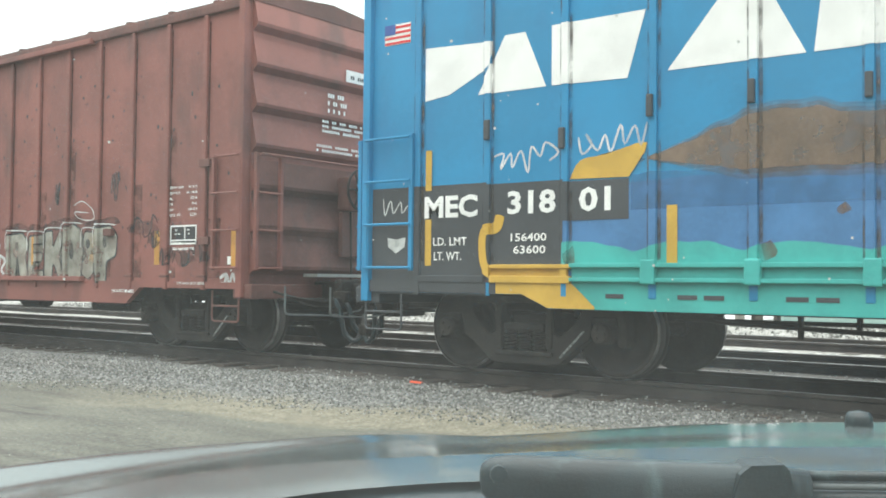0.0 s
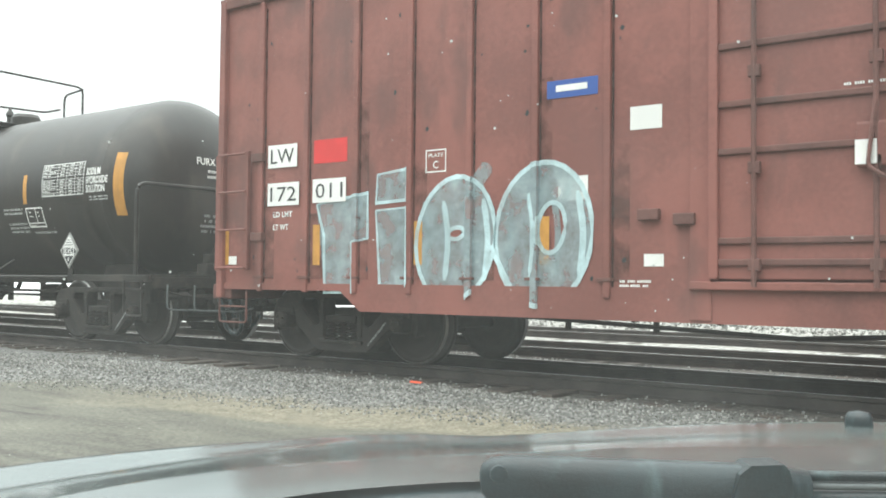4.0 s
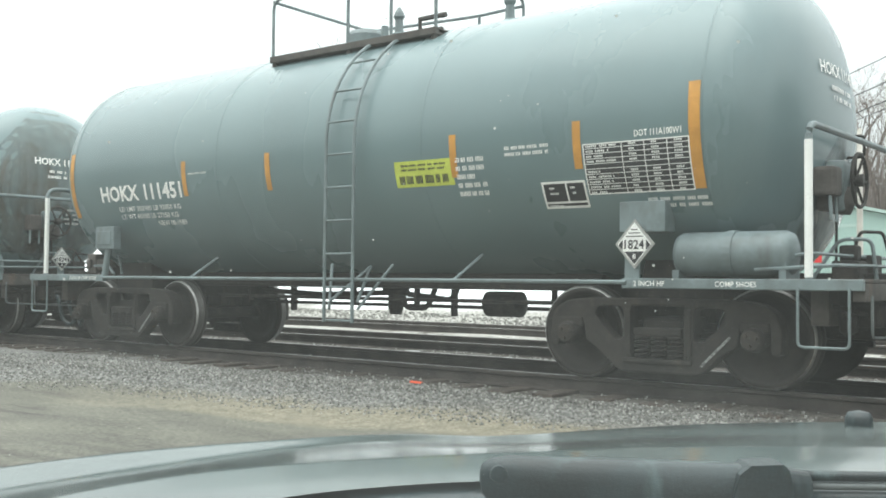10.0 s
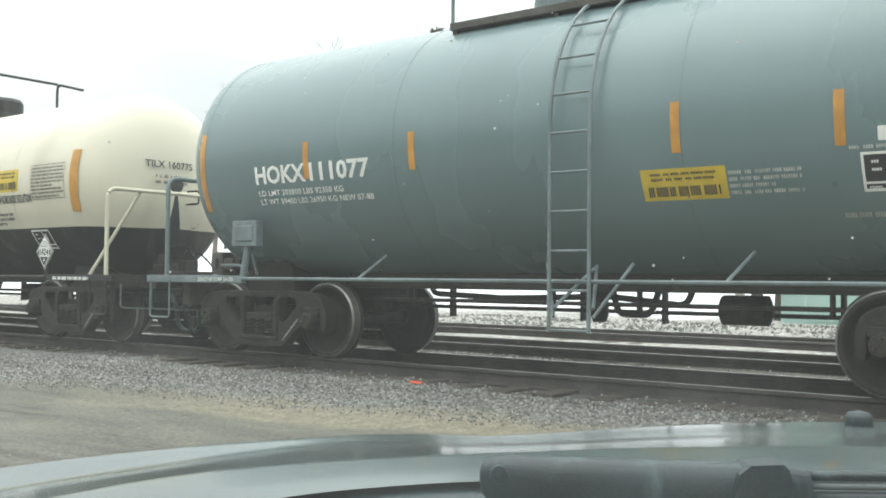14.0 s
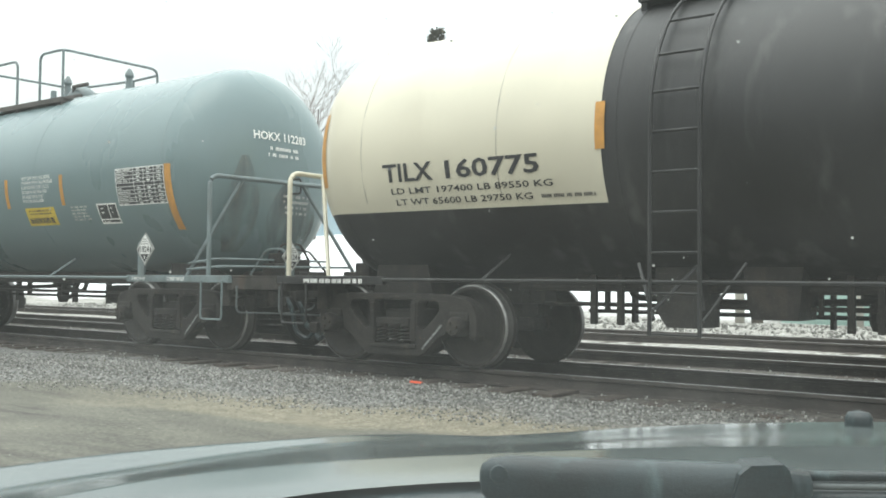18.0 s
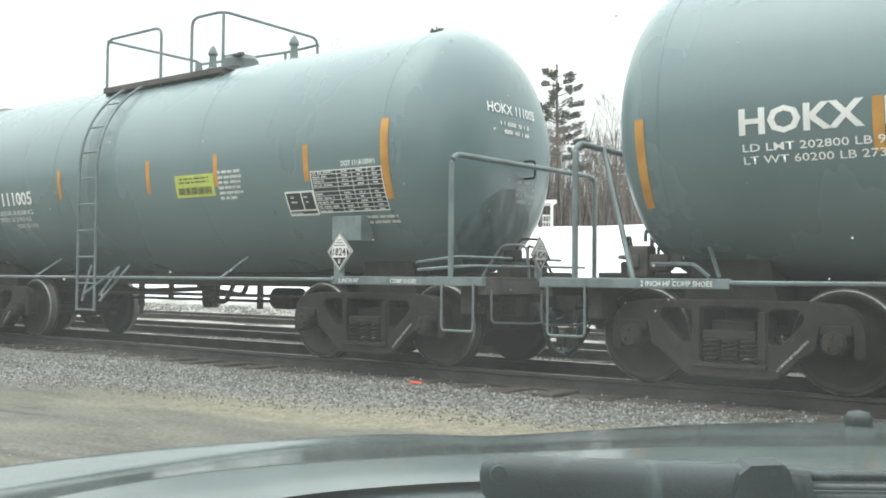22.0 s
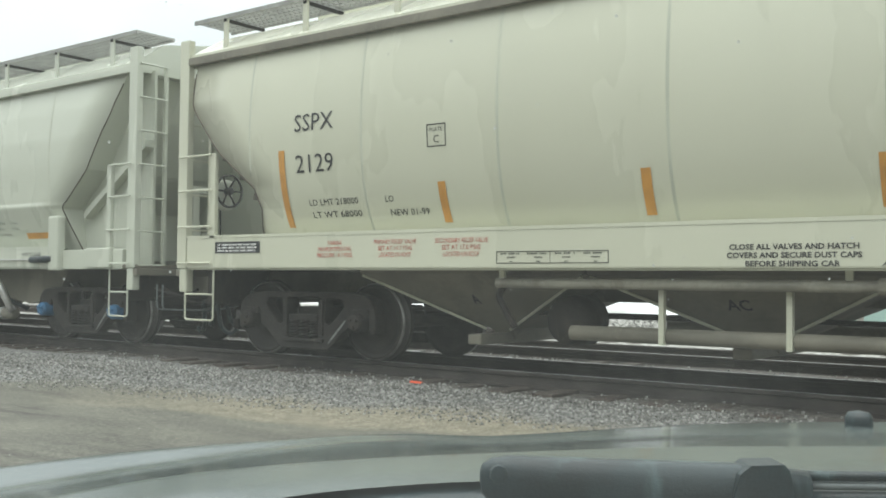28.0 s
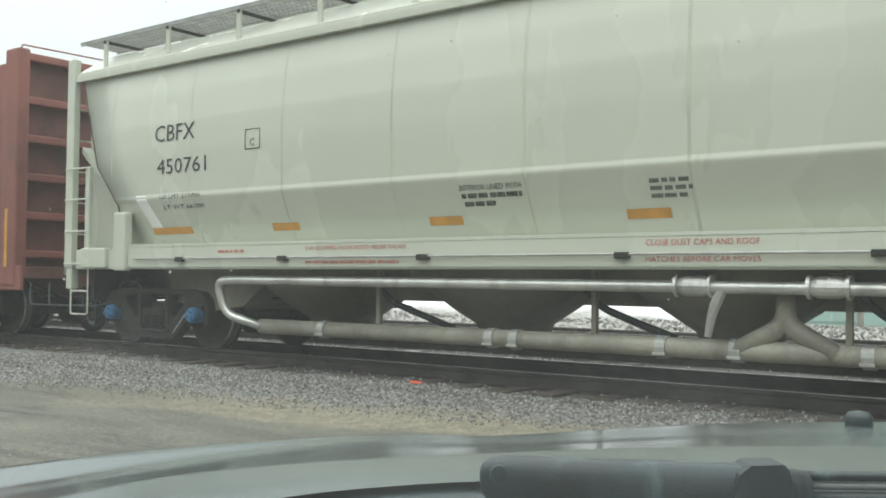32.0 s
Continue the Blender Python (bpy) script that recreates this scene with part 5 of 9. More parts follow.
    part("hatch_trough", boxes((-half * 0.86, half * 0.86, -0.32, 0.32, roof_z - 0.04, roof_z + 0.16), bevel=0.05), paint, car)
    for e in (-1, 1):
        x0, x1 = sorted((e * 5.8, e * (half + 0.62) + sh))
        part("draft_sill", boxes((x0, x1, -0.26, 0.26, 0.66, 1.05), (min(e * (half + 0.5) + sh, e * (half + 0.64) + sh), max(e * (half + 0.5) + sh, e * (half + 0.64) + sh), -0.36, 0.36, 0.6, 0.98), bevel=0.03), M_HOPDIRT, car)
        coupler(car, e * (half + 0.66) + sh, e)
        part("end_deck", boxes((min(e * (posts - 1.1) + sh, e * (half + 0.18) + sh), max(e * (posts - 1.1) + sh, e * (half + 0.18) + sh), -1.43, 1.43, sill[1] + 0.0, sill[1] + 0.05), bevel=0.01), M_HOPDIRT, car)
        part("end_beam", boxes((min(e * (half + 0.08) + sh, e * (half + 0.20) + sh), max(e * (half + 0.08) + sh, e * (half + 0.20) + sh), -1.43, 1.43, sill[1] - 0.10, sill[1] - 0.004), bevel=0.01), M_HOPDIRT, car)
        part("jacking_post", boxes((min(e * (half - 0.02) + sh, e * (half + 0.12) + sh), max(e * (half - 0.02) + sh, e * (half + 0.12) + sh), -1.44, -1.32, sill[1] - 0.30, sill[1] - 0.004), bevel=0.02), paint, car)
        part("end_web", boxes((min(e * (half - 0.30) + sh, e * (half - 0.22) + sh), max(e * (half - 0.30) + sh, e * (half - 0.22) + sh), -1.25, 1.25, 0.62, sill[1] - 0.004), bevel=0.01), M_TRUCK, car)
        for s in (-1, 1):
            part("corner_post", boxes((min(e * (half - 0.02) + sh, e * (half + 0.16) + sh), max(e * (half - 0.02) + sh, e * (half + 0.16) + sh), s * 1.40 - 0.05, s * 1.40 + 0.05, sill[1], zs[-1] + 0.25), bevel=0.012), paint, car)
            part("inner_post", boxes((min(e * (posts - 0.05) + sh, e * (posts + 0.05) + sh), max(e * (posts - 0.05) + sh, e * (posts + 0.05) + sh), s * 1.44 - 0.03, s * 1.44 + 0.03, sill[1], 2.52), bevel=0.01), paint, car)
            for z in (1.14, 1.60, 2.06, 2.50):
                part("rung", tubes([[(e * posts + sh, s * 1.49, z), (e * (half + 0.1) + sh, s * 1.49, z)]], 0.014, 6), paint, car)
            end_ladder(car, e * (half + 0.10) + sh, e, s * 1.40, s * 0.95, [1.12 + 0.46 * k for k in range(7)], paint)
            stirrup(car, e * posts + sh, e * (half + 0.0) + sh, s * 1.43, sill[1], 0.42, paint)
    return car


S_PROF = [(1.08, 1.30), (1.24, 1.55), (1.34, 1.78), (1.41, 2.05), (1.455, 2.4), (1.465, 2.8), (1.45, 3.2), (1.39, 3.55), (1.34, 3.78)]
S_ENDS = [(7.34, 1.3), (7.27, 1.55), (7.18, 1.8), (7.26, 2.05), (7.88, 2.53), (8.40, 3.14), (8.42, 3.8)]
HOPPER_A = hopper("hopper_car", "pale beige covered hopper with cut-out ends and a clean side sill", -51.98, S_PROF, S_ENDS, 8.52, 7.97, (8.46, 1.07, 1.46), 4.30, 1.36, True, 1.82, -7.30)
for t in (-6.72, 7.44):
    truck(HOPPER_A, t)
for e in (-1, 1):
    for z in (3.72, 3.42, 3.12):
        part("end_stiffener", boxes((min(e * 8.42, e * 8.54), max(e * 8.42, e * 8.54), -1.34, 1.34, z - 0.05, z + 0.05), bevel=0.01), M_HOP, HOPPER_A)
    for z, L in ((3.0, 8.28), (2.74, 8.06), (2.48, 7.82), (2.22, 7.49), (1.96, 7.23)):
        part("slope_stiffener", prism(bmesh.new(), [(e * (L - 0.06), z + 0.03), (e * (L + 0.10), z + 0.03), (e * (L + 0.10), z - 0.05), (e * (L + 0.085), z - 0.05), (e * (L + 0.085), z + 0.012), (e * (L - 0.06), z + 0.012)], -1.36, 1.36), M_HOPEND, HOPPER_A, "angle iron across the end slope")
    part("end_sill_panel", boxes((min(e * 8.45, e * 8.545), max(e * 8.45, e * 8.545), -0.30, 1.36, 1.20, 1.48), bevel=0.012), M_HOPEND, HOPPER_A)
hand_brake(HOPPER_A, 8.66, 0.12, 2.22, 1, 0.28, M_HOP, M_HOP)
part("brake_stand", boxes((8.42, 8.48, -0.5, -0.4, 1.1, 2.4), (8.42, 8.47, -0.4, 0.1, 2.30, 2.40)), M_HOP, HOPPER_A)
for c in (-4.28, -1.36, 1.42, 4.34):
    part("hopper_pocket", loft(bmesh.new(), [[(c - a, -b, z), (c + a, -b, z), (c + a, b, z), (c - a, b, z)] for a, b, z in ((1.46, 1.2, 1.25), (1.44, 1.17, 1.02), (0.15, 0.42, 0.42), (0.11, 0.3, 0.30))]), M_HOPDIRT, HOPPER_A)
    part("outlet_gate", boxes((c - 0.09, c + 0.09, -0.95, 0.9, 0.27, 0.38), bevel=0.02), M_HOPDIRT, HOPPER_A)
part("vacuum_pipe", tubes([[(-3.76, -1.28, 0.93), (3.4, -1.28, 0.93)]], 0.052, 12), M_HOPPIPE, HOPPER_A, smooth=True)
for q in (-3.70, -0.35, 3.1):
    part("pipe_hanger", boxes((q - 0.03, q + 0.03, -1.30, -1.26, 0.97, 1.08)), M_HOP, HOPPER_A)
part("pipe_coupling", lathe(bmesh.new(), [(-0.12, 0.05), (-0.12, 0.075), (0.08, 0.075), (0.08, 0.06), (0.22, 0.06), (0.22, 0.07), (0.30, 0.07), (0.30, 0.05)], "x", 14, Matrix.Translation((0, -1.28, 0.93))), M_HOPDIRT, HOPPER_A)
part("product_pipe", tubes([[(-3.0, -1.1, 0.455), (3.2, -1.1, 0.455)]], 0.075, 12), M_HOPDIRT, HOPPER_A, smooth=True)
for q in (-2.02, -0.86, 0.9, 2.05, 3.3):
    part("pipe_support", boxes((q - 0.025, q + 0.025, -1.20, -1.14, 0.38, 0.92)), M_HOP, HOPPER_A)

for e in (-1, 1):
    part("end_plate", prism(bmesh.new(), [(e * 7.15, 1.08), (e * 7.12, 2.0), (e * 8.40, 3.1), (e * 8.48, 3.1), (e * 8.42, 2.2), (e * 8.05, 1.08)], 0.95, 1.0), M_HOPEND, HOPPER_A)
    part("end_valve", boxes((min(e * 7.5, e * 7.72), max(e * 7.5, e * 7.72), -0.6, -0.35, 1.12, 1.62), (min(e * 7.78, e * 7.9), max(e * 7.78, e * 7.9), -0.55, -0.4, 1.12, 1.9), bevel=0.03), M_STEEL, HOPPER_A)
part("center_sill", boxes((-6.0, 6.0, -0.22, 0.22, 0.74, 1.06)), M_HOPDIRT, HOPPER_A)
part("product_pipe", tubes([[(-3.0, 1.1, 0.455), (3.2, 1.1, 0.455)], [(-3.76, 1.1, 0.95), (3.4, 1.1, 0.95)]], 0.07, 10), M_HOPDIRT, HOPPER_A, smooth=True)
part("brake_rod", tubes([[(-6.0, -0.5, 0.62), (6.0, -0.5, 0.60)], [(-5.6, 0.45, 0.55), (5.8, 0.45, 0.58)]], 0.022, 6), M_TRUCK, HOPPER_A)
part("brake_cylinder", lathe(bmesh.new(), [(-0.95, 0.05), (-0.93, 0.24), (-0.55, 0.26), (-0.5, 0.1)], "y", 22, Matrix.Translation((-3.15, 0, 0.56))), M_TRUCK, HOPPER_A, smooth=True)
part("drop_valve", tubes([bend([(-3.78, -1.1, 0.93), (-3.88, -1.1, 0.80), (-3.80, -1.08, 0.66), (-3.70, -1.05, 0.48)], 0.06)], 0.035, 8), M_TRUCK, HOPPER_A)
for c in (-4.28, -1.36, 1.42, 4.34):
    part("pocket_flange", tubes([[(c - 1.42, -1.16, 1.0), (c - 0.16, -0.50, 0.42)], [(c + 1.42, -1.16, 1.0), (c + 0.16, -0.50, 0.42)]], 0.016, 6), M_HOP, HOPPER_A)

C_PROF = [(1.10, 1.22), (1.20, 1.42), (1.335, 1.70), (1.435, 1.94), (1.456, 1.99), (1.46, 2.02), (1.448, 2.05), (1.465, 2.6), (1.46, 3.0), (1.42, 3.4), (1.33, 3.86)]
C_ENDS = [(7.9, 1.22), (7.85, 1.5), (7.75, 1.95), (8.30, 2.48), (8.48, 2.85), (8.78, 3.42), (9.0, 3.86)]
HOPPER_B = hopper("hopper_car", "pale grey-beige covered hopper with rounded sides and unloading pipes", -71.20, C_PROF, C_ENDS, 9.12, 8.70, (7.6, 1.08, 1.37), 4.40, 1.34, False, 1.7, -7.80, 0.34, M_HOPB)
for t in (-7.30, 7.82):
    truck(HOPPER_B, t, True)
for e in (-1, 1):
    for s in (-1, 1):
        y0, y1 = sorted((s * 1.06, s * 1.10))
        part("bulkhead_web", prism(bmesh.new(), [(e * 7.75 + 0.12, 1.1), (e * 7.70 + 0.12, 1.97), (e * 8.2 + 0.2, 2.48), (e * 8.7 + 0.3, 3.42), (e * 8.9 + 0.3, 3.84), (e * 9.20 + 0.34, 3.84), (e * 9.20 + 0.34, 1.1)], y0, y1), M_HOPB, HOPPER_B)
    part("slope_beam", prism(bmesh.new(), [(e * 7.90 + 0.2, 1.80), (e * 9.20 + 0.34, 2.76), (e * 9.20 + 0.34, 2.86), (e * 7.90 + 0.2, 1.90)], -1.24, -1.10), M_HOPB, HOPPER_B)
    part("jacking_pad", boxes((min(e * 7.50, e * 7.76) + 0.13, max(e * 7.50, e * 7.76) + 0.13, -1.53, -1.40, 1.04, 1.84), bevel=0.03), M_HOPB, HOPPER_B)
    part("end_sill_box", boxes((min(e * 8.2, e * 8.78) + 0.34, max(e * 8.2, e * 8.78) + 0.34, -1.50, -1.38, 1.08, 1.36), bevel=0.02), M_HOPB, HOPPER_B)
    part("side_sill_end", boxes((min(e * 7.6, e * (9.0 + 0.34 * e)), max(e * 7.6, e * (9.0 + 0.34 * e)), -1.44, -1.34, 1.06, 1.34), bevel=0.015), M_HOPB, HOPPER_B)
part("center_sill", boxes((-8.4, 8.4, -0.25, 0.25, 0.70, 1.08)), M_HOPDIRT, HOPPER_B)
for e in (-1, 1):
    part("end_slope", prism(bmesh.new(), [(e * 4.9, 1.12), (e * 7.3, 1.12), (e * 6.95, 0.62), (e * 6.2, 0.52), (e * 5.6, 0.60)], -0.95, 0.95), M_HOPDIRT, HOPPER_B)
    part("brake_rod", tubes([[(e * 4.0, 0.5, 0.60), (e * 8.0, 0.5, 0.55)], [(e * 5.0, -0.55, 0.72), (e * 7.0, -0.6, 0.60)]], 0.022, 6), M_TRUCK, HOPPER_B)
hand_brake(HOPPER_B, 9.58, 0.22, 2.25, 1, 0.24, M_HOPB)
part("brake_stand", boxes((9.32, 9.40, -0.3, -0.18, 1.1, 2.3), (9.32, 9.38, -0.18, 0.2, 2.2, 2.3)), M_HOPB, HOPPER_B)
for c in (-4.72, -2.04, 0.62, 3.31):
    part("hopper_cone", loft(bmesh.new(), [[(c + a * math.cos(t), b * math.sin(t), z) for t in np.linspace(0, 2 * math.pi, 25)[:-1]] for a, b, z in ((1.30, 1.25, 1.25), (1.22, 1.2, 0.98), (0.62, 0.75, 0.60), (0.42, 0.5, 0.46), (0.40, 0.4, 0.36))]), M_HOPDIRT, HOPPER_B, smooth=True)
part("air_pipe", tubes([bend([(-5.05, -1.15, 0.36), (-5.6, -1.25, 0.50), (-5.68, -1.33, 0.92), (-5.2, -1.33, 0.93), (5.45, -1.33, 0.90), (5.9, -1.33, 0.88), (5.98, -1.25, 0.60), (6.02, -1.15, 0.40)], 0.16)], 0.055, 14), M_PIPE, HOPPER_B, smooth=True)
part("discharge_pipe", tubes([[(-5.1, -1.1, 0.36), (6.0, -1.1, 0.36)]], 0.092, 16), M_HOPPIPE, HOPPER_B, smooth=True)
for q in (-4.0, -1.6, -1.3, 0.3, 1.0, 2.1, 2.6, 4.9, 5.7):
    part("pipe_clamp", lathe(bmesh.new(), [(q - 0.05, 0.092), (q - 0.05, 0.104), (q + 0.05, 0.104), (q + 0.05, 0.092)], "x", 16, Matrix.Translation((0, -1.1, 0.36))), M_STEEL, HOPPER_B)
    part("clamp_bolt", boxes((q - 0.06, q + 0.06, -1.215, -1.185, 0.29, 0.315)), M_PIPE, HOPPER_B)
for q in (-3.15, -0.41, 1.94, 4.84):
    part("pipe_support", boxes((q - 0.025, q + 0.025, -1.13, -1.07, 0.36, 1.08)), M_HOPDIRT, HOPPER_B)
for q in (0.7, 1.85):
    part("pipe_valve", lathe(bmesh.new(), [(q - 0.17, 0.055), (q - 0.17, 0.10), (q - 0.14, 0.10), (q - 0.14, 0.07), (q - 0.08, 0.09), (q + 0.08, 0.09), (q + 0.14, 0.07), (q + 0.14, 0.10), (q + 0.17, 0.10), (q + 0.17, 0.055)], "x", 16, Matrix.Translation((0, -1.33, 0.92))), M_PIPE, HOPPER_B, smooth=False)
    part("valve_handle", tubes([bend([(q, -1.33, 1.0), (q, -1.36, 1.03), (q + 0.16, -1.38, 1.03)], 0.02)], 0.010, 6), M_TRUCK, HOPPER_B)
part("pipe_elbow", tubes([bend([(1.42, -1.1, 0.86), (1.42, -1.1, 0.6), (1.0, -1.12, 0.36)], 0.2), bend([(1.42, -1.1, 0.86), (1.42, -1.1, 0.6), (1.85, -1.12, 0.36)], 0.2)], 0.085, 12), M_HOPPIPE, HOPPER_B, smooth=True)
part("drop_hose", tubes([bend([(0.95, -1.33, 0.90), (0.85, -1.30, 0.70), (0.80, -1.28, 0.48)], 0.1)], [0.05, 0.05, 0.05, 0.045, 0.045, 0.04, 0.04, 0.03], 8), M_PIPE, HOPPER_B)
for c in (-3.2, -0.55, 2.0, 4.9):
    part("air_hose", tubes([bend([(c, -1.08, 0.90), (c + 0.15, -1.0, 0.70), (c + 0.45, -0.8, 0.55), (c + 0.8, -0.7, 0.42)], 0.25)], 0.038, 8), M_PLASTIC, HOPPER_B, smooth=True)
part("release_rod", tubes([[(-7.2, -1.50, 1.20), (7.4, -1.50, 1.20)]], 0.013, 6), M_STEEL, HOPPER_B)
for q in (-6.2, -4.3, -2.2, 0.1, 2.3, 4.0, 6.0):
    part("rod_bracket", boxes((q - 0.09, q + 0.05, -1.53, -1.46, 1.16, 1.22), bevel=0.01), M_TRUCK, HOPPER_B)
part("brake_reservoir_rod", tubes([[(7.15, -1.50, 1.2), (7.72, -1.50, 1.21)]], 0.05, 10), M_PLASTIC, HOPPER_B, smooth=True)

# ---- flat car with a red bulkhead ----
FLAT = group_empty("flat_car", pose(-89.2, TRACK_Y, 0), "oxide-red bulkhead flat car with a tall ribbed end", "flat car")
CARS.append((FLAT, -89.2))
for t in (5.6, -5.6):
    truck(FLAT, t)
part("deck", boxes((-7.9, 7.9, -1.42, 1.42, 0.92, 1.10), (-7.9, 7.9, -0.5, 0.5, 0.62, 0.92), bevel=0.01), M_REDDARK, FLAT)
part("side_sill", boxes((-7.9, 7.9, -1.46, -1.40, 0.74, 1.12), bevel=0.02), M_RED, FLAT)
for s in (-1, 1):
    part("bulkhead_post", boxes((7.35, 7.75, s * 1.38 - 0.10, s * 1.38 + 0.10, 0.8, 4.50), bevel=0.04), M_RED, FLAT)
    part("bulkhead_brace", prism(bmesh.new(), [(6.1, 1.1), (7.4, 1.1), (7.4, 4.3), (7.1, 4.3), (6.6, 3.0)], s * 1.38 - 0.05, s * 1.38 + 0.05), M_RED, FLAT)
part("bulkhead", boxes((7.38, 7.56, -1.30, 1.30, 1.1, 4.46)), M_REDDARK, FLAT)
for z in (1.3, 1.9, 2.5, 3.1, 3.7, 4.38):
    part("bulkhead_beam", boxes((7.54, 7.74, -1.30, 1.30, z - 0.06, z + 0.06), bevel=0.02), M_RED, FLAT)
coupler(FLAT, 8.0, 1)
part("reflector", boxes((7.45, 7.53, -1.486, -1.48, 1.1, 2.0)), M_ORANGE, FLAT, "orange reflective strip")
part("lifting_eye", tubes([bend([(7.5, -1.3, 4.5), (7.5, -1.3, 4.6), (7.6, 1.3, 4.6), (7.6, 1.3, 4.5)], 0.1)], 0.014, 6), M_RED, FLAT)

# ---- beyond the tracks ----
def shed():
    s = group_empty("signal_shed", pose(-8.1, 28.2, ground_height(-8, 28) - 0.02), "mint-green metal trackside shed with a low gable roof", "shed")
    part("wall", prism(bmesh.new(), [(-1.45, 0), (1.45, 0), (1.45, 3.0), (0, 3.32), (-1.45, 3.0)], 0, 2.6), M_SHED, s)
    part("roof", prism(bmesh.new(), [(-1.6, 2.98), (0, 3.36), (1.6, 2.98), (1.6, 3.06), (0, 3.45), (-1.6, 3.06)], -0.15, 2.75), M_SHEDTRIM, s)
    part("door", boxes((-0.78, 0.55, -0.03, 0.0, 0.12, 2.72), bevel=0.01), M_SHED, s, "mint-green double door")
    part("door_frame", boxes((-0.84, -0.78, -0.045, 0.0, 0.1, 2.8), (0.55, 0.61, -0.045, 0.0, 0.1, 2.8), (-0.84, 0.61, -0.045, 0.0, 2.72, 2.8), (-0.13, -0.09, -0.045, -0.02, 0.12, 2.72)), M_SHEDTRIM, s)
    part("notice", boxes((-0.74, -0.36, -0.05, -0.032, 1.75, 2.35), (-0.66, -0.44, -0.05, -0.032, 2.35, 2.46)), M_SIGNRED, s, "red warning notice")
    part("vent", boxes((-1.22, -1.02, -0.03, 0.0, 2.35, 2.42)), M_TRUCK, s)
    part("corner_trim", boxes((-1.49, -1.43, -0.03, 0.04, 0, 3.0), (1.43, 1.49, -0.03, 0.04, 0, 3.0)), M_SHEDTRIM, s)


shed()


def pole(x, y, h, r, material, label, lean=(0, 0), arm=False):
    z = ground_height(x, y) - 0.3
    p = group_empty("utility_pole", pose(x, y, z), label, "pole", "poles beside the yard")
    part("shaft", tube(bmesh.new(), [(lean[0] * t, lean[1] * t, (h + 0.3) * t) for t in (0, 0.3, 0.6, 1.0)], [r, r * 0.92, r * 0.85, r * 0.72], 12), material, p, smooth=True)
    if arm:
        part("insulator_bracket", boxes((-0.05 + lean[0], 0.45 + lean[0], -0.05, 0.05, h - 1.5, h - 1.42), (0.38 + lean[0], 0.46 + lean[0], -0.04, 0.04, h - 1.42, h - 1.25), (-0.05 + lean[0], 0.35 + lean[0], -0.05, 0.05, h - 2.0, h - 1.92)), M_TRUCK, p)
    return p


pole(-10.45, 27.3, 7.0, 0.14, M_PALEPOLE, "pale weathered utility pole")
pole(-10.1, 27.7, 6.1, 0.17, M_POLE, "dark weathered cut-off utility pole", arm=True)
pole(-9.85, 28.6, 6.0, 0.12, M_POLE, "dark leaning utility pole", (0.35, 0.0))
pole(-7.2, 27.2, 5.2, 0.09, M_PALEPOLE, "slim pale pole before the shed")
pole(-12.3, 33.0, 6.0, 0.10, M_POLE, "thin dark pole with insulators", arm=True)


def wire(a, b, sag, r=0.012):
    pts = []
    for k in range(15):
        t = k / 14
        p = Vector(a).lerp(Vector(b), t)
        p.z -= sag * 4 * t * (1 - t)
        pts.append(p)
    return tagged(part("overhead_wire", tube(bmesh.new(), pts, r, 5), M_WIRE), "thin black overhead wire strung from the poles", "wire", "overhead wires")


wire((-10.4, 27.3, 5.45), (9.5, 41.0, 19.0), 0.6, 0.014)
wire((-10.1, 27.6, 5.05), (9.0, 41.0, 17.5), 0.6, 0.018)
wire((-9.9, 27.7, 4.75), (9.0, 41.2, 16.6), 0.7, 0.018)
wire((-9.6, 28.3, 4.85), (9.0, 41.5, 15.6), 0.6, 0.014)
wire((-12.3, 33.0, 5.6), (-30.0, 35.0, 7.5), 0.5, 0.014)


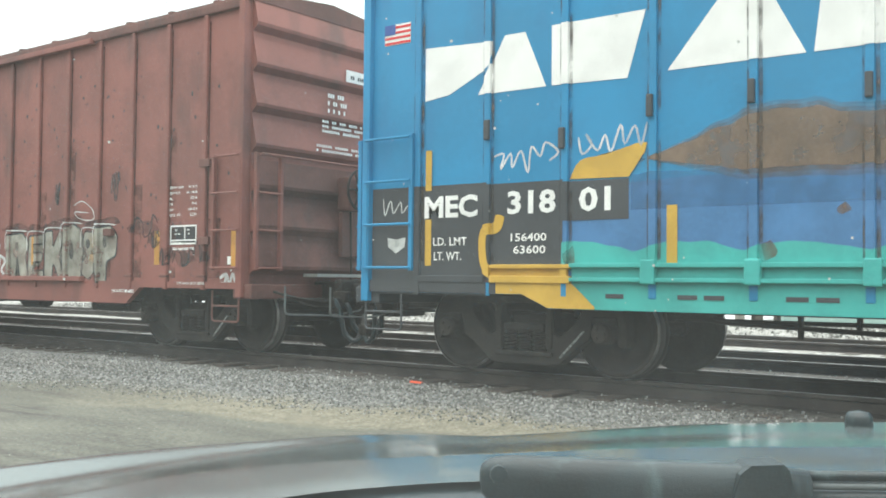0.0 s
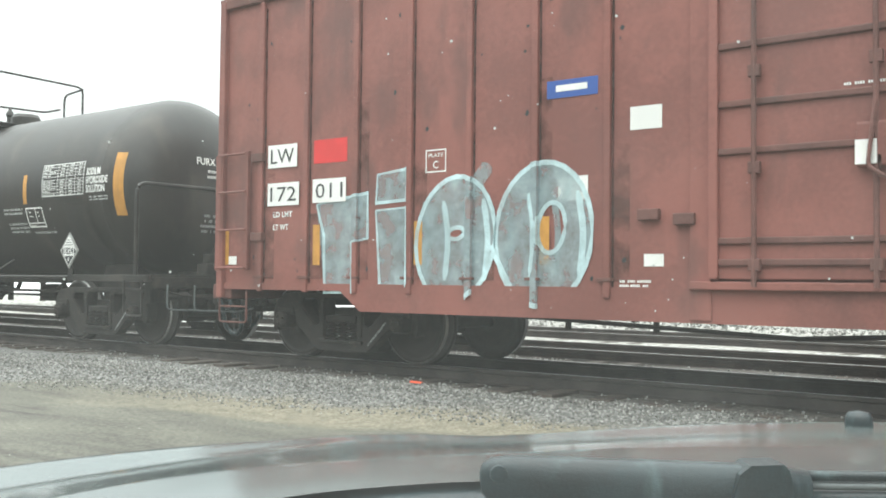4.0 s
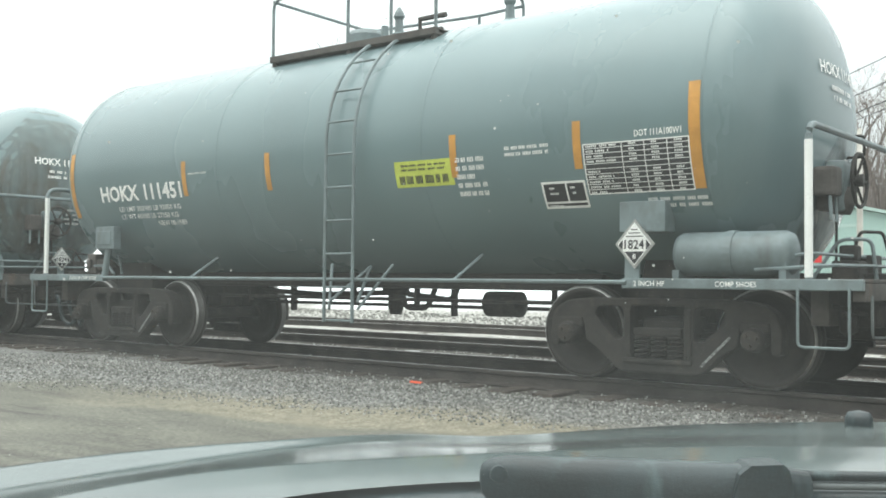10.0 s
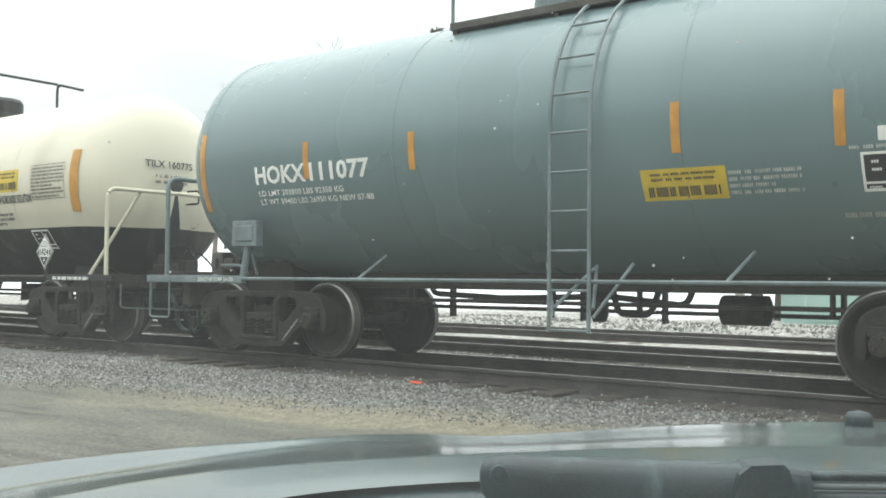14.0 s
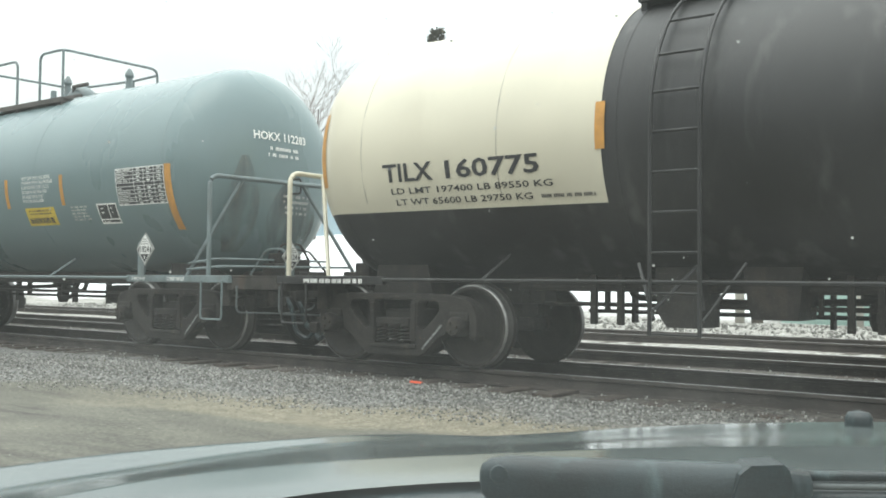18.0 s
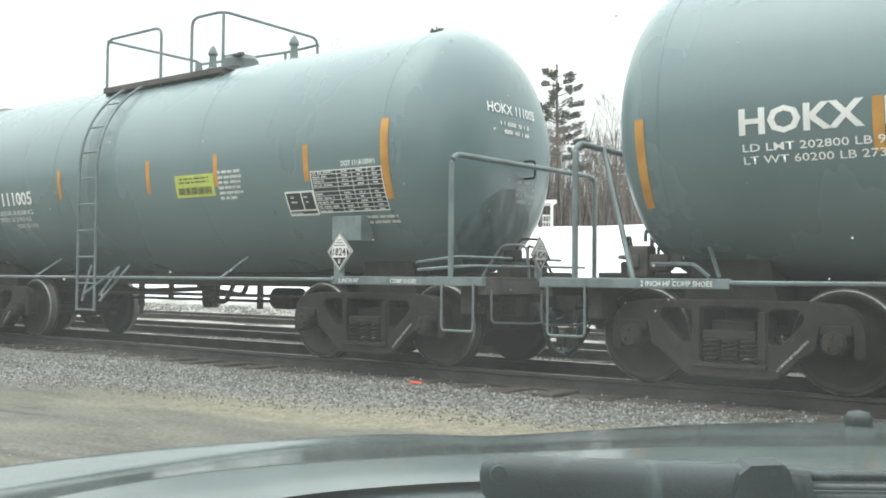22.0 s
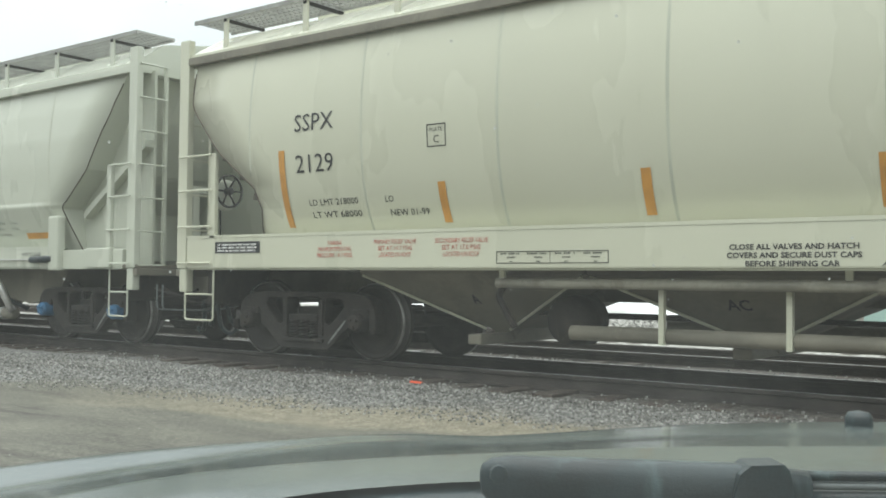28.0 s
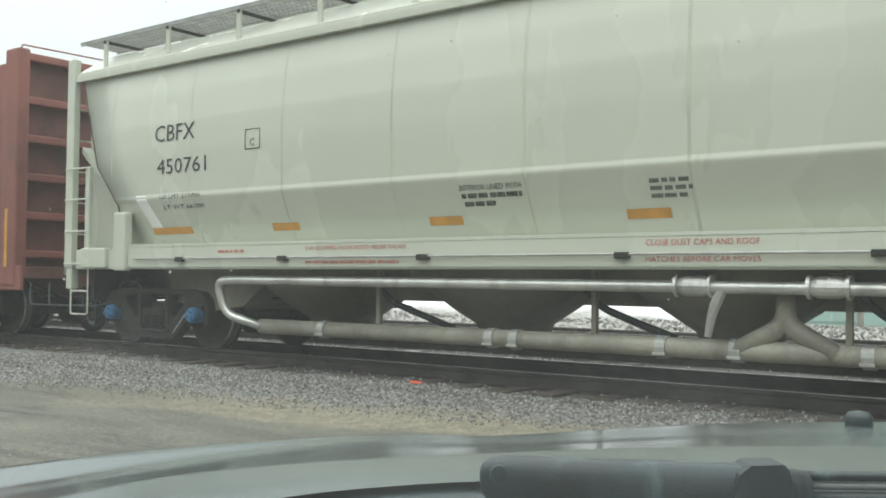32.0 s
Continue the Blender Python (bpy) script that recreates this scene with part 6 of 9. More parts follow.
def conifer(x, y, h, spread_r, label, sparse=0.0, seed=1, low=0.22):
    """A tapered trunk with whorls of limbs, each forked into side twigs hung with small sprays of needles."""
    rnd = random.Random(seed)
    z = ground_height(x, y) - 0.2
    t = group_empty("conifer", pose(x, y, z), label, "tree", "conifers beyond the yard")
    part("trunk", tube(bmesh.new(), [(0, 0, 0), (0.1, 0, h * 0.4), (0.0, 0.05, h * 0.75), (0, 0, h)], [h * 0.018, h * 0.014, h * 0.008, 0.02], 9), M_BARK, t, smooth=True)
    lim = bmesh.new()
    vs, fs = [], []

    def spray_at(c, d, s):
        u = (d + Vector((rnd.uniform(-0.8, 0.8), rnd.uniform(-0.8, 0.8), rnd.uniform(-0.5, 0.6)))).normalized() * s
        w = u.cross(Vector((rnd.uniform(-1, 1), rnd.uniform(-1, 1), rnd.uniform(-1, 1)))).normalized() * s * 0.26
        k = len(vs)
        vs.extend([c - u * 0.5, c + w, c + u, c - w])
        fs.append((k, k + 1, k + 2, k + 3))
    zz = h * (low + 0.16 * sparse)
    while zz < h * 0.985:
        f = 1 - zz / h
        reach = spread_r * f ** (0.8 - 0.35 * sparse) * rnd.uniform(0.75, 1.1) + 0.12
        whorl = rnd.uniform(0, 6.283)
        n = rnd.randint(5, 7)
        for k in range(n):
            if rnd.random() < 0.22 + 0.1 * sparse:
                continue
            a = whorl + 6.283 * k / n + rnd.uniform(-0.35, 0.35)
            L = reach * rnd.uniform(0.5, 1.15)
            up = rnd.uniform(-0.10, 0.22) if sparse < 0.3 else rnd.uniform(0.02, 0.42)
            p0 = Vector((0, 0, zz + rnd.uniform(-0.1, 0.1)))
            d = Vector((math.cos(a), math.sin(a), up)).normalized()
            tip = p0 + d * L + Vector((0, 0, 0.06 * L))
            tube(lim, [p0, p0 + d * L * 0.5, tip], [0.02 + 0.009 * L, 0.013 + 0.004 * L, 0.006], 4, False)
            for j in range(max(4, int(L * 7))):
                q = rnd.uniform(0.25 + 0.15 * sparse, 1.0)
                side = Vector((-d.y, d.x, rnd.uniform(-0.25, 0.35))) * rnd.choice((-1, 1))
                e = (d * 0.8 + side * rnd.uniform(0.3, 0.9)).normalized()
                m = (0.22 + 0.30 * L * (1.05 - q)) * rnd.uniform(0.7, 1.2)
                b = p0.lerp(tip, q)
                for i in range(int(7 + m * 15)):
                    spray_at(b + e * m * rnd.uniform(0.0, 1.0) + Vector((0, 0, rnd.uniform(-0.20, 0.12))), e, rnd.uniform(0.10, 0.24))
        zz += rnd.uniform(0.22, 0.40) * (1.0 + 0.7 * sparse)
    for i in range(60):
        spray_at(Vector((0, 0, h - rnd.uniform(0, 0.5))), Vector((0, 0, 1)), 0.14)
    part("limbs", lim, M_BARK, t)
    me = bpy.data.meshes.new("needles")
    me.from_pydata([tuple(v) for v in vs], [], fs)
    me.materials.append(M_NEEDLE)
    part("needles", me, None, t)
    return t


conifer(-36.9, 47.2, 12.6, 2.5, "dark green tall pointed spruce", 0.15, 11)
conifer(-31.1, 44.0, 9.9, 2.3, "dark green spruce with thin lower limbs before the house", 0.2, 12, 0.05)
conifer(-33.2, 55.1, 10.9, 3.3, "ragged dark white pine with layered limbs", 1.0, 13)


def bare_tree(x, y, h, label, seed, width=0.55, detail=5):
    """Trunk, forking limbs and fine twigs."""
    rnd = random.Random(seed)
    z = ground_height(x, y) - 0.2
    t = group_empty("bare_tree", pose(x, y, z), label, "tree", "bare trees beyond the yard")
    trunk, limbs, twigs = bmesh.new(), bmesh.new(), bmesh.new()

    def grow(p, d, L, r, lev):
        bmx = trunk if lev == 0 else limbs if lev < 3 else twigs
        k = 4 if lev < 2 else 3
        pts, rs = [p.copy()], [r]
        for i in range(k):
            d = (d + Vector((rnd.uniform(-1, 1), rnd.uniform(-1, 1), rnd.uniform(-0.3, 0.6))) * 0.13).normalized()
            p = p + d * L / k
            pts.append(p.copy())
            rs.append(max(0.006, r * (1 - 0.55 * (i + 1) / k)))
        tube(bmx, pts, rs, 7 if lev < 2 else 3, False)
        if lev >= detail:
            return
        for i in range(rnd.randint(3, 4) if lev < 4 else rnd.randint(2, 3)):
            q = rnd.uniform(0.35, 1.0) if lev else rnd.uniform(0.45, 1.0)
            j = min(k - 1, int(q * k))
            b = pts[j].lerp(pts[j + 1], q * k - j if q < 1 else 1)
            side = Vector((rnd.uniform(-1, 1), rnd.uniform(-1, 1), 0)).normalized()
            nd = (d * (1.0 if lev else 1.1) + side * width * rnd.uniform(0.7, 1.5) + Vector((0, 0, 0.15))).normalized()
            grow(b, nd, L * rnd.uniform(0.5, 0.74), max(0.006, rs[j] * 0.6), lev + 1)
    grow(Vector((0, 0, 0)), Vector((0, 0, 1)), h * 0.42, h * 0.016, 0)
    part("trunk", trunk, M_BARK, t)
    part("limbs", limbs, M_BARK, t)
    part("twigs", twigs, M_TWIG, t)
    return t


for k, (x, y, h, w) in enumerate(((-31.7, 58.8, 10.0, 0.38), (-30.9, 59.4, 11.0, 0.35), (-31.1, 61.8, 9.8, 0.4), (-32.6, 57.6, 8.0, 0.45), (-40.8, 44.2, 13.0, 0.55), (-43.0, 43.0, 13.0, 0.55), (-38.6, 52.5, 9.0, 0.6), (-16.7, 62.7, 11.6, 0.6), (-14.5, 59.3, 11.4, 0.6), (-19.2, 65.8, 9.0, 0.6), (-27.8, 59.2, 7.6, 0.45), (-26.7, 60.1, 8.6, 0.45), (-24.2, 62.0, 8.0, 0.5), (-46.0, 38.0, 11.0, 0.6), (-11.5, 58.0, 10.0, 0.6), (-30.6, 45.6, 7.5, 0.6), (-32.2, 44.6, 6.0, 0.7), (-29.0, 46.5, 7.0, 0.6))):
    bare_tree(x, y, h, "leafless grey-brown tree with fine twigs", 20 + k, w)


def thicket():
    """Brush and young stems along the field's edge."""
    rnd = random.Random(77)
    bm = bmesh.new()
    for i in range(4200):
        f = rnd.random()
        x, y = -42 + 32 * f + rnd.uniform(-1, 1), 53.5 + 9 * f + rnd.uniform(-3, 5)
        h = rnd.uniform(1.0, 4.2) * (1 if rnd.random() < 0.65 else 1.9)
        z = ground_height(x, y) - 0.1
        d = Vector((rnd.uniform(-0.25, 0.25), rnd.uniform(-0.25, 0.25), 1))
        tube(bm, [Vector((x, y, z)), Vector((x, y, z)) + d * h * 0.6, Vector((x, y, z)) + d * h + Vector((rnd.uniform(-0.3, 0.3), 0, 0))], [0.035, 0.022, 0.006], 3, False)
        for j in range(3):
            b = Vector((x, y, z)) + d * h * rnd.uniform(0.3, 0.9)
            tube(bm, [b, b + Vector((rnd.uniform(-0.7, 0.7), rnd.uniform(-0.5, 0.5), rnd.uniform(0.2, 0.8)))], [0.014, 0.005], 3, False)
    return tagged(part("thicket", bm, M_TWIG), "tangled leafless brush along the edge of the field", "brush", kind="stuff")


thicket()


def house():
    """A red-brown house with its gable to the tracks, snow on the roof edge and a white porch."""
    x, y = -33.6, 47.3
    s = group_empty("house", pose(x, y, ground_height(x, y) - 0.1, 0, 0, 37.5), "red-brown clapboard house with snowy roof edge and white porch", "house")
    part("wall", prism(bmesh.new(), [(-3.1, -0.4), (2.9, -0.4), (2.9, 3.6), (0, 5.9), (-3.1, 3.6)], 0, 7), M_HOUSE, s)
    for e in (-1, 1):
        roof = part("roof", prism(bmesh.new(), [(0, 5.95), (e * 3.3, 3.38), (e * 3.3, 3.56), (0, 6.12)], -0.35, 7.3), M_SHINGLE, s)
        part("roof_snow", prism(bmesh.new(), [(0, 6.14), (e * 3.36, 3.58), (e * 3.36, 3.76), (0, 6.34)], -0.40, 7.35), M_SNOW, roof, "melting snow on the roof")
    for k in range(22):
        z = -0.2 + k * 0.17
        part("clapboard", boxes((-3.1, 2.9, -0.022, 0.0, z, z + 0.155)), M_HOUSE, s)
    for x0, z0, w, h in ((1.32, 2.2, 0.82, 1.15), (2.35, 2.2, 0.5, 1.15), (-1.6, 2.2, 0.82, 1.15)):
        win = part("window", boxes((x0, x0 + w, -0.04, -0.024, z0, z0 + h)), M_PLASTIC, s)
        part("window_frame", boxes((x0 - 0.12, x0, -0.07, -0.024, z0 - 0.12, z0 + h + 0.12), (x0 + w, x0 + w + 0.12, -0.07, -0.024, z0 - 0.12, z0 + h + 0.12), (x0, x0 + w, -0.07, -0.024, z0 - 0.12, z0), (x0, x0 + w, -0.07, -0.024, z0 + h, z0 + h + 0.12), (x0, x0 + w, -0.06, -0.04, z0 + h * 0.5 - 0.03, z0 + h * 0.5 + 0.03)), M_WHITE, win)
    part("porch_deck", boxes((1.2, 4.1, -1.9, -0.03, 0.12, 0.26)), M_WHITE, s)
    part("porch_roof", boxes((1.2, 4.2, -2.0, -0.03, 1.58, 1.78)), M_WHITE, s)
    for q in (1.3, 2.6, 3.95):
        part("porch_post", boxes((q - 0.08, q + 0.08, -1.9, -1.74, -0.4, 1.58)), M_WHITE, s)
    part("porch_rail", boxes((1.3, 3.95, -1.85, -1.79, 0.86, 0.94), (1.3, 3.95, -1.85, -1.79, 0.50, 0.56)), M_WHITE, s)
    for k in range(16):
        q = 1.45 + k * 0.155
        part("baluster", boxes((q - 0.02, q + 0.02, -1.84, -1.80, 0.26, 0.86)), M_WHITE, s)


house()


def snow_banks():
    """Ploughed snow heaps behind the far track."""
    for k, (x, y, L, d, h, rz) in enumerate(((-13.5, 32.5, 7.0, 1.8, 0.9, 8), (-22.0, 33.0, 7.0, 2.0, 0.8, 3), (-32.0, 32.5, 8.0, 2.2, 0.8, 0), (-44.0, 32.0, 9.0, 2.2, 0.9, -3))):
        bm = bmesh.new()
        n, m = 30, 10
        rows = []
        for i in range(n + 1):
            a = -1 + 2 * i / n
            row = []
            for j in range(m + 1):
                b = math.pi * j / m
                e = max(0.0, 1 - abs(a) ** 2.6)
                q = 1 + 0.22 * noise.noise(Vector((a * 3 + k, math.cos(b) * 1.5, k * 2.0)))
                row.append(bm.verts.new((a * L, -math.cos(b) * d * (0.35 + 0.65 * e) * q, math.sin(b) * h * e ** 0.7 * q)))
            rows.append(row)
        for u, v in zip(rows, rows[1:]):
            for j in range(m):
                bm.faces.new((u[j], u[j + 1], v[j + 1], v[j]))
        bmesh.ops.recalc_face_normals(bm, faces=bm.faces)
        tagged(part("snow_bank", bm, M_SNOW, None, "", pose(x, y, ground_height(x, y) - 0.1, 0, 0, rz), True), "dirty ploughed snow bank behind the tracks", "snow bank", "snow banks")


snow_banks()


def ridge():
    bm = bmesh.new()
    rows = []
    for i in range(60):
        a = radians(-20 + 110 * i / 59)
        R = 900
        h = 70 + 26 * noise.noise(Vector((i * 0.13, 0, 4))) + 45 * max(0.0, math.sin((i - 26) * 0.085))
        rows.append([bm.verts.new((-R * math.sin(a), R * math.cos(a), -5)), bm.verts.new((-R * 1.06 * math.sin(a), R * 1.06 * math.cos(a), h * 0.75)), bm.verts.new((-R * 1.15 * math.sin(a), R * 1.15 * math.cos(a), h))])
    for u, v in zip(rows, rows[1:]):
        for j in range(2):
            bm.faces.new((u[j], u[j + 1], v[j + 1], v[j]))
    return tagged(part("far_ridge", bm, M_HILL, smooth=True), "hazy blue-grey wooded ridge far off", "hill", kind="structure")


ridge()


def unseen_woods():
    """A dark leafless wood edge, unseen, added behind the parked car to block low sky; the tanks mirror it."""
    rnd = random.Random(41)
    bm = bmesh.new()
    for row in range(3):
        prev = None
        for i in range(121):
            x = -120 + 2.0 * i
            y = -34 - 5 * row + 3 * noise.noise(Vector((x * 0.05, row, 2)))
            h = 11.5 + 1.2 * row + 2.6 * noise.noise(Vector((x * 0.11, row * 3.0, 5))) + rnd.uniform(-0.9, 0.9)
            cur = [bm.verts.new((x, y, -0.6)), bm.verts.new((x, y - 1.0, h * 0.6)), bm.verts.new((x, y - 2.2, h))]
            if prev:
                for j in range(2):
                    bm.faces.new((prev[j], cur[j], cur[j + 1], prev[j + 1]))
            prev = cur
    return tagged(part("woods", bm, M_WOODS), "dark leafless wood, unseen, added to cut low sky light", "woods", kind="stuff")


unseen_woods()
tagged(part("litter_scrap", boxes((-0.06, 0.06, -0.015, 0.015, 0, 0.02), (-0.01, 0.07, -0.01, 0.03, 0.01, 0.018), bevel=0.004), M_LITTER, None, "", pose(-6.55, 8.08, ground_height(-6.55, 8.08) + 0.03, 4, 3, 12)), "orange-red plastic scrap lying on the gravel", "litter")

# ---- the car that the view is taken from ----
def own_car():
    """Hood, cowl, washer nozzle, wiper and windscreen of the parked car."""
    c = group_empty("parked_car", pose(0, 0, 0), "parked grey-green car seen through its windscreen", "car")
    # stations round the hood, set on the camera's rays: outer edge, the hollow inside it, the crease, and the foot of
    # the crease
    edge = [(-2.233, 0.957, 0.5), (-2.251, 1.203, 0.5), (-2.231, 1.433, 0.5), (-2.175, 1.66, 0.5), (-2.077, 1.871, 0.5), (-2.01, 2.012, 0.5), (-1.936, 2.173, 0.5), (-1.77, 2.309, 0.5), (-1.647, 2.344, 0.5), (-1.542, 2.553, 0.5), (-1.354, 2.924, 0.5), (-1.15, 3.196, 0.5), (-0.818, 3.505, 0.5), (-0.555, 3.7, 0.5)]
    # hollow and foot are tilted so that the hood mirrors pale bands of sky
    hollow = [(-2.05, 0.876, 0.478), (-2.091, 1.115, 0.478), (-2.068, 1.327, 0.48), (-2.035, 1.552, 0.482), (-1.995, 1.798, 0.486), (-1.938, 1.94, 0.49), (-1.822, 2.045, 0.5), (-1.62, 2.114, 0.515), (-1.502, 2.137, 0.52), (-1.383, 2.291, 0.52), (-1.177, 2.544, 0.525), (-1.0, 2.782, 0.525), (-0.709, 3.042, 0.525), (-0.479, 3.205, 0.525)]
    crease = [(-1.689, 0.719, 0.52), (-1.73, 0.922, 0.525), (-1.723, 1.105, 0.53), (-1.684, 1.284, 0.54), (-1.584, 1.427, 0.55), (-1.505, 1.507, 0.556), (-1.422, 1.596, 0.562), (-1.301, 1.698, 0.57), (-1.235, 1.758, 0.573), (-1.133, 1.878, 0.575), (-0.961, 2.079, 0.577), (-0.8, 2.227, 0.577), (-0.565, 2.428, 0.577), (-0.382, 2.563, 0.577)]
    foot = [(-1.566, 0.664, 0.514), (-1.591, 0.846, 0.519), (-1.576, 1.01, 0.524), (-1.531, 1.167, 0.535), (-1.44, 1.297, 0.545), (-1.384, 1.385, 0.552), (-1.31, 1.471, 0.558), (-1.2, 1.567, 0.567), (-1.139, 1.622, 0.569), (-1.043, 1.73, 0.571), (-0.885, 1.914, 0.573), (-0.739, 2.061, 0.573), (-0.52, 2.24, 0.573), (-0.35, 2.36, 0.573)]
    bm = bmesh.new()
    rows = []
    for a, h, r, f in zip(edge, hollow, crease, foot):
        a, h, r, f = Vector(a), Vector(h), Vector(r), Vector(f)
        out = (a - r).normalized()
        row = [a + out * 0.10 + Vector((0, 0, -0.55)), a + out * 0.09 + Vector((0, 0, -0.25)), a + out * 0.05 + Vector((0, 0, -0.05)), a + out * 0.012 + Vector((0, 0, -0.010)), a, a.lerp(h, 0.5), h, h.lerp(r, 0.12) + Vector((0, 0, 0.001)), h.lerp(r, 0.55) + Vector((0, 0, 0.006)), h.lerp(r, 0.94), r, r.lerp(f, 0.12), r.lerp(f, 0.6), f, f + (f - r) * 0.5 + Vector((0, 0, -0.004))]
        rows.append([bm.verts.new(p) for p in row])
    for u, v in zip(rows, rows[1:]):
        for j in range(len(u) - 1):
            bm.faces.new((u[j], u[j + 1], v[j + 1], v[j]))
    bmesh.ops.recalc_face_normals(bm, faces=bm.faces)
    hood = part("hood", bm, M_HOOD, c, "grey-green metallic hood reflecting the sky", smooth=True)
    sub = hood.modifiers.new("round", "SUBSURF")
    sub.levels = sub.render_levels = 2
    # dark cowl between the hood and the windscreen
    bm = bmesh.new()
    rows = []
    for r, f in zip(crease, foot):
        f = Vector(f)
        q = Vector((f.x, f.y, 0)).normalized()
        rows.append([bm.verts.new(p) for p in (f + Vector((0, 0, -0.012)), f - q * 0.10 + Vector((0, 0, -0.022)), f - q * 0.35 + Vector((0, 0, -0.015)), f - q * 0.75 + Vector((0, 0, 0.03)), f - q * 1.0 + Vector((0, 0, 0.04)))])
    for u, v in zip(rows, rows[1:]):
        for j in range(4):
            bm.faces.new((u[j], u[j + 1], v[j + 1], v[j]))
    part("cowl", bm, M_PLASTIC, c, "black plastic cowl below the windscreen", smooth=True)
    part("washer_nozzle", lathe(bmesh.new(), [(0.49, 0.036), (0.505, 0.041), (0.528, 0.040), (0.543, 0.032), (0.549, 0.006)], "z", 20, Matrix.Translation((-0.852, 3.20, 0.010))), M_PLASTIC, c, smooth=True)
    ahead, side = Vector((-0.61, 0.79, 0)), Vector((0.79, 0.61, 0))
    sec = []
    for p, w in (((-0.699, 0.987, 0.708), 0.004), ((-0.697, 0.989, 0.708), 0.013), ((-0.688, 0.995, 0.708), 0.021), ((-0.671, 1.009, 0.707), 0.0255), ((-0.620, 1.048, 0.702), 0.029), ((-0.539, 1.110, 0.698), 0.031), ((-0.456, 1.174, 0.696), 0.030), ((-0.387, 1.227, 0.691), 0.027)):
        sec.append([Vector(p) + ahead * (0.8 * w * math.cos(t)) + Vector((0, 0, w * (min(0.92, 1.12 * math.sin(t)) if math.sin(t) > 0 else 1.7 * math.sin(t)))) for t in np.linspace(0, 2 * math.pi, 17)[:-1]])
    arm = part("wiper_arm", loft(bmesh.new(), sec), M_PLASTIC, c, "black wiper arm", smooth=True)
    part("pivot_screw", lathe(bmesh.new(), [(0.0, 0.011), (0.004, 0.010), (0.005, 0.004)], "y", 14, pose(-0.672, 0.988, 0.712, 0, 0, 37.5 + 180)), M_PLASTIC, arm)
    block = [(-0.447, 1.143, 0.670), (-0.445, 1.145, 0.695), (-0.439, 1.148, 0.716), (-0.428, 1.156, 0.727), (-0.398, 1.180, 0.7285), (-0.393, 1.184, 0.722), (-0.389, 1.188, 0.700), (-0.389, 1.188, 0.670)]
    part("wiper_pivot", loft(bmesh.new(), [[Vector(p) + ahead * k for p in block] for k in (0.0, 0.05)]), M_PLASTIC, c)
    for name, z, r in (("wiper_link", 0.7105, 0.0062), ("wiper_rod", 0.6985, 0.0048), ("wiper_blade", 0.684, 0.0085)):
        part(name, tube(bmesh.new(), [(-0.400, 1.217, z), (-0.20, 1.371, z - 0.001)], r, 12), M_STEELROD if name == "wiper_rod" else M_PLASTIC, c, smooth=True)
    # dusty windscreen: mostly clear, a thin film of dust scatters the sky's light
    g = bpy.data.materials.new("dusty_windscreen")
    g.use_nodes = True
    n, l = g.node_tree.nodes, g.node_tree.links
    n.remove(n["Principled BSDF"])
    clear, dust, mix = n.new("ShaderNodeBsdfTransparent"), n.new("ShaderNodeBsdfTranslucent"), n.new("ShaderNodeMixShader")
    dust.inputs["Color"].default_value = (0.84, 0.86, 0.83, 1)
    film, co, ramp = n.new("ShaderNodeTexNoise"), n.new("ShaderNodeTexCoord"), n.new("ShaderNodeMapRange")
    film.inputs["Scale"].default_value, film.inputs["Detail"].default_value = 3.0, 6
    ramp.inputs["From Min"].default_value, ramp.inputs["From Max"].default_value = 0.34, 0.66
    ramp.inputs["To Min"].default_value, ramp.inputs["To Max"].default_value = 0.013, 0.047
    l.new(co.outputs["Object"], film.inputs["Vector"])
    l.new(film.outputs["Fac"], ramp.inputs["Value"])
    l.new(ramp.outputs["Result"], mix.inputs["Fac"])
    l.new(clear.outputs[0], mix.inputs[1])
    l.new(dust.outputs[0], mix.inputs[2])
    l.new(mix.outputs[0], n["Material Output"].inputs["Surface"])
    base = Matrix.Translation((0, 0, 0.94)) @ pose(0, 0, 0, 0, 0, 37.5)
    bm = bmesh.new()
    rows = []
    for i in range(13):
        u = -0.75 + 1.5 * i / 12
        rows.append([bm.verts.new(base @ Vector((u, 0.95 - 0.62 * (j / 6) - 0.16 * u * u, -0.42 + 0.95 * (j / 6)))) for j in range(7)])
    for u, v in zip(rows, rows[1:]):
        for j in range(6):
            bm.faces.new((u[j], u[j + 1], v[j + 1], v[j]))
    glass = part("windscreen", bm, g, c, "dusty slanted windscreen glass", smooth=True)
    glass.visible_shadow = False
    rnd = random.Random(9)
    for k in range(70):
        u, v = rnd.uniform(-0.35, 0.35), rnd.uniform(-0.02, 0.20)
        y = 0.95 - 0.62 * ((v + 0.42) / 0.95) - 0.16 * u * u
        s = rnd.choice((0.0003, 0.0004, 0.0005, 0.0006, 0.0009))
        part("dirt_speck", lathe(bmesh.new(), [(0.0, s), (0.0004, s * 0.6), (0.0005, 0.0001)], "y", 8), M_DULLWHITE, c, "", base @ pose(u, y + 0.002, v))
    # wheels and lower body that carry it
    for x, y in ((-1.95, 1.6), (-0.9, 3.0)):
        part("front_wheel", lathe(bmesh.new(), [(-0.1, 0.05), (-0.1, 0.30), (-0.07, 0.33), (0.07, 0.33), (0.1, 0.30), (0.1, 0.05)], "x", 28, pose(x + 0.25, y - 0.25, -0.03, 0, 0, 37)), M_PLASTIC, c, smooth=True)
    return c


own_car()

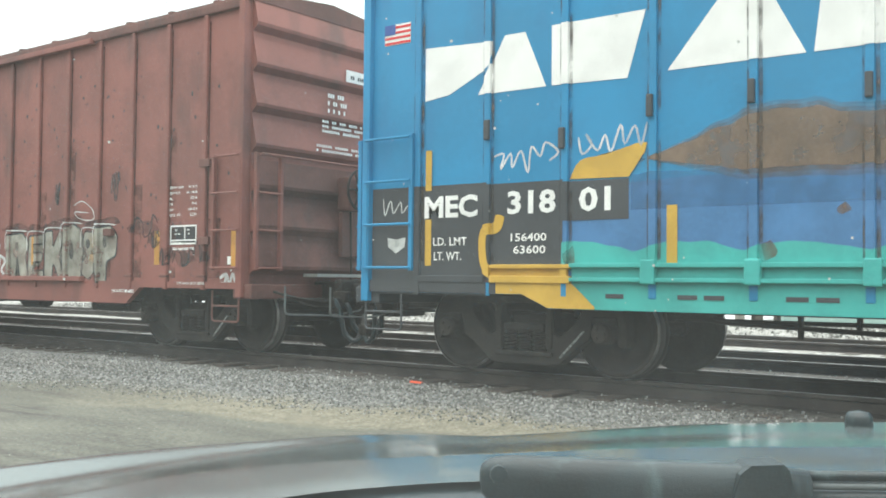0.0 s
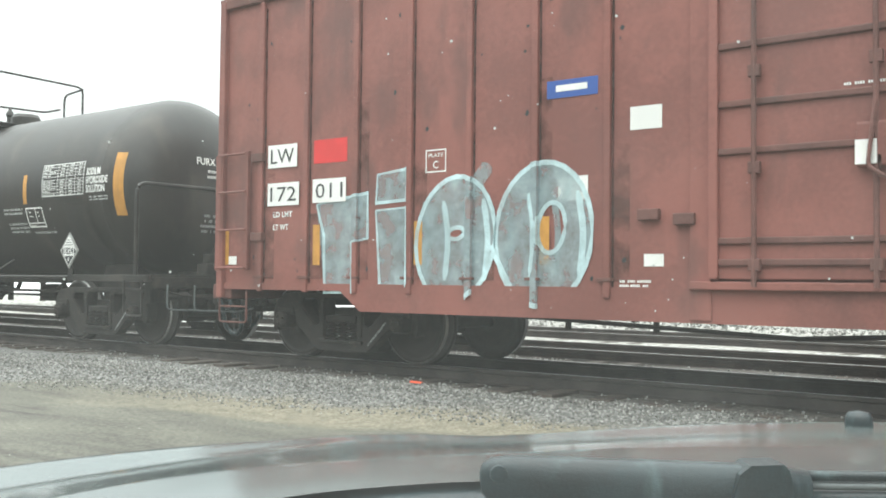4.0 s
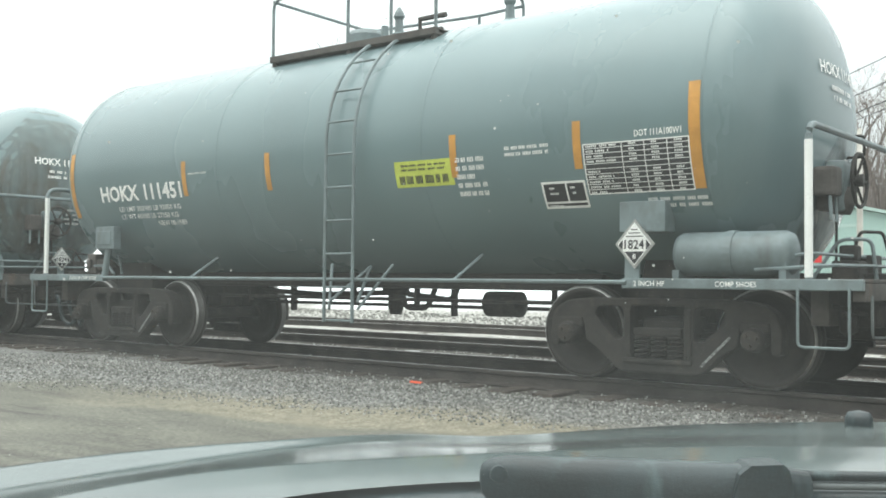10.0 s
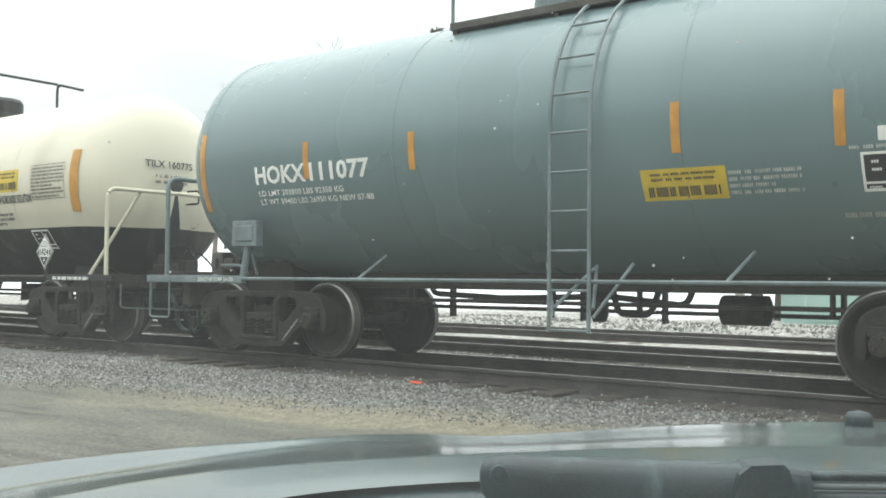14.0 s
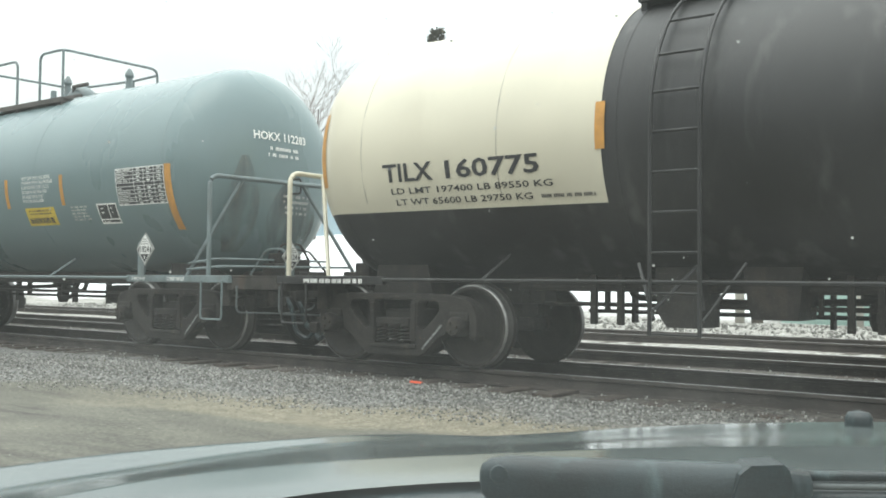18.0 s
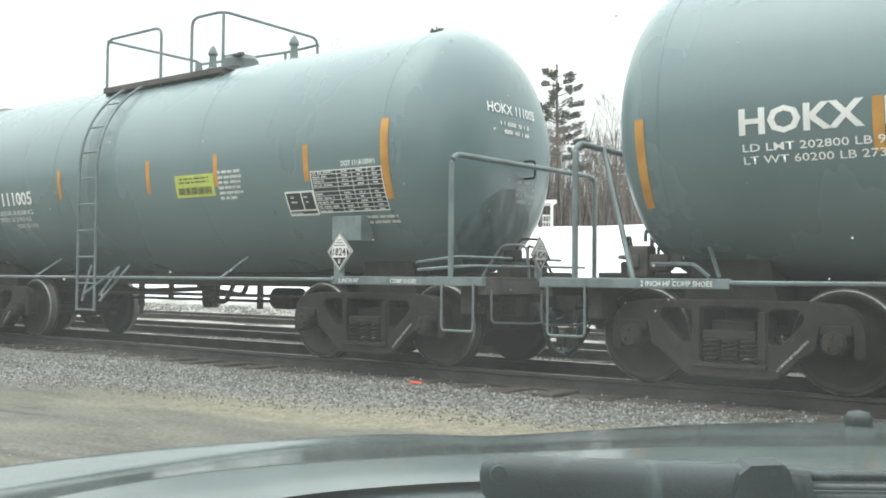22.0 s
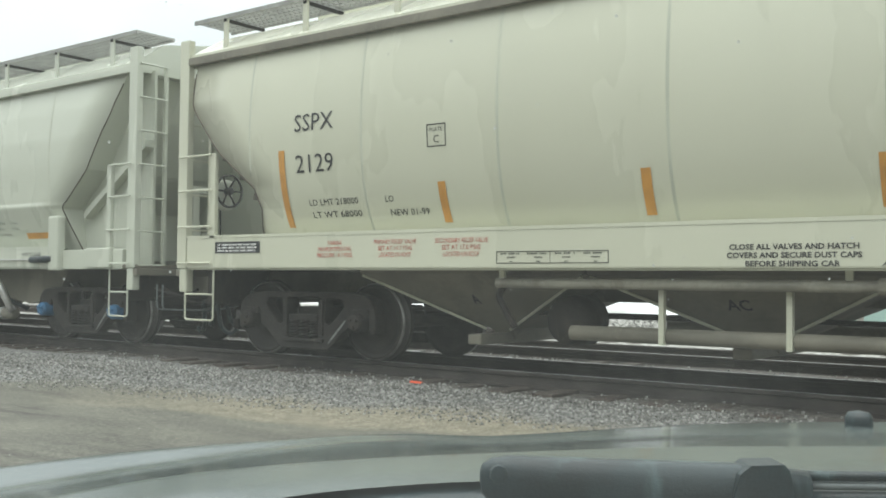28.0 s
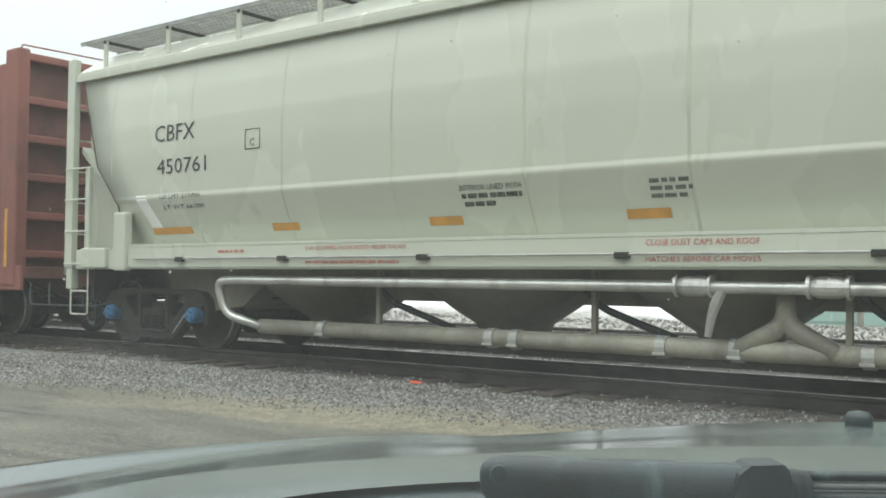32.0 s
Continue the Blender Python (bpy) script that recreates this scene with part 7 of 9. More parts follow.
# ---- lettering and paint on the cars ----
def spray(name, color, cover=0.8, drop=0.5, lo=0.35, hi=0.62):
    """Sprayed paint with worn, see-through patches."""
    m = mat(name, color, 0.55, 0, 0.2, 2.5, 30, 0.04)
    n, l = m.node_tree.nodes, m.node_tree.links
    co, t = n.new("ShaderNodeTexCoord"), n.new("ShaderNodeTexNoise")
    t.inputs["Scale"].default_value, t.inputs["Detail"].default_value = 5.0, 8
    r = n.new("ShaderNodeMapRange")
    r.inputs["From Min"].default_value, r.inputs["From Max"].default_value = lo, hi
    r.inputs["To Min"].default_value, r.inputs["To Max"].default_value = cover, max(0.0, cover - drop)
    l.new(co.outputs["Object"], t.inputs["Vector"])
    l.new(t.outputs["Fac"], r.inputs["Value"])
    l.new(r.outputs["Result"], n["Principled BSDF"].inputs["Alpha"])
    return m


M_PALESPRAY = spray("pale_spray", (0.36, 0.36, 0.305), 0.95)
M_DARKSPRAY = spray("dark_spray", (0.05, 0.055, 0.06), 0.85)
M_WHITESPRAY = spray("white_spray", (0.72, 0.74, 0.72), 1.0)


M_DARKSEAM = spray("seam_dirt", (0.26, 0.24, 0.19), 0.45, 0.4)
M_SEAMGRIME = spray("rib_grime", (0.10, 0.085, 0.07), 0.75, 0.75)
M_RUSTSTREAK = spray("rust_streak", (0.16, 0.10, 0.06), 0.75)


def lay(bm, surf, name, material, car, label="", dz=0.05, xcuts=(), off=0.004):
    """Presses a flat drawing in x, z onto a car's side."""
    if dz:
        zs = [v.co.z for v in bm.verts]
        z = min(zs) + dz
        while z < max(zs) - 1e-4:
            bmesh.ops.bisect_plane(bm, geom=bm.verts[:] + bm.edges[:] + bm.faces[:], plane_co=(0, 0, z), plane_no=(0, 0, 1))
            z += dz
    xs = [v.co.x for v in bm.verts]
    for q in xcuts:
        if min(xs) < q < max(xs):
            bmesh.ops.bisect_plane(bm, geom=bm.verts[:] + bm.edges[:] + bm.faces[:], plane_co=(q, 0, 0), plane_no=(1, 0, 0))
    for v in bm.verts:
        v.co = surf(v.co.x, v.co.z, off)
    for f in bm.faces:
        f.normal_update()
        if f.normal.y > 0:
            f.normal_flip()
    return part(name, bm, material, car, label)


def word_bm(s, x0, x1, z0, z1, bold=0.0):
    """The word as flat faces that fill the given box."""
    cu = bpy.data.curves.new("word", "FONT")
    cu.body, cu.resolution_u, cu.offset = s, 2, bold
    ob = bpy.data.objects.new("word", cu)
    me = bpy.data.meshes.new_from_object(ob)
    bm = bmesh.new()
    bm.from_mesh(me)
    bpy.data.objects.remove(ob)
    bpy.data.meshes.remove(me)
    bpy.data.curves.remove(cu)
    xs, ys = [v.co.x for v in bm.verts], [v.co.y for v in bm.verts]
    ax, bx, ay, by = min(xs), max(xs), min(ys), max(ys)
    for v in bm.verts:
        v.co = Vector((x0 + (v.co.x - ax) / (bx - ax) * (x1 - x0), 0, z0 + (v.co.y - ay) / (by - ay) * (z1 - z0)))
    return bm


def word(car, surf, s, x0, x1, z0, z1, material, bold=0.02, dz=0.06, xcuts=(), off=0.005, label=""):
    return lay(word_bm(s, x0, x1, z0, z1, bold), surf, "lettering", material, car, label, dz if z1 - z0 > dz else 0, xcuts, off)


def lines(car, surf, rows, x0, x1, z0, z1, material, off=0.005, even=True, xcuts=()):
    """Several lines of small words in one block; the longest line sets the width."""
    n = max(len(r) for r in rows)
    h = (z1 - z0) / (len(rows) + 0.35 * (len(rows) - 1))
    for i, r in enumerate(rows):
        top = z1 - i * h * 1.35
        word(car, surf, r, x0, x0 + (x1 - x0) * len(r) / n, top - h, top, material, 0.0, 1.0, xcuts, off)


def poly(car, surf, pts, name, material, label="", dz=0.06, xcuts=(), off=0.004):
    bm = bmesh.new()
    bm.faces.new([bm.verts.new((x, 0, z)) for x, z in pts])
    bmesh.ops.triangulate(bm, faces=bm.faces)
    return lay(bm, surf, name, material, car, label, dz, xcuts, off)


def rect(car, surf, x0, x1, z0, z1, name, material, label="", dz=0.06, xcuts=(), off=0.004):
    return poly(car, surf, [(x0, z0), (x1, z0), (x1, z1), (x0, z1)], name, material, label, dz, xcuts, off)


def bars(car, surf, x0, x1, z0, z1, rows, material, seed=0, off=0.005, fill=0.55):
    """Plain bars in place of small writing."""
    rnd = random.Random(seed)
    bm = bmesh.new()
    h = (z1 - z0) / rows
    for i in range(rows):
        z = z1 - (i + 1) * h
        x = x0
        end = x1 if i % 3 != 2 else x0 + (x1 - x0) * rnd.uniform(0.6, 1.0)
        while x < end - 0.01:
            w = min(rnd.uniform(0.05, 0.13), end - x)
            q = x
            while q < x + w - 0.008:
                a = [bm.verts.new(p) for p in ((q, 0, z + h * 0.12), (q + 0.013, 0, z + h * 0.12), (q + 0.013, 0, z + h * (0.12 + fill)), (q, 0, z + h * (0.12 + fill)))]
                bm.faces.new(a)
                q += 0.0195
            x += w + 0.022
    if not bm.faces:
        bm.free()
        return
    return lay(bm, surf, "small_lettering", material, car, "", 0, (), off)


def outline(bm, x0, x1, z0, z1, w):
    for a, b, c, d in ((x0, x1, z0, z0 + w), (x0, x1, z1 - w, z1), (x0, x0 + w, z0 + w, z1 - w), (x1 - w, x1, z0 + w, z1 - w)):
        bm.faces.new([bm.verts.new(p) for p in ((a, 0, c), (b, 0, c), (b, 0, d), (a, 0, d))])


def test_table(car, surf, x0, x1, z0, z1, seed, filled=True):
    """Tank test record: ruled panel with a heading and columns."""
    if filled:
        rect(car, surf, x0, x1, z0, z1, "record_panel", M_INK, "black ruled test record panel")
    bm = bmesh.new()
    outline(bm, x0, x1, z0, z1, 0.012)
    rows = [z0 + (z1 - z0) * k / 10 for k in range(1, 10)]
    for z in rows:
        bm.faces.new([bm.verts.new(p) for p in ((x0, 0, z - 0.0032), (x1, 0, z - 0.0032), (x1, 0, z + 0.0032), (x0, 0, z + 0.0032))])
    for f in (0.38, 0.59, 0.80):
        x = x0 + (x1 - x0) * f
        bm.faces.new([bm.verts.new(p) for p in ((x - 0.004, 0, z0), (x + 0.004, 0, z0), (x + 0.004, 0, z1), (x - 0.004, 0, z1))])
    lay(bm, surf, "record_rules", M_WHITE, car, "", 0.06, (), 0.0065)
    h = (z1 - z0) / 10
    for i in range(10):
        if i == 4:
            continue
        z = z1 - (i + 1) * h
        wide = (0.30, 0.22, 0.16, 0.28, 0.2, 0.12, 0.26, 0.24, 0.30, 0.18)[(i + seed) % 10]
        for a, b, q in ((0.03, 0.03 + wide, 0), (0.445, 0.525, 1), (0.655, 0.735, 2), (0.865, 0.94, 3)):
            bars(car, surf, x0 + (x1 - x0) * a, x0 + (x1 - x0) * b, z + h * 0.18, z + h * 0.82, 1, M_WHITE, seed * 7 + q + i, 0.007, 0.62)


def lube_box(car, surf, x0, x1, z0, z1, seed, ink=M_INK):
    rect(car, surf, x0, x1, z0, z1, "stencil_panel", ink, "black stencil panel with white frame")
    bm = bmesh.new()
    outline(bm, x0, x1, z0, z1, 0.022)
    xm, zm = x0 + (x1 - x0) * 0.56, z0 + (z1 - z0) * 0.22
    for q in ((xm - 0.009, xm + 0.009, zm, z1), (x0, x1, zm - 0.009, zm + 0.009)):
        bm.faces.new([bm.verts.new(p) for p in ((q[0], 0, q[2]), (q[1], 0, q[2]), (q[1], 0, q[3]), (q[0], 0, q[3]))])
    lay(bm, surf, "stencil_frame", M_WHITE, car, "", 0.06, (), 0.0065)
    w, h = x1 - x0, z1 - z0
    for a, b, c in ((0.17, 0.30, 0.70), (0.17, 0.38, 0.50), (0.64, 0.76, 0.70), (0.68, 0.76, 0.50)):
        bars(car, surf, x0 + w * a, x0 + w * b, z0 + h * c, z0 + h * (c + 0.12), 1, M_WHITE, seed, 0.007, 0.6)
    bars(car, surf, x0 + w * 0.1, x0 + w * 0.42, z0 + h * 0.07, z0 + h * 0.16, 1, M_WHITE, seed + 1, 0.007, 0.6)


def phone_panel(car, surf, x0, x1, z0, z1, material, label, seed):
    """Yellow emergency notice; its number is given as plain bars."""
    rect(car, surf, x0, x1, z0, z1, "emergency_notice", material, label)
    w = x1 - x0
    bars(car, surf, x0 + 0.12 * w, x1 - 0.12 * w, z0 + (z1 - z0) * 0.60, z1 - 0.02, 2, M_INK, seed, 0.007, 0.5)
    bars(car, surf, x0 + 0.07 * w, x1 - 0.07 * w, z0 + 0.02, z0 + (z1 - z0) * 0.46, 1, M_INK, seed + 1, 0.007, 0.8)


def placard(car, m, post=True):
    """Diamond hazard placard in its metal holder: white top, black foot, number panel 1824."""
    def flat(x, z, off):
        return Vector((x, -off, z))
    h = part("placard_holder", prism(bmesh.new(), [(0, -0.26), (0.23, 0), (0, 0.26), (-0.23, 0)], 0.0, 0.015), M_STEEL, car, "diamond hazard placard in a metal holder", m)
    def face(pts, name, material, off):
        bm = bmesh.new()
        bm.faces.new([bm.verts.new((x, -off, z)) for x, z in pts])
        for f in bm.faces:
            f.normal_update()
            if f.normal.y > 0:
                f.normal_flip()
        return part(name, bm, material, h)
    face([(0, -0.225), (0.195, 0), (0, 0.225), (-0.195, 0)], "placard_face", M_WHITE, 0.004)
    face([(0, -0.21), (0.115, -0.078), (-0.115, -0.078)], "placard_foot", M_INK, 0.007)
    face([(-0.185, -0.012), (-0.135, -0.065), (-0.135, 0.05)], "placard_mark", M_INK, 0.007)
    face([(0.185, -0.012), (0.135, 0.05), (0.135, -0.065)], "placard_mark", M_INK, 0.007)
    b = bmesh.new()
    w = word_bm("1824", -0.115, 0.115, -0.055, 0.045, 0.02)
    for v in w.verts:
        v.co = flat(v.co.x, v.co.z, 0.008)
    part("placard_number", w, M_INK, h)
    b.free()
    bm = word_bm("8", -0.018, 0.018, -0.155, -0.10, 0.01)
    for v in bm.verts:
        v.co = flat(v.co.x, v.co.z, 0.009)
    part("placard_class", bm, M_WHITE, h)
    for s in (-1, 1):
        bmx = bmesh.new()
        for k in range(3):
            bmx.faces.new([bmx.verts.new(p) for p in ((-0.10 + 0.03 * k, -0.0075, 0.075 + 0.035 * k), (0.10 - 0.03 * k, -0.0075, 0.075 + 0.035 * k), (0.10 - 0.03 * k, -0.0075, 0.085 + 0.035 * k), (-0.10 + 0.03 * k, -0.0075, 0.085 + 0.035 * k))])
        if s < 0:
            part("placard_symbol", bmx, M_INK, h)
        else:
            bmx.free()


def end_word(car, tank, s, y0, y1, z0, z1, material, off=0.012):
    bm = word_bm(s, y0, y1, z0, z1, 0.02)
    for v in bm.verts:
        v.co = tank.end(v.co.x, v.co.z, off)
    part("end_lettering", bm, material, car)


def end_bars(car, tank, y0, y1, z0, z1, rows, material, seed, off=0.012):
    rnd = random.Random(seed)
    bm = bmesh.new()
    h = (z1 - z0) / rows
    for i in range(rows):
        z = z1 - (i + 1) * h
        y = y0 + rnd.uniform(0, 0.08)
        while y < y1:
            bm.faces.new([bm.verts.new(tank.end(a, b, off)) for a, b in ((y, z), (y + 0.016, z), (y + 0.016, z + h * 0.5), (y, z + h * 0.5))])
            y += 0.024 if rnd.random() < 0.8 else 0.07
    part("end_small_lettering", bm, material, car)


def strips(car, surf, rows, w=0.085):
    for x, z0, z1 in rows:
        k = w * (1.25 if z1 - z0 > 0.6 else 1.0)
        rect(car, surf, x - k / 2, x + k / 2, z0, z1, "reflective_strip", M_ORANGE, "amber reflective strip", 0.06, (), 0.005)


def mark_grey(car, num, nx, nz, st, tab, con, yel, ymat, plac, seed, head=None, weights=None, k_end=0.22, panel=None, dx=0.35, wk=0.053):
    f = GREY.side
    nx = [q + k_end * max(0.0, -1.2 - q) / 3 for q in nx]
    st = [(q + k_end * max(0.0, -1.2 - q) / 3 + (0.05 if q > 0.5 else 0.0), a, b) for q, a, b in st]
    tab, con, yel = [(q[0] + 0.05, q[1] + 0.05, q[2], q[3]) for q in (tab, con, yel)]
    word(car, f, "HOKX", nx[0], nx[1], nz[0], nz[1], M_WHITE, 0.03)
    word(car, f, num, nx[2], nx[3], nz[0], nz[1], M_WHITE, 0.03)
    strips(car, f, st)
    test_table(car, f, *tab, seed)
    lube_box(car, f, *con, seed + 1)
    phone_panel(car, f, *yel, ymat, "yellow emergency notice", seed + 2)
    placard(car, pose(plac[0] + (0.10 if car == GREY_C else 0.02), -1.49, plac[1]) @ Matrix.Diagonal((0.84, 1, 0.86, 1)))
    part("placard_post", boxes((plac[0] - 0.09, plac[0] + 0.05, -1.465, -1.44, 0.95, plac[1] + 0.1)), M_GREYTRIM, car)
    placard(car, pose(5.99, -0.40, 1.24, 0, 0, 90) @ Matrix.Diagonal((0.76, 1, 0.76, 1)))
    part("placard_post", boxes((5.95, 5.985, -0.45, -0.35, 0.95, 1.24)), M_GREYTRIM, car)
    z = nz[0] - 0.07
    if weights:
        for i, s in enumerate(weights):
            word(car, f, s, nx[0] + (dx if i < 2 else 1.1), nx[0] + (dx if i < 2 else 1.1) + len(s) * wk, z - 0.065, z, M_WHITE, 0.01, 1)
            z -= 0.10
    else:
        bars(car, f, nx[0] + 0.06, nx[0] + 1.45, z - 0.08, z, 1, M_WHITE, seed + 4)
        bars(car, f, nx[0] + 0.06, nx[0] + 1.75, z - 0.19, z - 0.11, 1, M_WHITE, seed + 5)
        bars(car, f, nx[0] + 1.2, nx[0] + 2.1, z - 0.28, z - 0.20, 2, M_DULLWHITE, seed + 6)
    if head:
        end_word(car, GREY, "HOKX " + num, -0.56, 0.40, 2.84, 2.96, M_WHITE)
        end_bars(car, GREY, -0.36, 0.22, 2.62, 2.80, 2, M_WHITE, seed + 8)
        end_bars(car, GREY, -0.05, 0.45, 1.85, 2.15, 4, M_DULLWHITE, seed + 9)
    if panel:
        part("shell_plate", boxes((panel[0], panel[1], -1.42, -1.20, panel[2], panel[3]), bevel=0.01), M_GREYTRIM, car)
    for t, x0, x1 in (("2 INCH HF", 4.02, 4.32), ("COMP SHOES", 4.78, 5.14), ("2 INCH HF COMP SHOES", -4.92, -4.25)):
        word(car, lambda x, z, off: Vector((x, -1.472 - off, z)), t, x0, x1, 0.915, 0.962, M_WHITE, 0.01, 1, (), 0.003)



mark_grey(GREY_A, "111451", (-4.37, -3.45, -3.31, -2.47), (1.985, 2.20), [(4.57, 1.77, 2.69), (3.41, 2.0, 2.44), (1.97, 2.0, 2.43), (-0.73, 2.0, 2.44), (-2.38, 2.0, 2.44), (-5.09, 1.80, 2.70)],
          (3.47, 4.52, 1.76, 2.22), (2.97, 3.45, 1.65, 1.90), (1.18, 1.95, 1.93, 2.20), M_LIME, (4.02, 1.29), 10, True, ["LD LMT 202900 LB 92050 KG", "LT WT 60100 LB 27250 KG", "NEW 08-1989"], panel=(3.85, 4.30, 1.40, 1.68))
word(GREY_A, GREY.side, "DOT 111A100W1", 4.05, 4.5, 2.25, 2.31, M_WHITE, 0.02, 1)
bars(GREY_A, GREY.side, 2.04, 2.40, 1.80, 2.22, 5, M_WHITE, 31)
bars(GREY_A, GREY.side, 2.65, 3.15, 2.16, 2.28, 2, M_WHITE, 32)
bars(GREY_A, GREY.side, 4.1, 4.7, 1.62, 1.73, 2, M_WHITE, 33)
bars(GREY_A, GREY.side, -2.2, -1.85, 2.26, 2.30, 1, M_WHITE, 34)
mark_grey(GREY_B, "111077", (-4.04, -3.13, -3.06, -2.07), (2.07, 2.285), [(4.73, 1.83, 2.70), (2.89, 2.04, 2.48), (1.51, 2.08, 2.52), (-1.42, 2.11, 2.51), (-3.11, 2.10, 2.52), (-5.08, 1.79, 2.75)],
          (3.54, 4.60, 1.88, 2.35), (3.03, 3.48, 1.68, 1.98), (1.14, 1.93, 1.68, 1.95), M_YELLOW, (3.99, 1.27), 40, True, ("LD LMT 203800 LBS 92350 KG", "LT WT 59400 LBS 26950 KG NEW 07-88"), panel=(3.86, 4.31, 1.38, 1.66), dx=0.02)
bars(GREY_B, GREY.side, 3.75, 4.3, 2.38, 2.43, 1, M_WHITE, 61)
bars(GREY_B, GREY.side, 2.0, 2.62, 1.70, 1.92, 4, M_DULLWHITE, 62)
rect(GREY_B, GREY.side, 3.22, 3.31, 2.06, 2.17, "white_patch", M_WHITE, "", 0.06)
bars(GREY_B, GREY.side, 3.0, 3.45, 2.0, 2.05, 1, M_DULLWHITE, 63)
bars(GREY_B, GREY.side, 2.9, 3.75, 1.48, 1.55, 1, M_DULLWHITE, 64)
bars(GREY_B, GREY.side, 4.0, 4.4, 1.80, 1.84, 1, M_DULLWHITE, 65)
mark_grey(GREY_C, "112283", (-4.22, -3.14, -2.98, -1.837), (2.175, 2.40), [(4.76, 1.59, 2.44), (2.30, 1.99, 2.43), (0.80, 1.99, 2.43), (-1.383, 2.0, 2.41), (-3.034, 1.98, 2.40), (-5.22, 1.62, 2.40)],
          (3.64, 4.70, 1.93, 2.43), (3.10, 3.56, 1.70, 1.98), (1.24, 2.02, 1.72, 1.98), M_YELLOW, (4.23, 1.33), 70, True, ("LD LMT 202800 LB 92000 KG", "LT WT 60200 LB 27300 KG"), dx=0.02, wk=0.064)
lines(GREY_C, GREY.side, ["VENT TANK WHEN UNLOADING", "MAXIMUM OPERATING PRESSURE", "FOR HEATER COILS 25 PSI", "EXTERIOR HEATER PIPES", "NO INLET OR OUTLET", "PIPE CAPS REQUIRED"], 1.29, 2.13, 2.05, 2.45, M_WHITE)
lines(GREY_C, GREY.side, ["CONSULT OWNER BEFORE REPAIRING TANK", "SHARP OBJECTS MUST NOT CONTACT LINING"], -2.27, -0.95, 1.925, 2.0, M_WHITE)
bars(GREY_C, GREY.side, -2.27, -1.75, 2.05, 2.11, 2, M_WHITE, 93)
bars(GREY_C, GREY.side, 2.50, 2.92, 1.76, 1.98, 5, M_DULLWHITE, 92)
word(GREY_C, GREY.side, "C", -1.66, -1.53, 2.22, 2.32, M_WHITE, 0.02)
word(GREY_C, GREY.side, "PLATE", -1.70, -1.48, 2.345, 2.39, M_WHITE, 0.01, 1)
bm = bmesh.new()
outline(bm, -1.74, -1.44, 2.19, 2.42, 0.014)
lay(bm, GREY.side, "plate_frame", M_WHITE, GREY_C)
mark_grey(GREY_D, "111005", (-4.25, -3.39, -3.29, -2.39), (2.03, 2.235), [(4.67, 1.83, 2.69), (3.48, 2.07, 2.49), (1.90, 2.09, 2.49), (0.53, 2.06, 2.49), (-1.55, 2.07, 2.49), (-5.0, 1.83, 2.65)],
          (3.54, 4.62, 1.71, 2.18), (3.07, 3.54, 1.69, 1.97), (1.09, 1.85, 1.98, 2.26), M_LIME, (4.03, 1.26), 100, True, ["LD LMT 203500 LB 92300 KG", "LT WT 59500 LB 27000 KG", "NEW 06-1988"], panel=(3.86, 4.30, 1.38, 1.66))
word(GREY_D, GREY.side, "DOT 111A100W1", 4.08, 4.58, 2.21, 2.27, M_WHITE, 0.02, 1)
bars(GREY_D, GREY.side, 1.98, 2.42, 1.92, 2.30, 6, M_WHITE, 121)
bars(GREY_D, GREY.side, 4.25, 4.75, 1.57, 1.68, 2, M_WHITE, 122)

f = BLACK.side
word(BLACK_CAR, f, "FURX", -4.30, -3.60, 1.995, 2.20, M_WHITE, 0.0)
word(BLACK_CAR, f, "116524", -3.48, -2.71, 1.995, 2.20, M_WHITE, 0.0)
word(BLACK_CAR, f, "LD LMT 199700 LBS 90 600 KG", -4.25, -3.08, 1.86, 1.915, M_DULLWHITE, 0.01, 1)
word(BLACK_CAR, f, "LT WT 63300 LBS 28 700 KG", -4.22, -3.07, 1.76, 1.815, M_DULLWHITE, 0.01, 1)
bars(BLACK_CAR, f, -4.2, -3.6, 1.66, 1.71, 1, M_DULLWHITE, 130)
strips(BLACK_CAR, f, [(5.58, 1.82, 2.71), (3.30, 2.06, 2.50), (1.42, 2.06, 2.50), (-1.02, 2.07, 2.51), (-2.56, 2.06, 2.50), (-5.70, 1.87, 2.77)], 0.10)
test_table(BLACK_CAR, f, 3.78, 4.87, 2.14, 2.62, 131, False)
for s, z in (("SODIUM", 2.41), ("HYDROXIDE", 2.285), ("SOLUTION", 2.16)):
    word(BLACK_CAR, f, s, 4.93, 4.93 + 0.056 * len(s), z - 0.005, z + 0.105, M_WHITE, 0.03)
bars(BLACK_CAR, f, 5.0, 5.42, 2.04, 2.12, 2, M_DULLWHITE, 132)
lube_box(BLACK_CAR, f, 3.28, 3.75, 1.70, 2.00, 133, M_BLACK)
phone_panel(BLACK_CAR, f, 1.73, 2.42, 1.82, 2.20, M_YELLOW, "faded yellow emergency notice", 134)
bars(BLACK_CAR, f, 0.62, 1.02, 2.02, 2.13, 2, M_DULLWHITE, 135)
bars(BLACK_CAR, f, 0.75, 1.02, 1.76, 1.90, 3, M_DULLWHITE, 136)
bars(BLACK_CAR, f, 2.65, 3.20, 1.90, 2.02, 2, M_DULLWHITE, 137)
bars(BLACK_CAR, f, 2.70, 3.24, 1.62, 1.80, 3, M_DULLWHITE, 138)
bars(BLACK_CAR, f, 3.35, 3.95, 1.60, 1.66, 1, M_DULLWHITE, 139)
bars(BLACK_CAR, f, 1.55, 2.40, 1.72, 1.77, 1, M_DULLWHITE, 140)
placard(BLACK_CAR, pose(4.66, -1.49, 1.33))
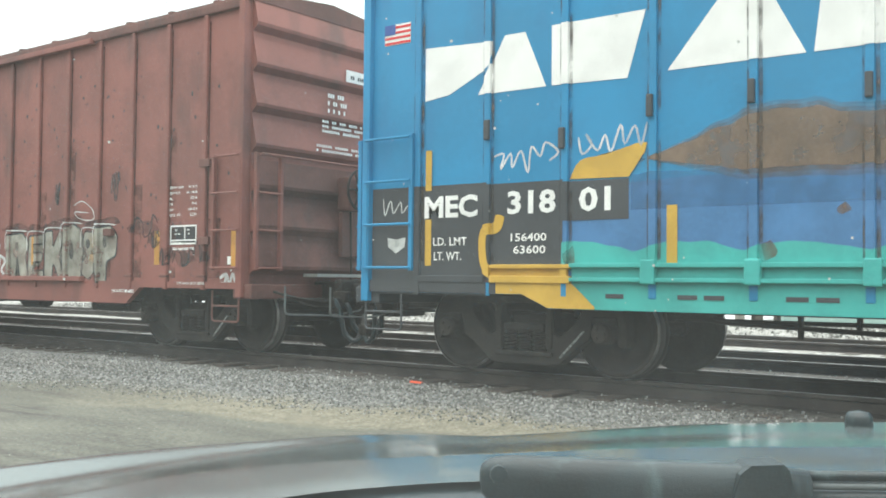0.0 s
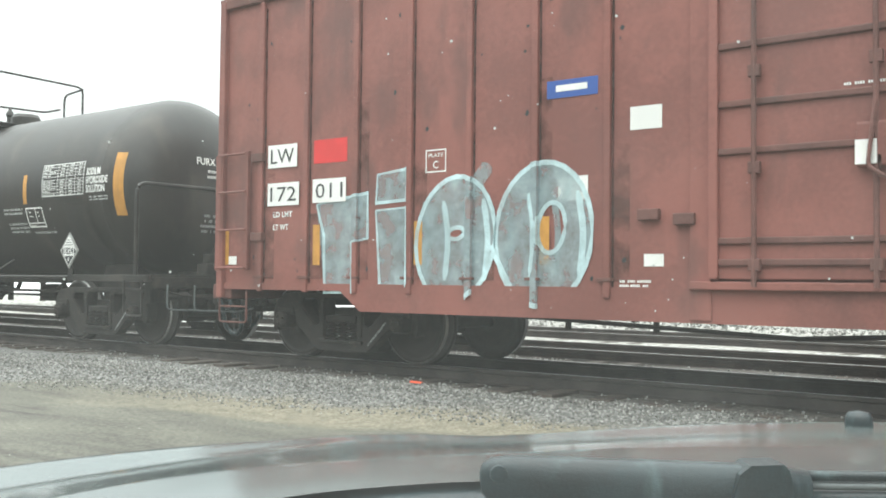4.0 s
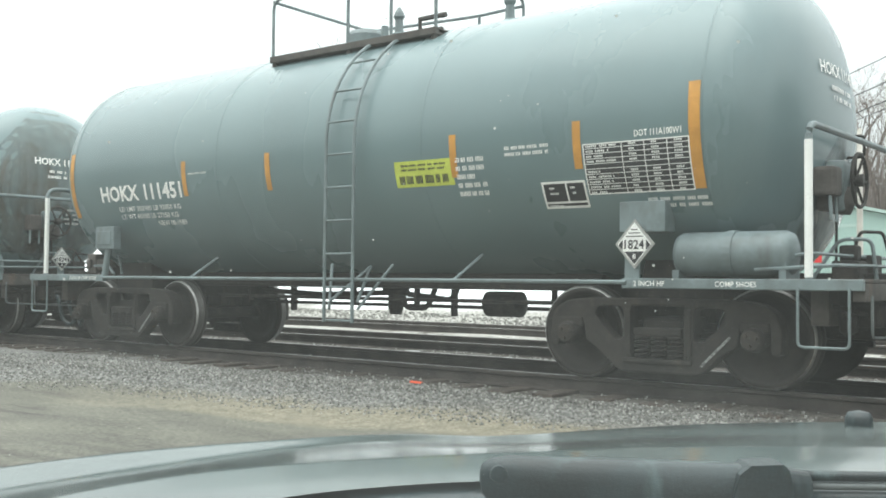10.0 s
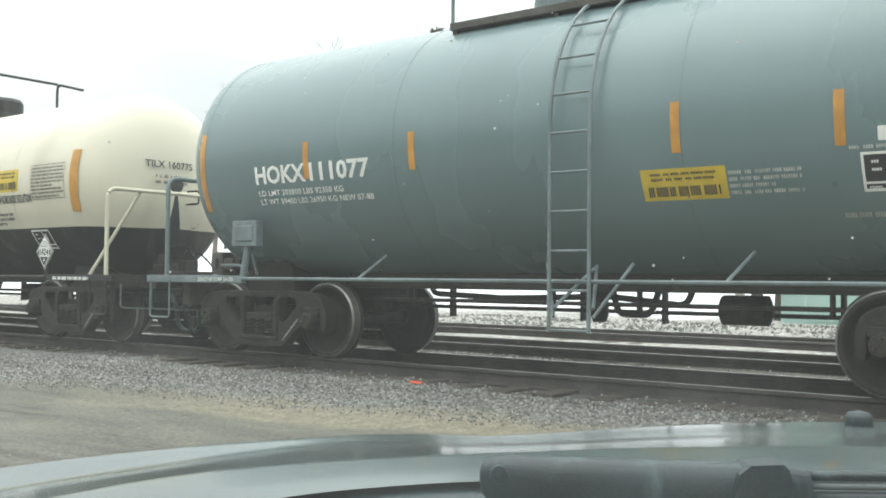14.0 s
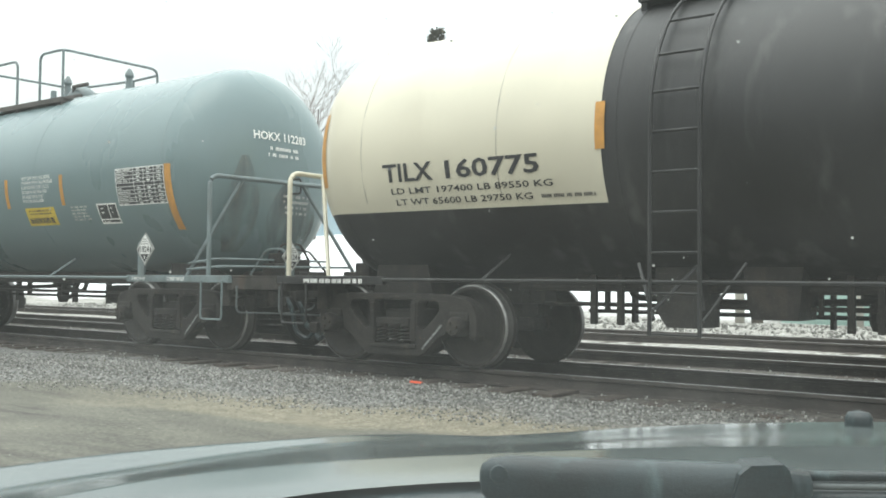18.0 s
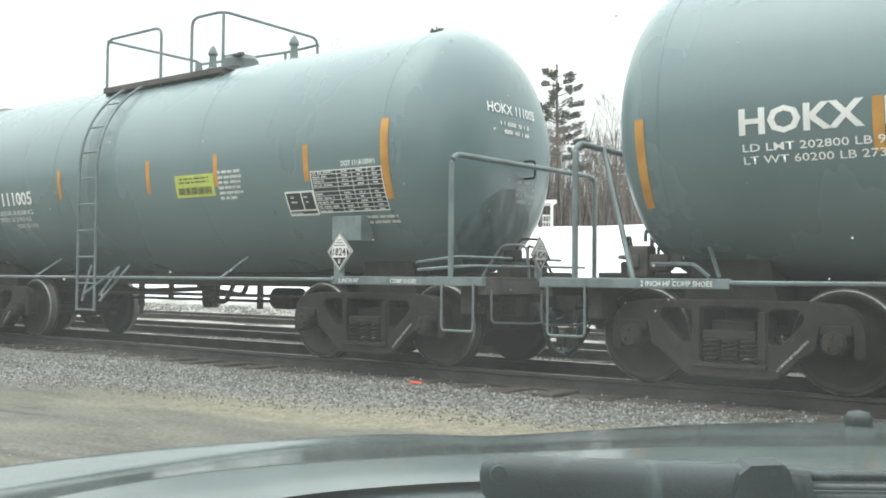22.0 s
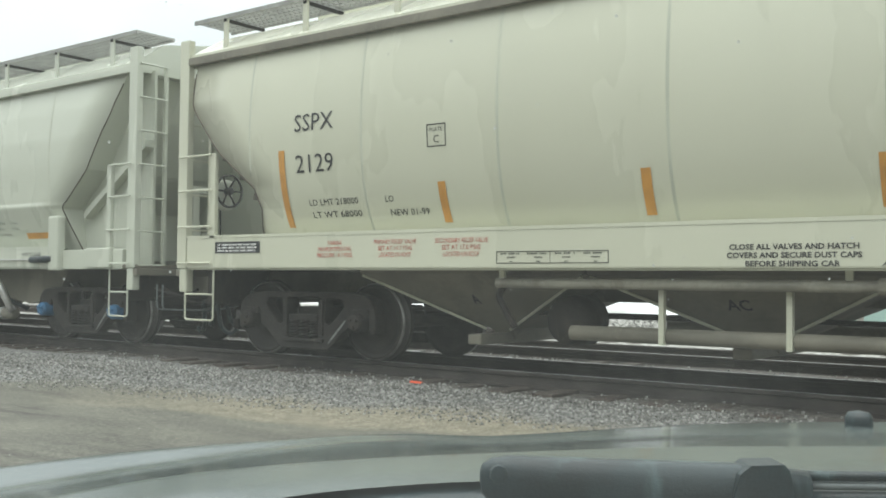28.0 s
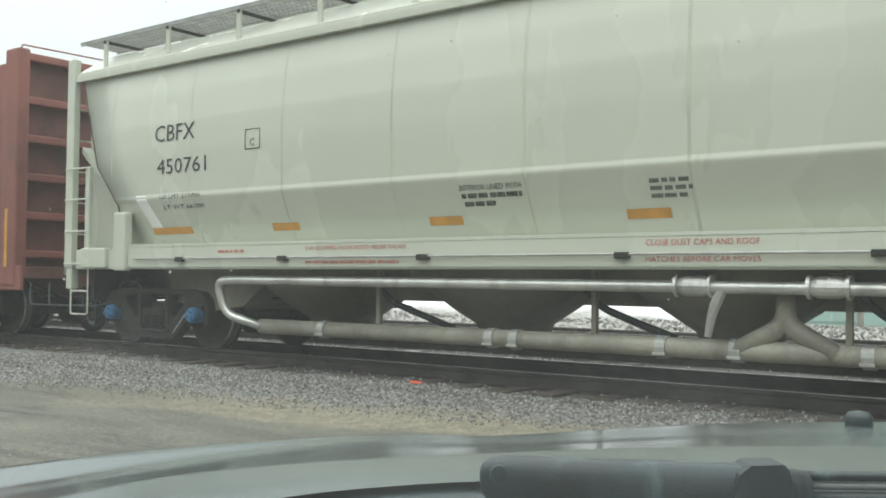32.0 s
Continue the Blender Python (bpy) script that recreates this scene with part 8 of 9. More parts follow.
part("placard_post", boxes((4.60, 4.72, -1.47, -1.44, 0.95, 1.4)), M_BLACK, BLACK_CAR)
placard(BLACK_CAR, pose(6.42, -0.05, 1.25, 0, 0, 90) @ Matrix.Diagonal((0.76, 1, 0.76, 1)))
part("placard_post", boxes((6.38, 6.415, -0.10, 0.0, 0.95, 1.25)), M_BLACK, BLACK_CAR)
end_word(BLACK_CAR, BLACK, "FURX 116524", -0.30, 0.48, 2.61, 2.72, M_WHITE)
end_bars(BLACK_CAR, BLACK, -0.15, 0.35, 2.42, 2.58, 2, M_WHITE, 141)
end_bars(BLACK_CAR, BLACK, -0.2, 0.4, 1.62, 1.92, 4, M_DULLWHITE, 142)

f = CREAM.side
def cream_side(x, z, off):
    return CREAM.side(x, z, off + 0.008)
f = cream_side
word(CREAM_CAR, f, "TILX", -4.70, -4.03, 1.995, 2.185, M_INK, 0.02)
word(CREAM_CAR, f, "160775", -3.86, -2.73, 1.995, 2.185, M_INK, 0.02)
word(CREAM_CAR, f, "LD LMT 197400 LB 89550 KG", -4.62, -2.60, 1.865, 1.93, M_INK, 0.01, 1)
word(CREAM_CAR, f, "LT WT 65600 LB 29750 KG", -4.58, -2.85, 1.75, 1.815, M_INK, 0.01, 1)
bars(CREAM_CAR, f, -2.75, -2.15, 1.75, 1.81, 1, M_INK, 150)
strips(CREAM_CAR, f, [(1.05, 2.18, 2.61), (2.84, 2.19, 2.62), (-2.06, 2.17, 2.61), (-5.63, 1.99, 2.83)], 0.10)
rect(CREAM_CAR, f, 5.33, 5.45, 1.90, 2.80, "reflective_strip", M_ORANGE, "amber reflective strip", 0.06, (5.36, 5.39, 5.42), 0.022)
end_word(CREAM_CAR, CREAM, "TILX 160775", -0.62, 0.22, 2.60, 2.71, M_INK, 0.035)
end_bars(CREAM_CAR, CREAM, -0.50, 0.10, 2.36, 2.54, 2, M_INK, 151, 0.035)
word(CREAM_CAR, f, "SODIUM HYDROXIDE SOLUTION", 3.07, 4.30, 2.07, 2.20, M_INK, 0.03)
for q, z0, z1 in ((-3.21, 1.78, 3.5), (-5.0, 1.78, 3.3), (3.80, 1.78, 3.5)):
    rect(CREAM_CAR, f, q - 0.008, q + 0.008, z0, z1, "jacket_seam", M_DARKSEAM, "dirty seam in the jacket", 0.06, (), 0.0045)
phone_panel(CREAM_CAR, f, 3.28, 3.93, 2.25, 2.59, M_YELLOW, "yellow emergency notice on the cream jacket", 151)
lines(CREAM_CAR, f, ["CONSULT OWNER BEFORE REPAIRING TANK", "SHARP OBJECTS MUST NOT CONTACT LINING", "DO NOT STEAM OR CLEAN TANK WITH", "BOILING WATER", "MAXIMUM OPERATING PRESSURE FOR", "HEATER COILS 25 PSI", "EXTERIOR HEATER PIPES", "NO INLET OR OUTLET", "PIPE CAPS REQUIRED", "VENT TANK WHEN UNLOADING"], 1.27, 2.22, 1.76, 2.42, M_INK)
bars(CREAM_CAR, f, 2.85, 3.72, 1.74, 1.95, 3, M_INK, 152)
test = bmesh.new()
outline(test, 4.30, 5.20, 2.10, 2.62, 0.008)
lay(test, f, "record_frame", M_INK, CREAM_CAR, "", 0.06, (), 0.006)
bars(CREAM_CAR, f, 4.33, 5.17, 2.12, 2.60, 9, M_INK, 153)
lube_box(CREAM_CAR, CREAM.side, 4.02, 4.50, 1.38, 1.66, 154)
placard(CREAM_CAR, pose(4.70, -1.49, 1.32))
part("placard_post", boxes((4.66, 4.74, -1.47, -1.44, 0.95, 1.4)), M_BLACK, CREAM_CAR)
bars(CREAM_CAR, lambda x, z, off: Vector((x, -1.472 - off, z)), 4.9, 5.8, 0.90, 0.96, 1, M_WHITE, 155, 0.003, 0.8)
bars(CREAM_CAR, lambda x, z, off: Vector((x, -1.472 - off, z)), -5.9, -5.0, 0.90, 0.96, 1, M_WHITE, 156, 0.003, 0.8)


def rib_side(ribs, w, d):
    def surf(x, z, off):
        on = any(abs(x - q) < w / 2 - 1e-4 for q in ribs)
        return Vector((x, -1.46 - off - (d if on else 0.0), z))
    cuts = sorted(q + s * w / 2 + k for q in ribs for s in (-1, 1) for k in (-0.002, 0.002))
    return surf, cuts


def stroke(car, surf, pts, w, material, name="spray_stroke", xcuts=(), off=0.005):
    """A sprayed line of even width."""
    bm = bmesh.new()
    p = [Vector((x, 0, z)) for x, z in pts]
    prev = None
    for i, q in enumerate(p):
        d = (p[min(i + 1, len(p) - 1)] - p[max(i - 1, 0)]).normalized()
        n = Vector((-d.z, 0, d.x)) * w / 2
        k = 0.45 if i in (0, len(p) - 1) else 1.0
        cur = (bm.verts.new(q + n * k), bm.verts.new(q - n * k))
        if prev:
            bm.faces.new((prev[0], cur[0], cur[1], prev[1]))
        prev = cur
    return lay(bm, surf, name, material, car, "", 0, xcuts, off)


def curve(pts, n=6):
    """A smooth line through the points."""
    out = []
    for i in range(len(pts) - 1):
        p0, p1, p2, p3 = [Vector((*pts[max(0, min(len(pts) - 1, i + k))], 0)) for k in (-1, 0, 1, 2)]
        for j in range(n):
            t = j / n
            q = 0.5 * ((2 * p1) + (p2 - p0) * t + (2 * p0 - 5 * p1 + 4 * p2 - p3) * t * t + (3 * p1 - p0 - 3 * p2 + p3) * t ** 3)
            out.append((q.x, q.y))
    return out + [pts[-1]]


# -- red boxcar --
f, cuts = rib_side(RED_RIBS, 0.07, 0.045)
for s, x0, x1, z0, z1 in (("LW", -6.95, -6.46, 2.26, 2.53), ("172", -6.95, -6.42, 1.81, 2.08), ("011", -6.20, -5.68, 1.82, 2.09)):
    rect(RED_BOX, f, x0, x1, z0, z1, "number_panel", M_WHITE, "white number panel", 0, cuts, 0.018)
    word(RED_BOX, f, s, x0 + 0.05, x1 - 0.05, z0 + 0.05, z1 - 0.05, M_INK, 0.0, 1, cuts, 0.021)
rect(RED_BOX, f, -6.20, -5.68, 2.27, 2.54, "red_panel", M_SIGNRED, "bright red painted panel", 0, cuts, 0.004)
word(RED_BOX, f, "LD LMT", -6.86, -6.54, 1.675, 1.74, M_WHITE, 0.02, 1, cuts)
word(RED_BOX, f, "LT WT", -6.86, -6.60, 1.525, 1.59, M_WHITE, 0.02, 1, cuts)
word(RED_BOX, f, "LIFT AND JACK HERE", -7.06, -6.58, 0.845, 0.89, M_WHITE, 0.01, 1, cuts)
word(RED_BOX, f, "LIFT AND JACK HERE", 6.55, 7.03, 0.855, 0.90, M_WHITE, 0.01, 1, cuts)
bm = bmesh.new()
outline(bm, -4.56, -4.29, 2.07, 2.31, 0.014)
lay(bm, f, "plate_frame", M_WHITE, RED_BOX, "", 0)
word(RED_BOX, f, "PLATE", -4.52, -4.33, 2.23, 2.27, M_WHITE, 0.01, 1)
word(RED_BOX, f, "C", -4.46, -4.39, 2.11, 2.19, M_WHITE, 0.01, 1)
rect(RED_BOX, f, -3.08, -2.53, 2.69, 2.86, "blue_sign", M_SIGNBLUE, "small blue sign with a white bar", 0, cuts, 0.006)
rect(RED_BOX, f, -2.98, -2.64, 2.75, 2.81, "sign_bar", M_WHITE, "", 0, cuts, 0.009)
for x0, x1, z0, z1 in ((-2.20, -1.89, 2.32, 2.53), (-2.95, -2.63, 1.71, 1.94), (-2.06, -1.87, 1.09, 1.20), (-7.67, -7.50, 1.12, 1.22), (1.95, 2.15, 1.12, 1.22), (7.50, 7.66, 1.12, 1.22)):
    rect(RED_BOX, f, x0, x1, z0, z1, "white_patch", M_WHITE, "", 0, cuts, 0.005)
for x, z0, z1 in ((-7.70, 1.12, 1.55), (-6.14, 1.11, 1.57), (-4.65, 1.11, 1.57), (-3.1, 1.11, 1.57), (3.09, 1.12, 1.57), (4.60, 1.11, 1.58), (6.09, 1.12, 1.57), (7.62, 1.10, 1.55)):
    rect(RED_BOX, f, x - 0.055, x + 0.055, z0, z1, "reflective_strip", M_ORANGE, "amber reflective strip", 0, cuts, 0.007)


def door_side(x, z, off):
    return Vector((x, -1.525 - off, z))


for i, s in enumerate(("CLOSE AND LOCK", "DOORS BEFORE", "MOVING CAR")):
    word(RED_BOX, door_side, s, 0.22 + 0.05 * i, 0.98 - 0.06 * i, 3.17 - 0.10 * i, 3.235 - 0.10 * i, M_WHITE, 0.02, 1)
bars(RED_BOX, door_side, -0.32, 0.26, 2.50, 2.54, 1, M_WHITE, 160)
rect(RED_BOX, lambda x, z, off: Vector((x, -1.605 - off, z)), -0.22, -0.06, 1.87, 2.06, "white_patch", M_WHITE, "", 0)
bars(RED_BOX, door_side, 0.95, 1.35, 1.30, 1.40, 2, M_WHITE, 161)
word(RED_BOX, door_side, "7-9", 0.48, 0.66, 1.60, 1.70, M_WHITE, 0.01, 1)
lube_box(RED_BOX, f, 6.37, 6.90, 1.38, 1.63, 162)
for i, (a, b) in enumerate((("EXW 10-8", "H 5-3"), ("EW 9-7", "H 14-8"), ("IL", "50-6"), ("IW", "9-6"), ("IH", "10-11"), ("CU. FT.", "5237"))):
    z = 2.14 - 0.072 * i
    word(RED_BOX, f, a, 6.35, 6.35 + 0.034 * len(a), z - 0.035, z, M_WHITE, 0.015, 1)
    word(RED_BOX, f, b, 6.90 - 0.034 * len(b), 6.90, z - 0.035, z, M_WHITE, 0.015, 1)
bars(RED_BOX, f, 6.42, 6.88, 1.30, 1.36, 1, M_WHITE, 163)
word(RED_BOX, f, "LIFT AND JACK HERE", 6.55, 7.10, 0.855, 0.90, M_WHITE, 0.01, 1, (), 0.03)
word(RED_BOX, f, "2 INCH HF COMP SHOES", 5.13, 5.64, 0.745, 0.79, M_WHITE, 0.01, 1, (), 0.03)
bars(RED_BOX, f, -2.3, -1.98, 0.90, 0.98, 2, M_WHITE, 164)


def flat_end_bars(car, x, y0, y1, z0, z1, rows, material, seed):
    rnd = random.Random(seed)
    bm = bmesh.new()
    h = (z1 - z0) / rows
    for i in range(rows):
        z = z1 - (i + 1) * h
        y = y0
        while y < y1:
            bm.faces.new([bm.verts.new((x, a, b)) for a, b in ((y, z), (y + 0.03, z), (y + 0.03, z + h * 0.55), (y, z + h * 0.55))])
            y += 0.042 if rnd.random() < 0.82 else 0.10
    part("end_small_lettering", bm, material, car)


def flat_end_word(car, text, x, y0, y1, z0, z1, material):
    bm = word_bm(text, y0, y1, z0, z1, 0.01)
    for v in bm.verts:
        v.co = Vector((x, v.co.x, v.co.z))
    part("end_lettering", bm, material, car)


part("end_number_panel", boxes((7.895, 7.902, 0.20, 1.0, 3.62, 3.78)), M_WHITE, RED_BOX)
flat_end_bars(RED_BOX, 7.905, 0.28, 0.92, 3.66, 3.75, 1, M_INK, 170)
flat_end_bars(RED_BOX, 7.905, -0.15, 0.2, 3.15, 3.45, 3, M_WHITE, 171)
flat_end_bars(RED_BOX, 7.905, -0.25, 0.5, 2.88, 3.07, 3, M_WHITE, 172)
flat_end_bars(RED_BOX, 7.905, -0.35, 0.6, 2.62, 2.74, 2, M_WHITE, 173)


def blob(x, z, rx, rz, n=18, seed=0, rough=0.25):
    rnd = random.Random(seed)
    ph = [rnd.uniform(0, 6.28) for _ in range(3)]
    return [(x + rx * math.cos(a) * (1 + rough * 0.5 * math.sin(2 * a + ph[0]) + rough * 0.4 * math.sin(3 * a + ph[1])), z + rz * math.sin(a) * (1 + rough * 0.4 * math.sin(2 * a + ph[2]))) for a in np.linspace(0, 2 * math.pi, n + 1)[:-1]]


# dark paint for the shadow lines beside the red car's ribs
M_RIBSHADE = spray("rib_shade", (0.055, 0.036, 0.032), 0.85, 0.5)
M_RUNWASH = spray("rust_run", (0.11, 0.055, 0.042), 0.5, 0.5)
M_DARKWASH = spray("dark_wash", (0.06, 0.045, 0.042), 0.6, 0.4)


def paint_chips(seed, count):
    """Small chips where the dark primer shows, thickest beside the ribs."""
    rnd = random.Random(seed)
    bm = bmesh.new()
    for k in range(count):
        x = rnd.choice(RED_RIBS) + rnd.gauss(0, 0.10) if rnd.random() < 0.7 else rnd.uniform(1.8, 7.6)
        if abs(x) < 1.8 or abs(x) > 7.6 or any(abs(x - q) < 0.06 for q in cuts):
            continue
        z, s = 0.95 + 2.9 * rnd.random() ** 1.3, rnd.uniform(0.006, 0.026)
        bm.faces.new([bm.verts.new(f(x + s * a * rnd.uniform(0.5, 1.2), z + s * b * rnd.uniform(0.5, 1.8), 0.0055)) for a, b in ((-1, -0.6), (0.2, -1), (1, 0.1), (0.3, 1), (-0.8, 0.7))])
    for p in bm.faces:
        p.normal_update()
        if p.normal.y > 0:
            p.normal_flip()
    ob = part("paint_chips", bm, M_INK, RED_BOX, "small dark chips in the red paint")
    ob["kind"] = "stuff"


paint_chips(31, 420)
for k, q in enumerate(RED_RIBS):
    # shadow along both sides of the rib, put in as dark strips
    rect(RED_BOX, f, q + 0.037, q + 0.060, 0.85, 4.2, "rib_shadow_line", M_RIBSHADE, "dark shadow line painted along the rib", 0, (), 0.0045)
    rect(RED_BOX, f, q - 0.050, q - 0.037, 0.85, 4.2, "rib_shadow_line", M_RIBSHADE, "", 0, (), 0.0045)
    part("rib_foot", boxes((q - 0.10, q + 0.06, -1.512, -1.462, 0.955, 0.985), bevel=0.006), M_REDDARK, RED_BOX)
    rect(RED_BOX, f, q + 0.06, q + 0.06 + (0.16, 0.24, 0.12)[k % 3], 0.95, (2.2, 1.7, 2.9)[k % 3], "rust_run", M_RUNWASH, "brown rust runs beside the rib", 0, (), 0.0040)
# a row of bold sprayed block shapes in pale grey with dark and white outlines
BLOCKS = (([(0, 0), (0.45, 0), (0.5, 0.55), (0.62, 0.0), (1, 0.02), (0.85, 0.5), (1.0, 0.8), (0.7, 1.02), (0.05, 0.98)], 2.32, 2.98, 0.90, 1.60),
          ([(0, 0), (0.95, 0.03), (0.95, 0.24), (0.45, 0.24), (0.45, 0.4), (0.85, 0.42), (0.85, 0.62), (0.45, 0.6), (0.45, 0.78), (1.0, 0.8), (0.98, 1), (0.05, 0.97)], 2.94, 3.42, 0.88, 1.58),
          ([(0, 0), (0.4, 0), (0.45, 0.35), (0.75, 0), (1.05, 0.02), (0.72, 0.5), (1.05, 0.95), (0.7, 1.0), (0.42, 0.66), (0.4, 1.02), (0, 1.0)], 3.40, 3.94, 0.90, 1.62),
          ([(0.1, 0.05), (0.5, -0.03), (0.9, 0.08), (1.0, 0.5), (0.92, 0.92), (0.5, 1.05), (0.08, 0.95), (0, 0.5)], 3.84, 4.42, 0.88, 1.68),
          ([(0, 0.1), (0.55, -0.02), (1, 0.2), (0.95, 0.5), (0.6, 0.55), (1, 0.7), (0.85, 0.98), (0.2, 1.0), (0, 0.72), (0.4, 0.5), (0.0, 0.35)], 4.36, 4.72, 0.92, 1.60),
          ([(0.2, -0.06), (0.55, -0.1), (0.55, 0.34), (0.95, 0.45), (1.0, 0.85), (0.7, 1.04), (0.05, 1.0), (0.1, 0.4)], 4.66, 5.22, 0.92, 1.64))
for k, (shape, x0, x1, z0, z1) in enumerate(BLOCKS):
    pts = [(x0 + (x1 - x0) * a, z0 + (z1 - z0) * b) for a, b in shape]
    cl = [(p.x, p.z) for p in bend([Vector((a, 0, b)) for a, b in pts + pts[:2]], 0.05, 3)][1:-1]
    poly(RED_BOX, f, cl, "sprayed_shape", M_PALESPRAY, "pale sprayed block shape", 0, cuts, 0.006 + 0.0008 * k)
    stroke(RED_BOX, f, cl + cl[:1], 0.030, M_DARKSPRAY, "sprayed_outline", cuts, 0.0125)
    xm, zm = (x0 + x1) / 2, (z0 + z1) / 2
    stroke(RED_BOX, f, curve([(x0 - 0.02, zm + 0.1), (x0 - 0.01, z1 + 0.02), (xm, z1 + 0.05), (x1 - 0.05, z1 + 0.03)], 4), 0.016, M_WHITESPRAY, "sprayed_highlight", cuts, 0.0135)
    if k in (0, 3, 4, 5):
        poly(RED_BOX, f, blob(xm - 0.02, zm + (0.16 if k != 3 else 0.05), 0.05, 0.075 if k != 3 else 0.14, 12, k), "sprayed_hole", M_DARKSPRAY, "", 0, cuts, 0.0145)
    poly(RED_BOX, f, blob(xm, z1 + 0.08, (x1 - x0) * 0.5, 0.07, 14, 80 + k, 0.8), "dark_smudge", M_DARKWASH, "dark sprayed smudge", 0, cuts, 0.0050)
stroke(RED_BOX, f, curve([(2.14, 1.45), (2.10, 1.30), (2.30, 1.20), (2.20, 1.05), (2.32, 0.95)], 5), 0.05, M_WHITESPRAY, "sprayed_highlight", cuts, 0.013)
stroke(RED_BOX, f, curve([(4.14, 1.98), (4.35, 2.03), (4.60, 1.90), (4.62, 1.76), (4.30, 1.78), (4.16, 1.88), (4.5, 1.86)], 5), 0.014, M_WHITESPRAY, "sprayed_scribble", cuts)
for k, (x, z, rx, rz) in enumerate(((5.83, 1.62, 0.28, 0.16), (6.02, 1.45, 0.12, 0.12), (6.30, 1.22, 0.14, 0.13), (6.65, 1.2, 0.22, 0.12), (7.0, 1.28, 0.15, 0.16), (1.75, 2.35, 0.12, 0.14), (1.92, 2.15, 0.08, 0.12), (3.72, 2.15, 0.06, 0.18), (5.15, 2.2, 0.10, 0.2), (0.9, 2.3, 0.12, 0.2), (1.1, 1.9, 0.10, 0.2))):
    sf, ct = (f, cuts) if abs(x) > 1.6 else (door_side, ())
    poly(RED_BOX, sf, blob(x, z, rx * 0.8, rz * 0.8, 16, 60 + k, 0.8), "dark_smudge", M_DARKWASH, "dark sprayed smudge", 0, ct, 0.0088)
    stroke(RED_BOX, sf, curve([(x - rx, z - rz * 0.5), (x - rx * 0.7, z + rz * 0.8), (x - rx * 0.2, z + rz * 0.4), (x - rx * 0.1, z - rz * 0.7), (x + rx * 0.4, z - rz * 0.5), (x + rx * 0.6, z + rz), (x + rx, z + rz * 0.3)], 5), 0.030, M_DARKSPRAY, "dark_scrawl", ct, 0.011)
stroke(RED_BOX, f, curve([(7.38, 0.95), (7.50, 1.0), (7.46, 0.87), (7.40, 0.90)], 4), 0.045, M_WHITESPRAY, "white_tag", cuts, 0.02)
stroke(RED_BOX, f, curve([(7.52, 1.0), (7.56, 0.88), (7.62, 1.01), (7.66, 0.93), (7.74, 0.97), (7.64, 0.86), (7.76, 0.88)], 4), 0.042, M_WHITESPRAY, "white_tag", cuts, 0.02)
# a large pale blue tag: thin washed fill with brighter edges, two uprights joined by a bar and two round shapes
M_THINBLUE = spray("thin_blue_spray", (0.34, 0.44, 0.46), 0.78, 0.45)
M_EDGEBLUE = spray("blue_white_spray", (0.55, 0.72, 0.75), 0.95, 0.4)


def ring(x, z, rx, rz, lean=0.0, n=28, a0=0.0, a1=360.0):
    return [(x + rx * math.cos(radians(a)) + lean * math.sin(radians(a)), z + rz * math.sin(radians(a))) for a in np.linspace(a0, a1, n)]


for k, pts in enumerate(([(-6.14, 1.80), (-5.36, 1.90), (-5.36, 1.40), (-5.60, 1.36), (-5.56, 0.81), (-6.00, 0.80), (-6.02, 1.45)], [(-5.22, 2.09), (-4.80, 2.13), (-4.82, 1.80), (-5.24, 1.78)], [(-5.24, 1.70), (-4.80, 1.72), (-4.79, 0.92), (-4.90, 0.72), (-5.16, 0.72)])):
    poly(RED_BOX, f, pts, "blue_spray_fill", M_THINBLUE, "thin washed blue spray", 0, cuts, 0.0060)
    stroke(RED_BOX, f, pts + pts[:1], 0.045, M_EDGEBLUE, "blue_spray_edge", cuts, 0.0100)
for k, (x, z, rx, rz, lean) in enumerate(((-4.17, 1.37, 0.50, 0.64, 0.05), (-3.12, 1.40, 0.54, 0.69, 0.03))):
    outer, inner = ring(x, z, rx, rz, lean), ring(x + (0.10 if k else 0.02), z + 0.06, 0.15 if k else 0.10, 0.24 if k else 0.06, 0.02)
    bm = bmesh.new()
    u, v = [[bm.verts.new((a, 0, b)) for a, b in row[:-1]] for row in (outer, inner)]
    for i in range(len(u)):
        j = (i + 1) % len(u)
        bm.faces.new((u[i], u[j], v[j], v[i]))
    lay(bm, f, "blue_spray_fill", M_THINBLUE, RED_BOX, "thin washed blue spray", 0, cuts, 0.0068 + 0.0008 * k)
    stroke(RED_BOX, f, outer, 0.05, M_EDGEBLUE, "blue_spray_edge", cuts, 0.0112)
    stroke(RED_BOX, f, inner, 0.045, M_EDGEBLUE, "blue_spray_edge", cuts, 0.0118)
    for i in range(4):
        q = x - rx * 0.75 + i * rx * 0.5
        stroke(RED_BOX, f, curve([(q, z - 0.42), (q + 0.04, z), (q - 0.02, z + 0.40)], 4), 0.07, M_EDGEBLUE if i % 2 else M_THINBLUE, "blue_spray_line", cuts, 0.0088 + 0.0004 * i)
stroke(RED_BOX, f, curve([(-3.98, 1.77), (-3.88, 1.95), (-3.74, 2.11)], 4), 0.16, M_THINBLUE, "blue_spray_line", cuts, 0.0104)
stroke(RED_BOX, f, curve([(-3.72, 1.30), (-3.52, 0.95), (-3.40, 0.76)], 4), 0.06, M_EDGEBLUE, "blue_spray_line", cuts, 0.0124)

# -- blue boxcar --
f, cuts = rib_side(BLUE_RIBS, 0.075, 0.035)
B = dict(dz=0, xcuts=cuts)


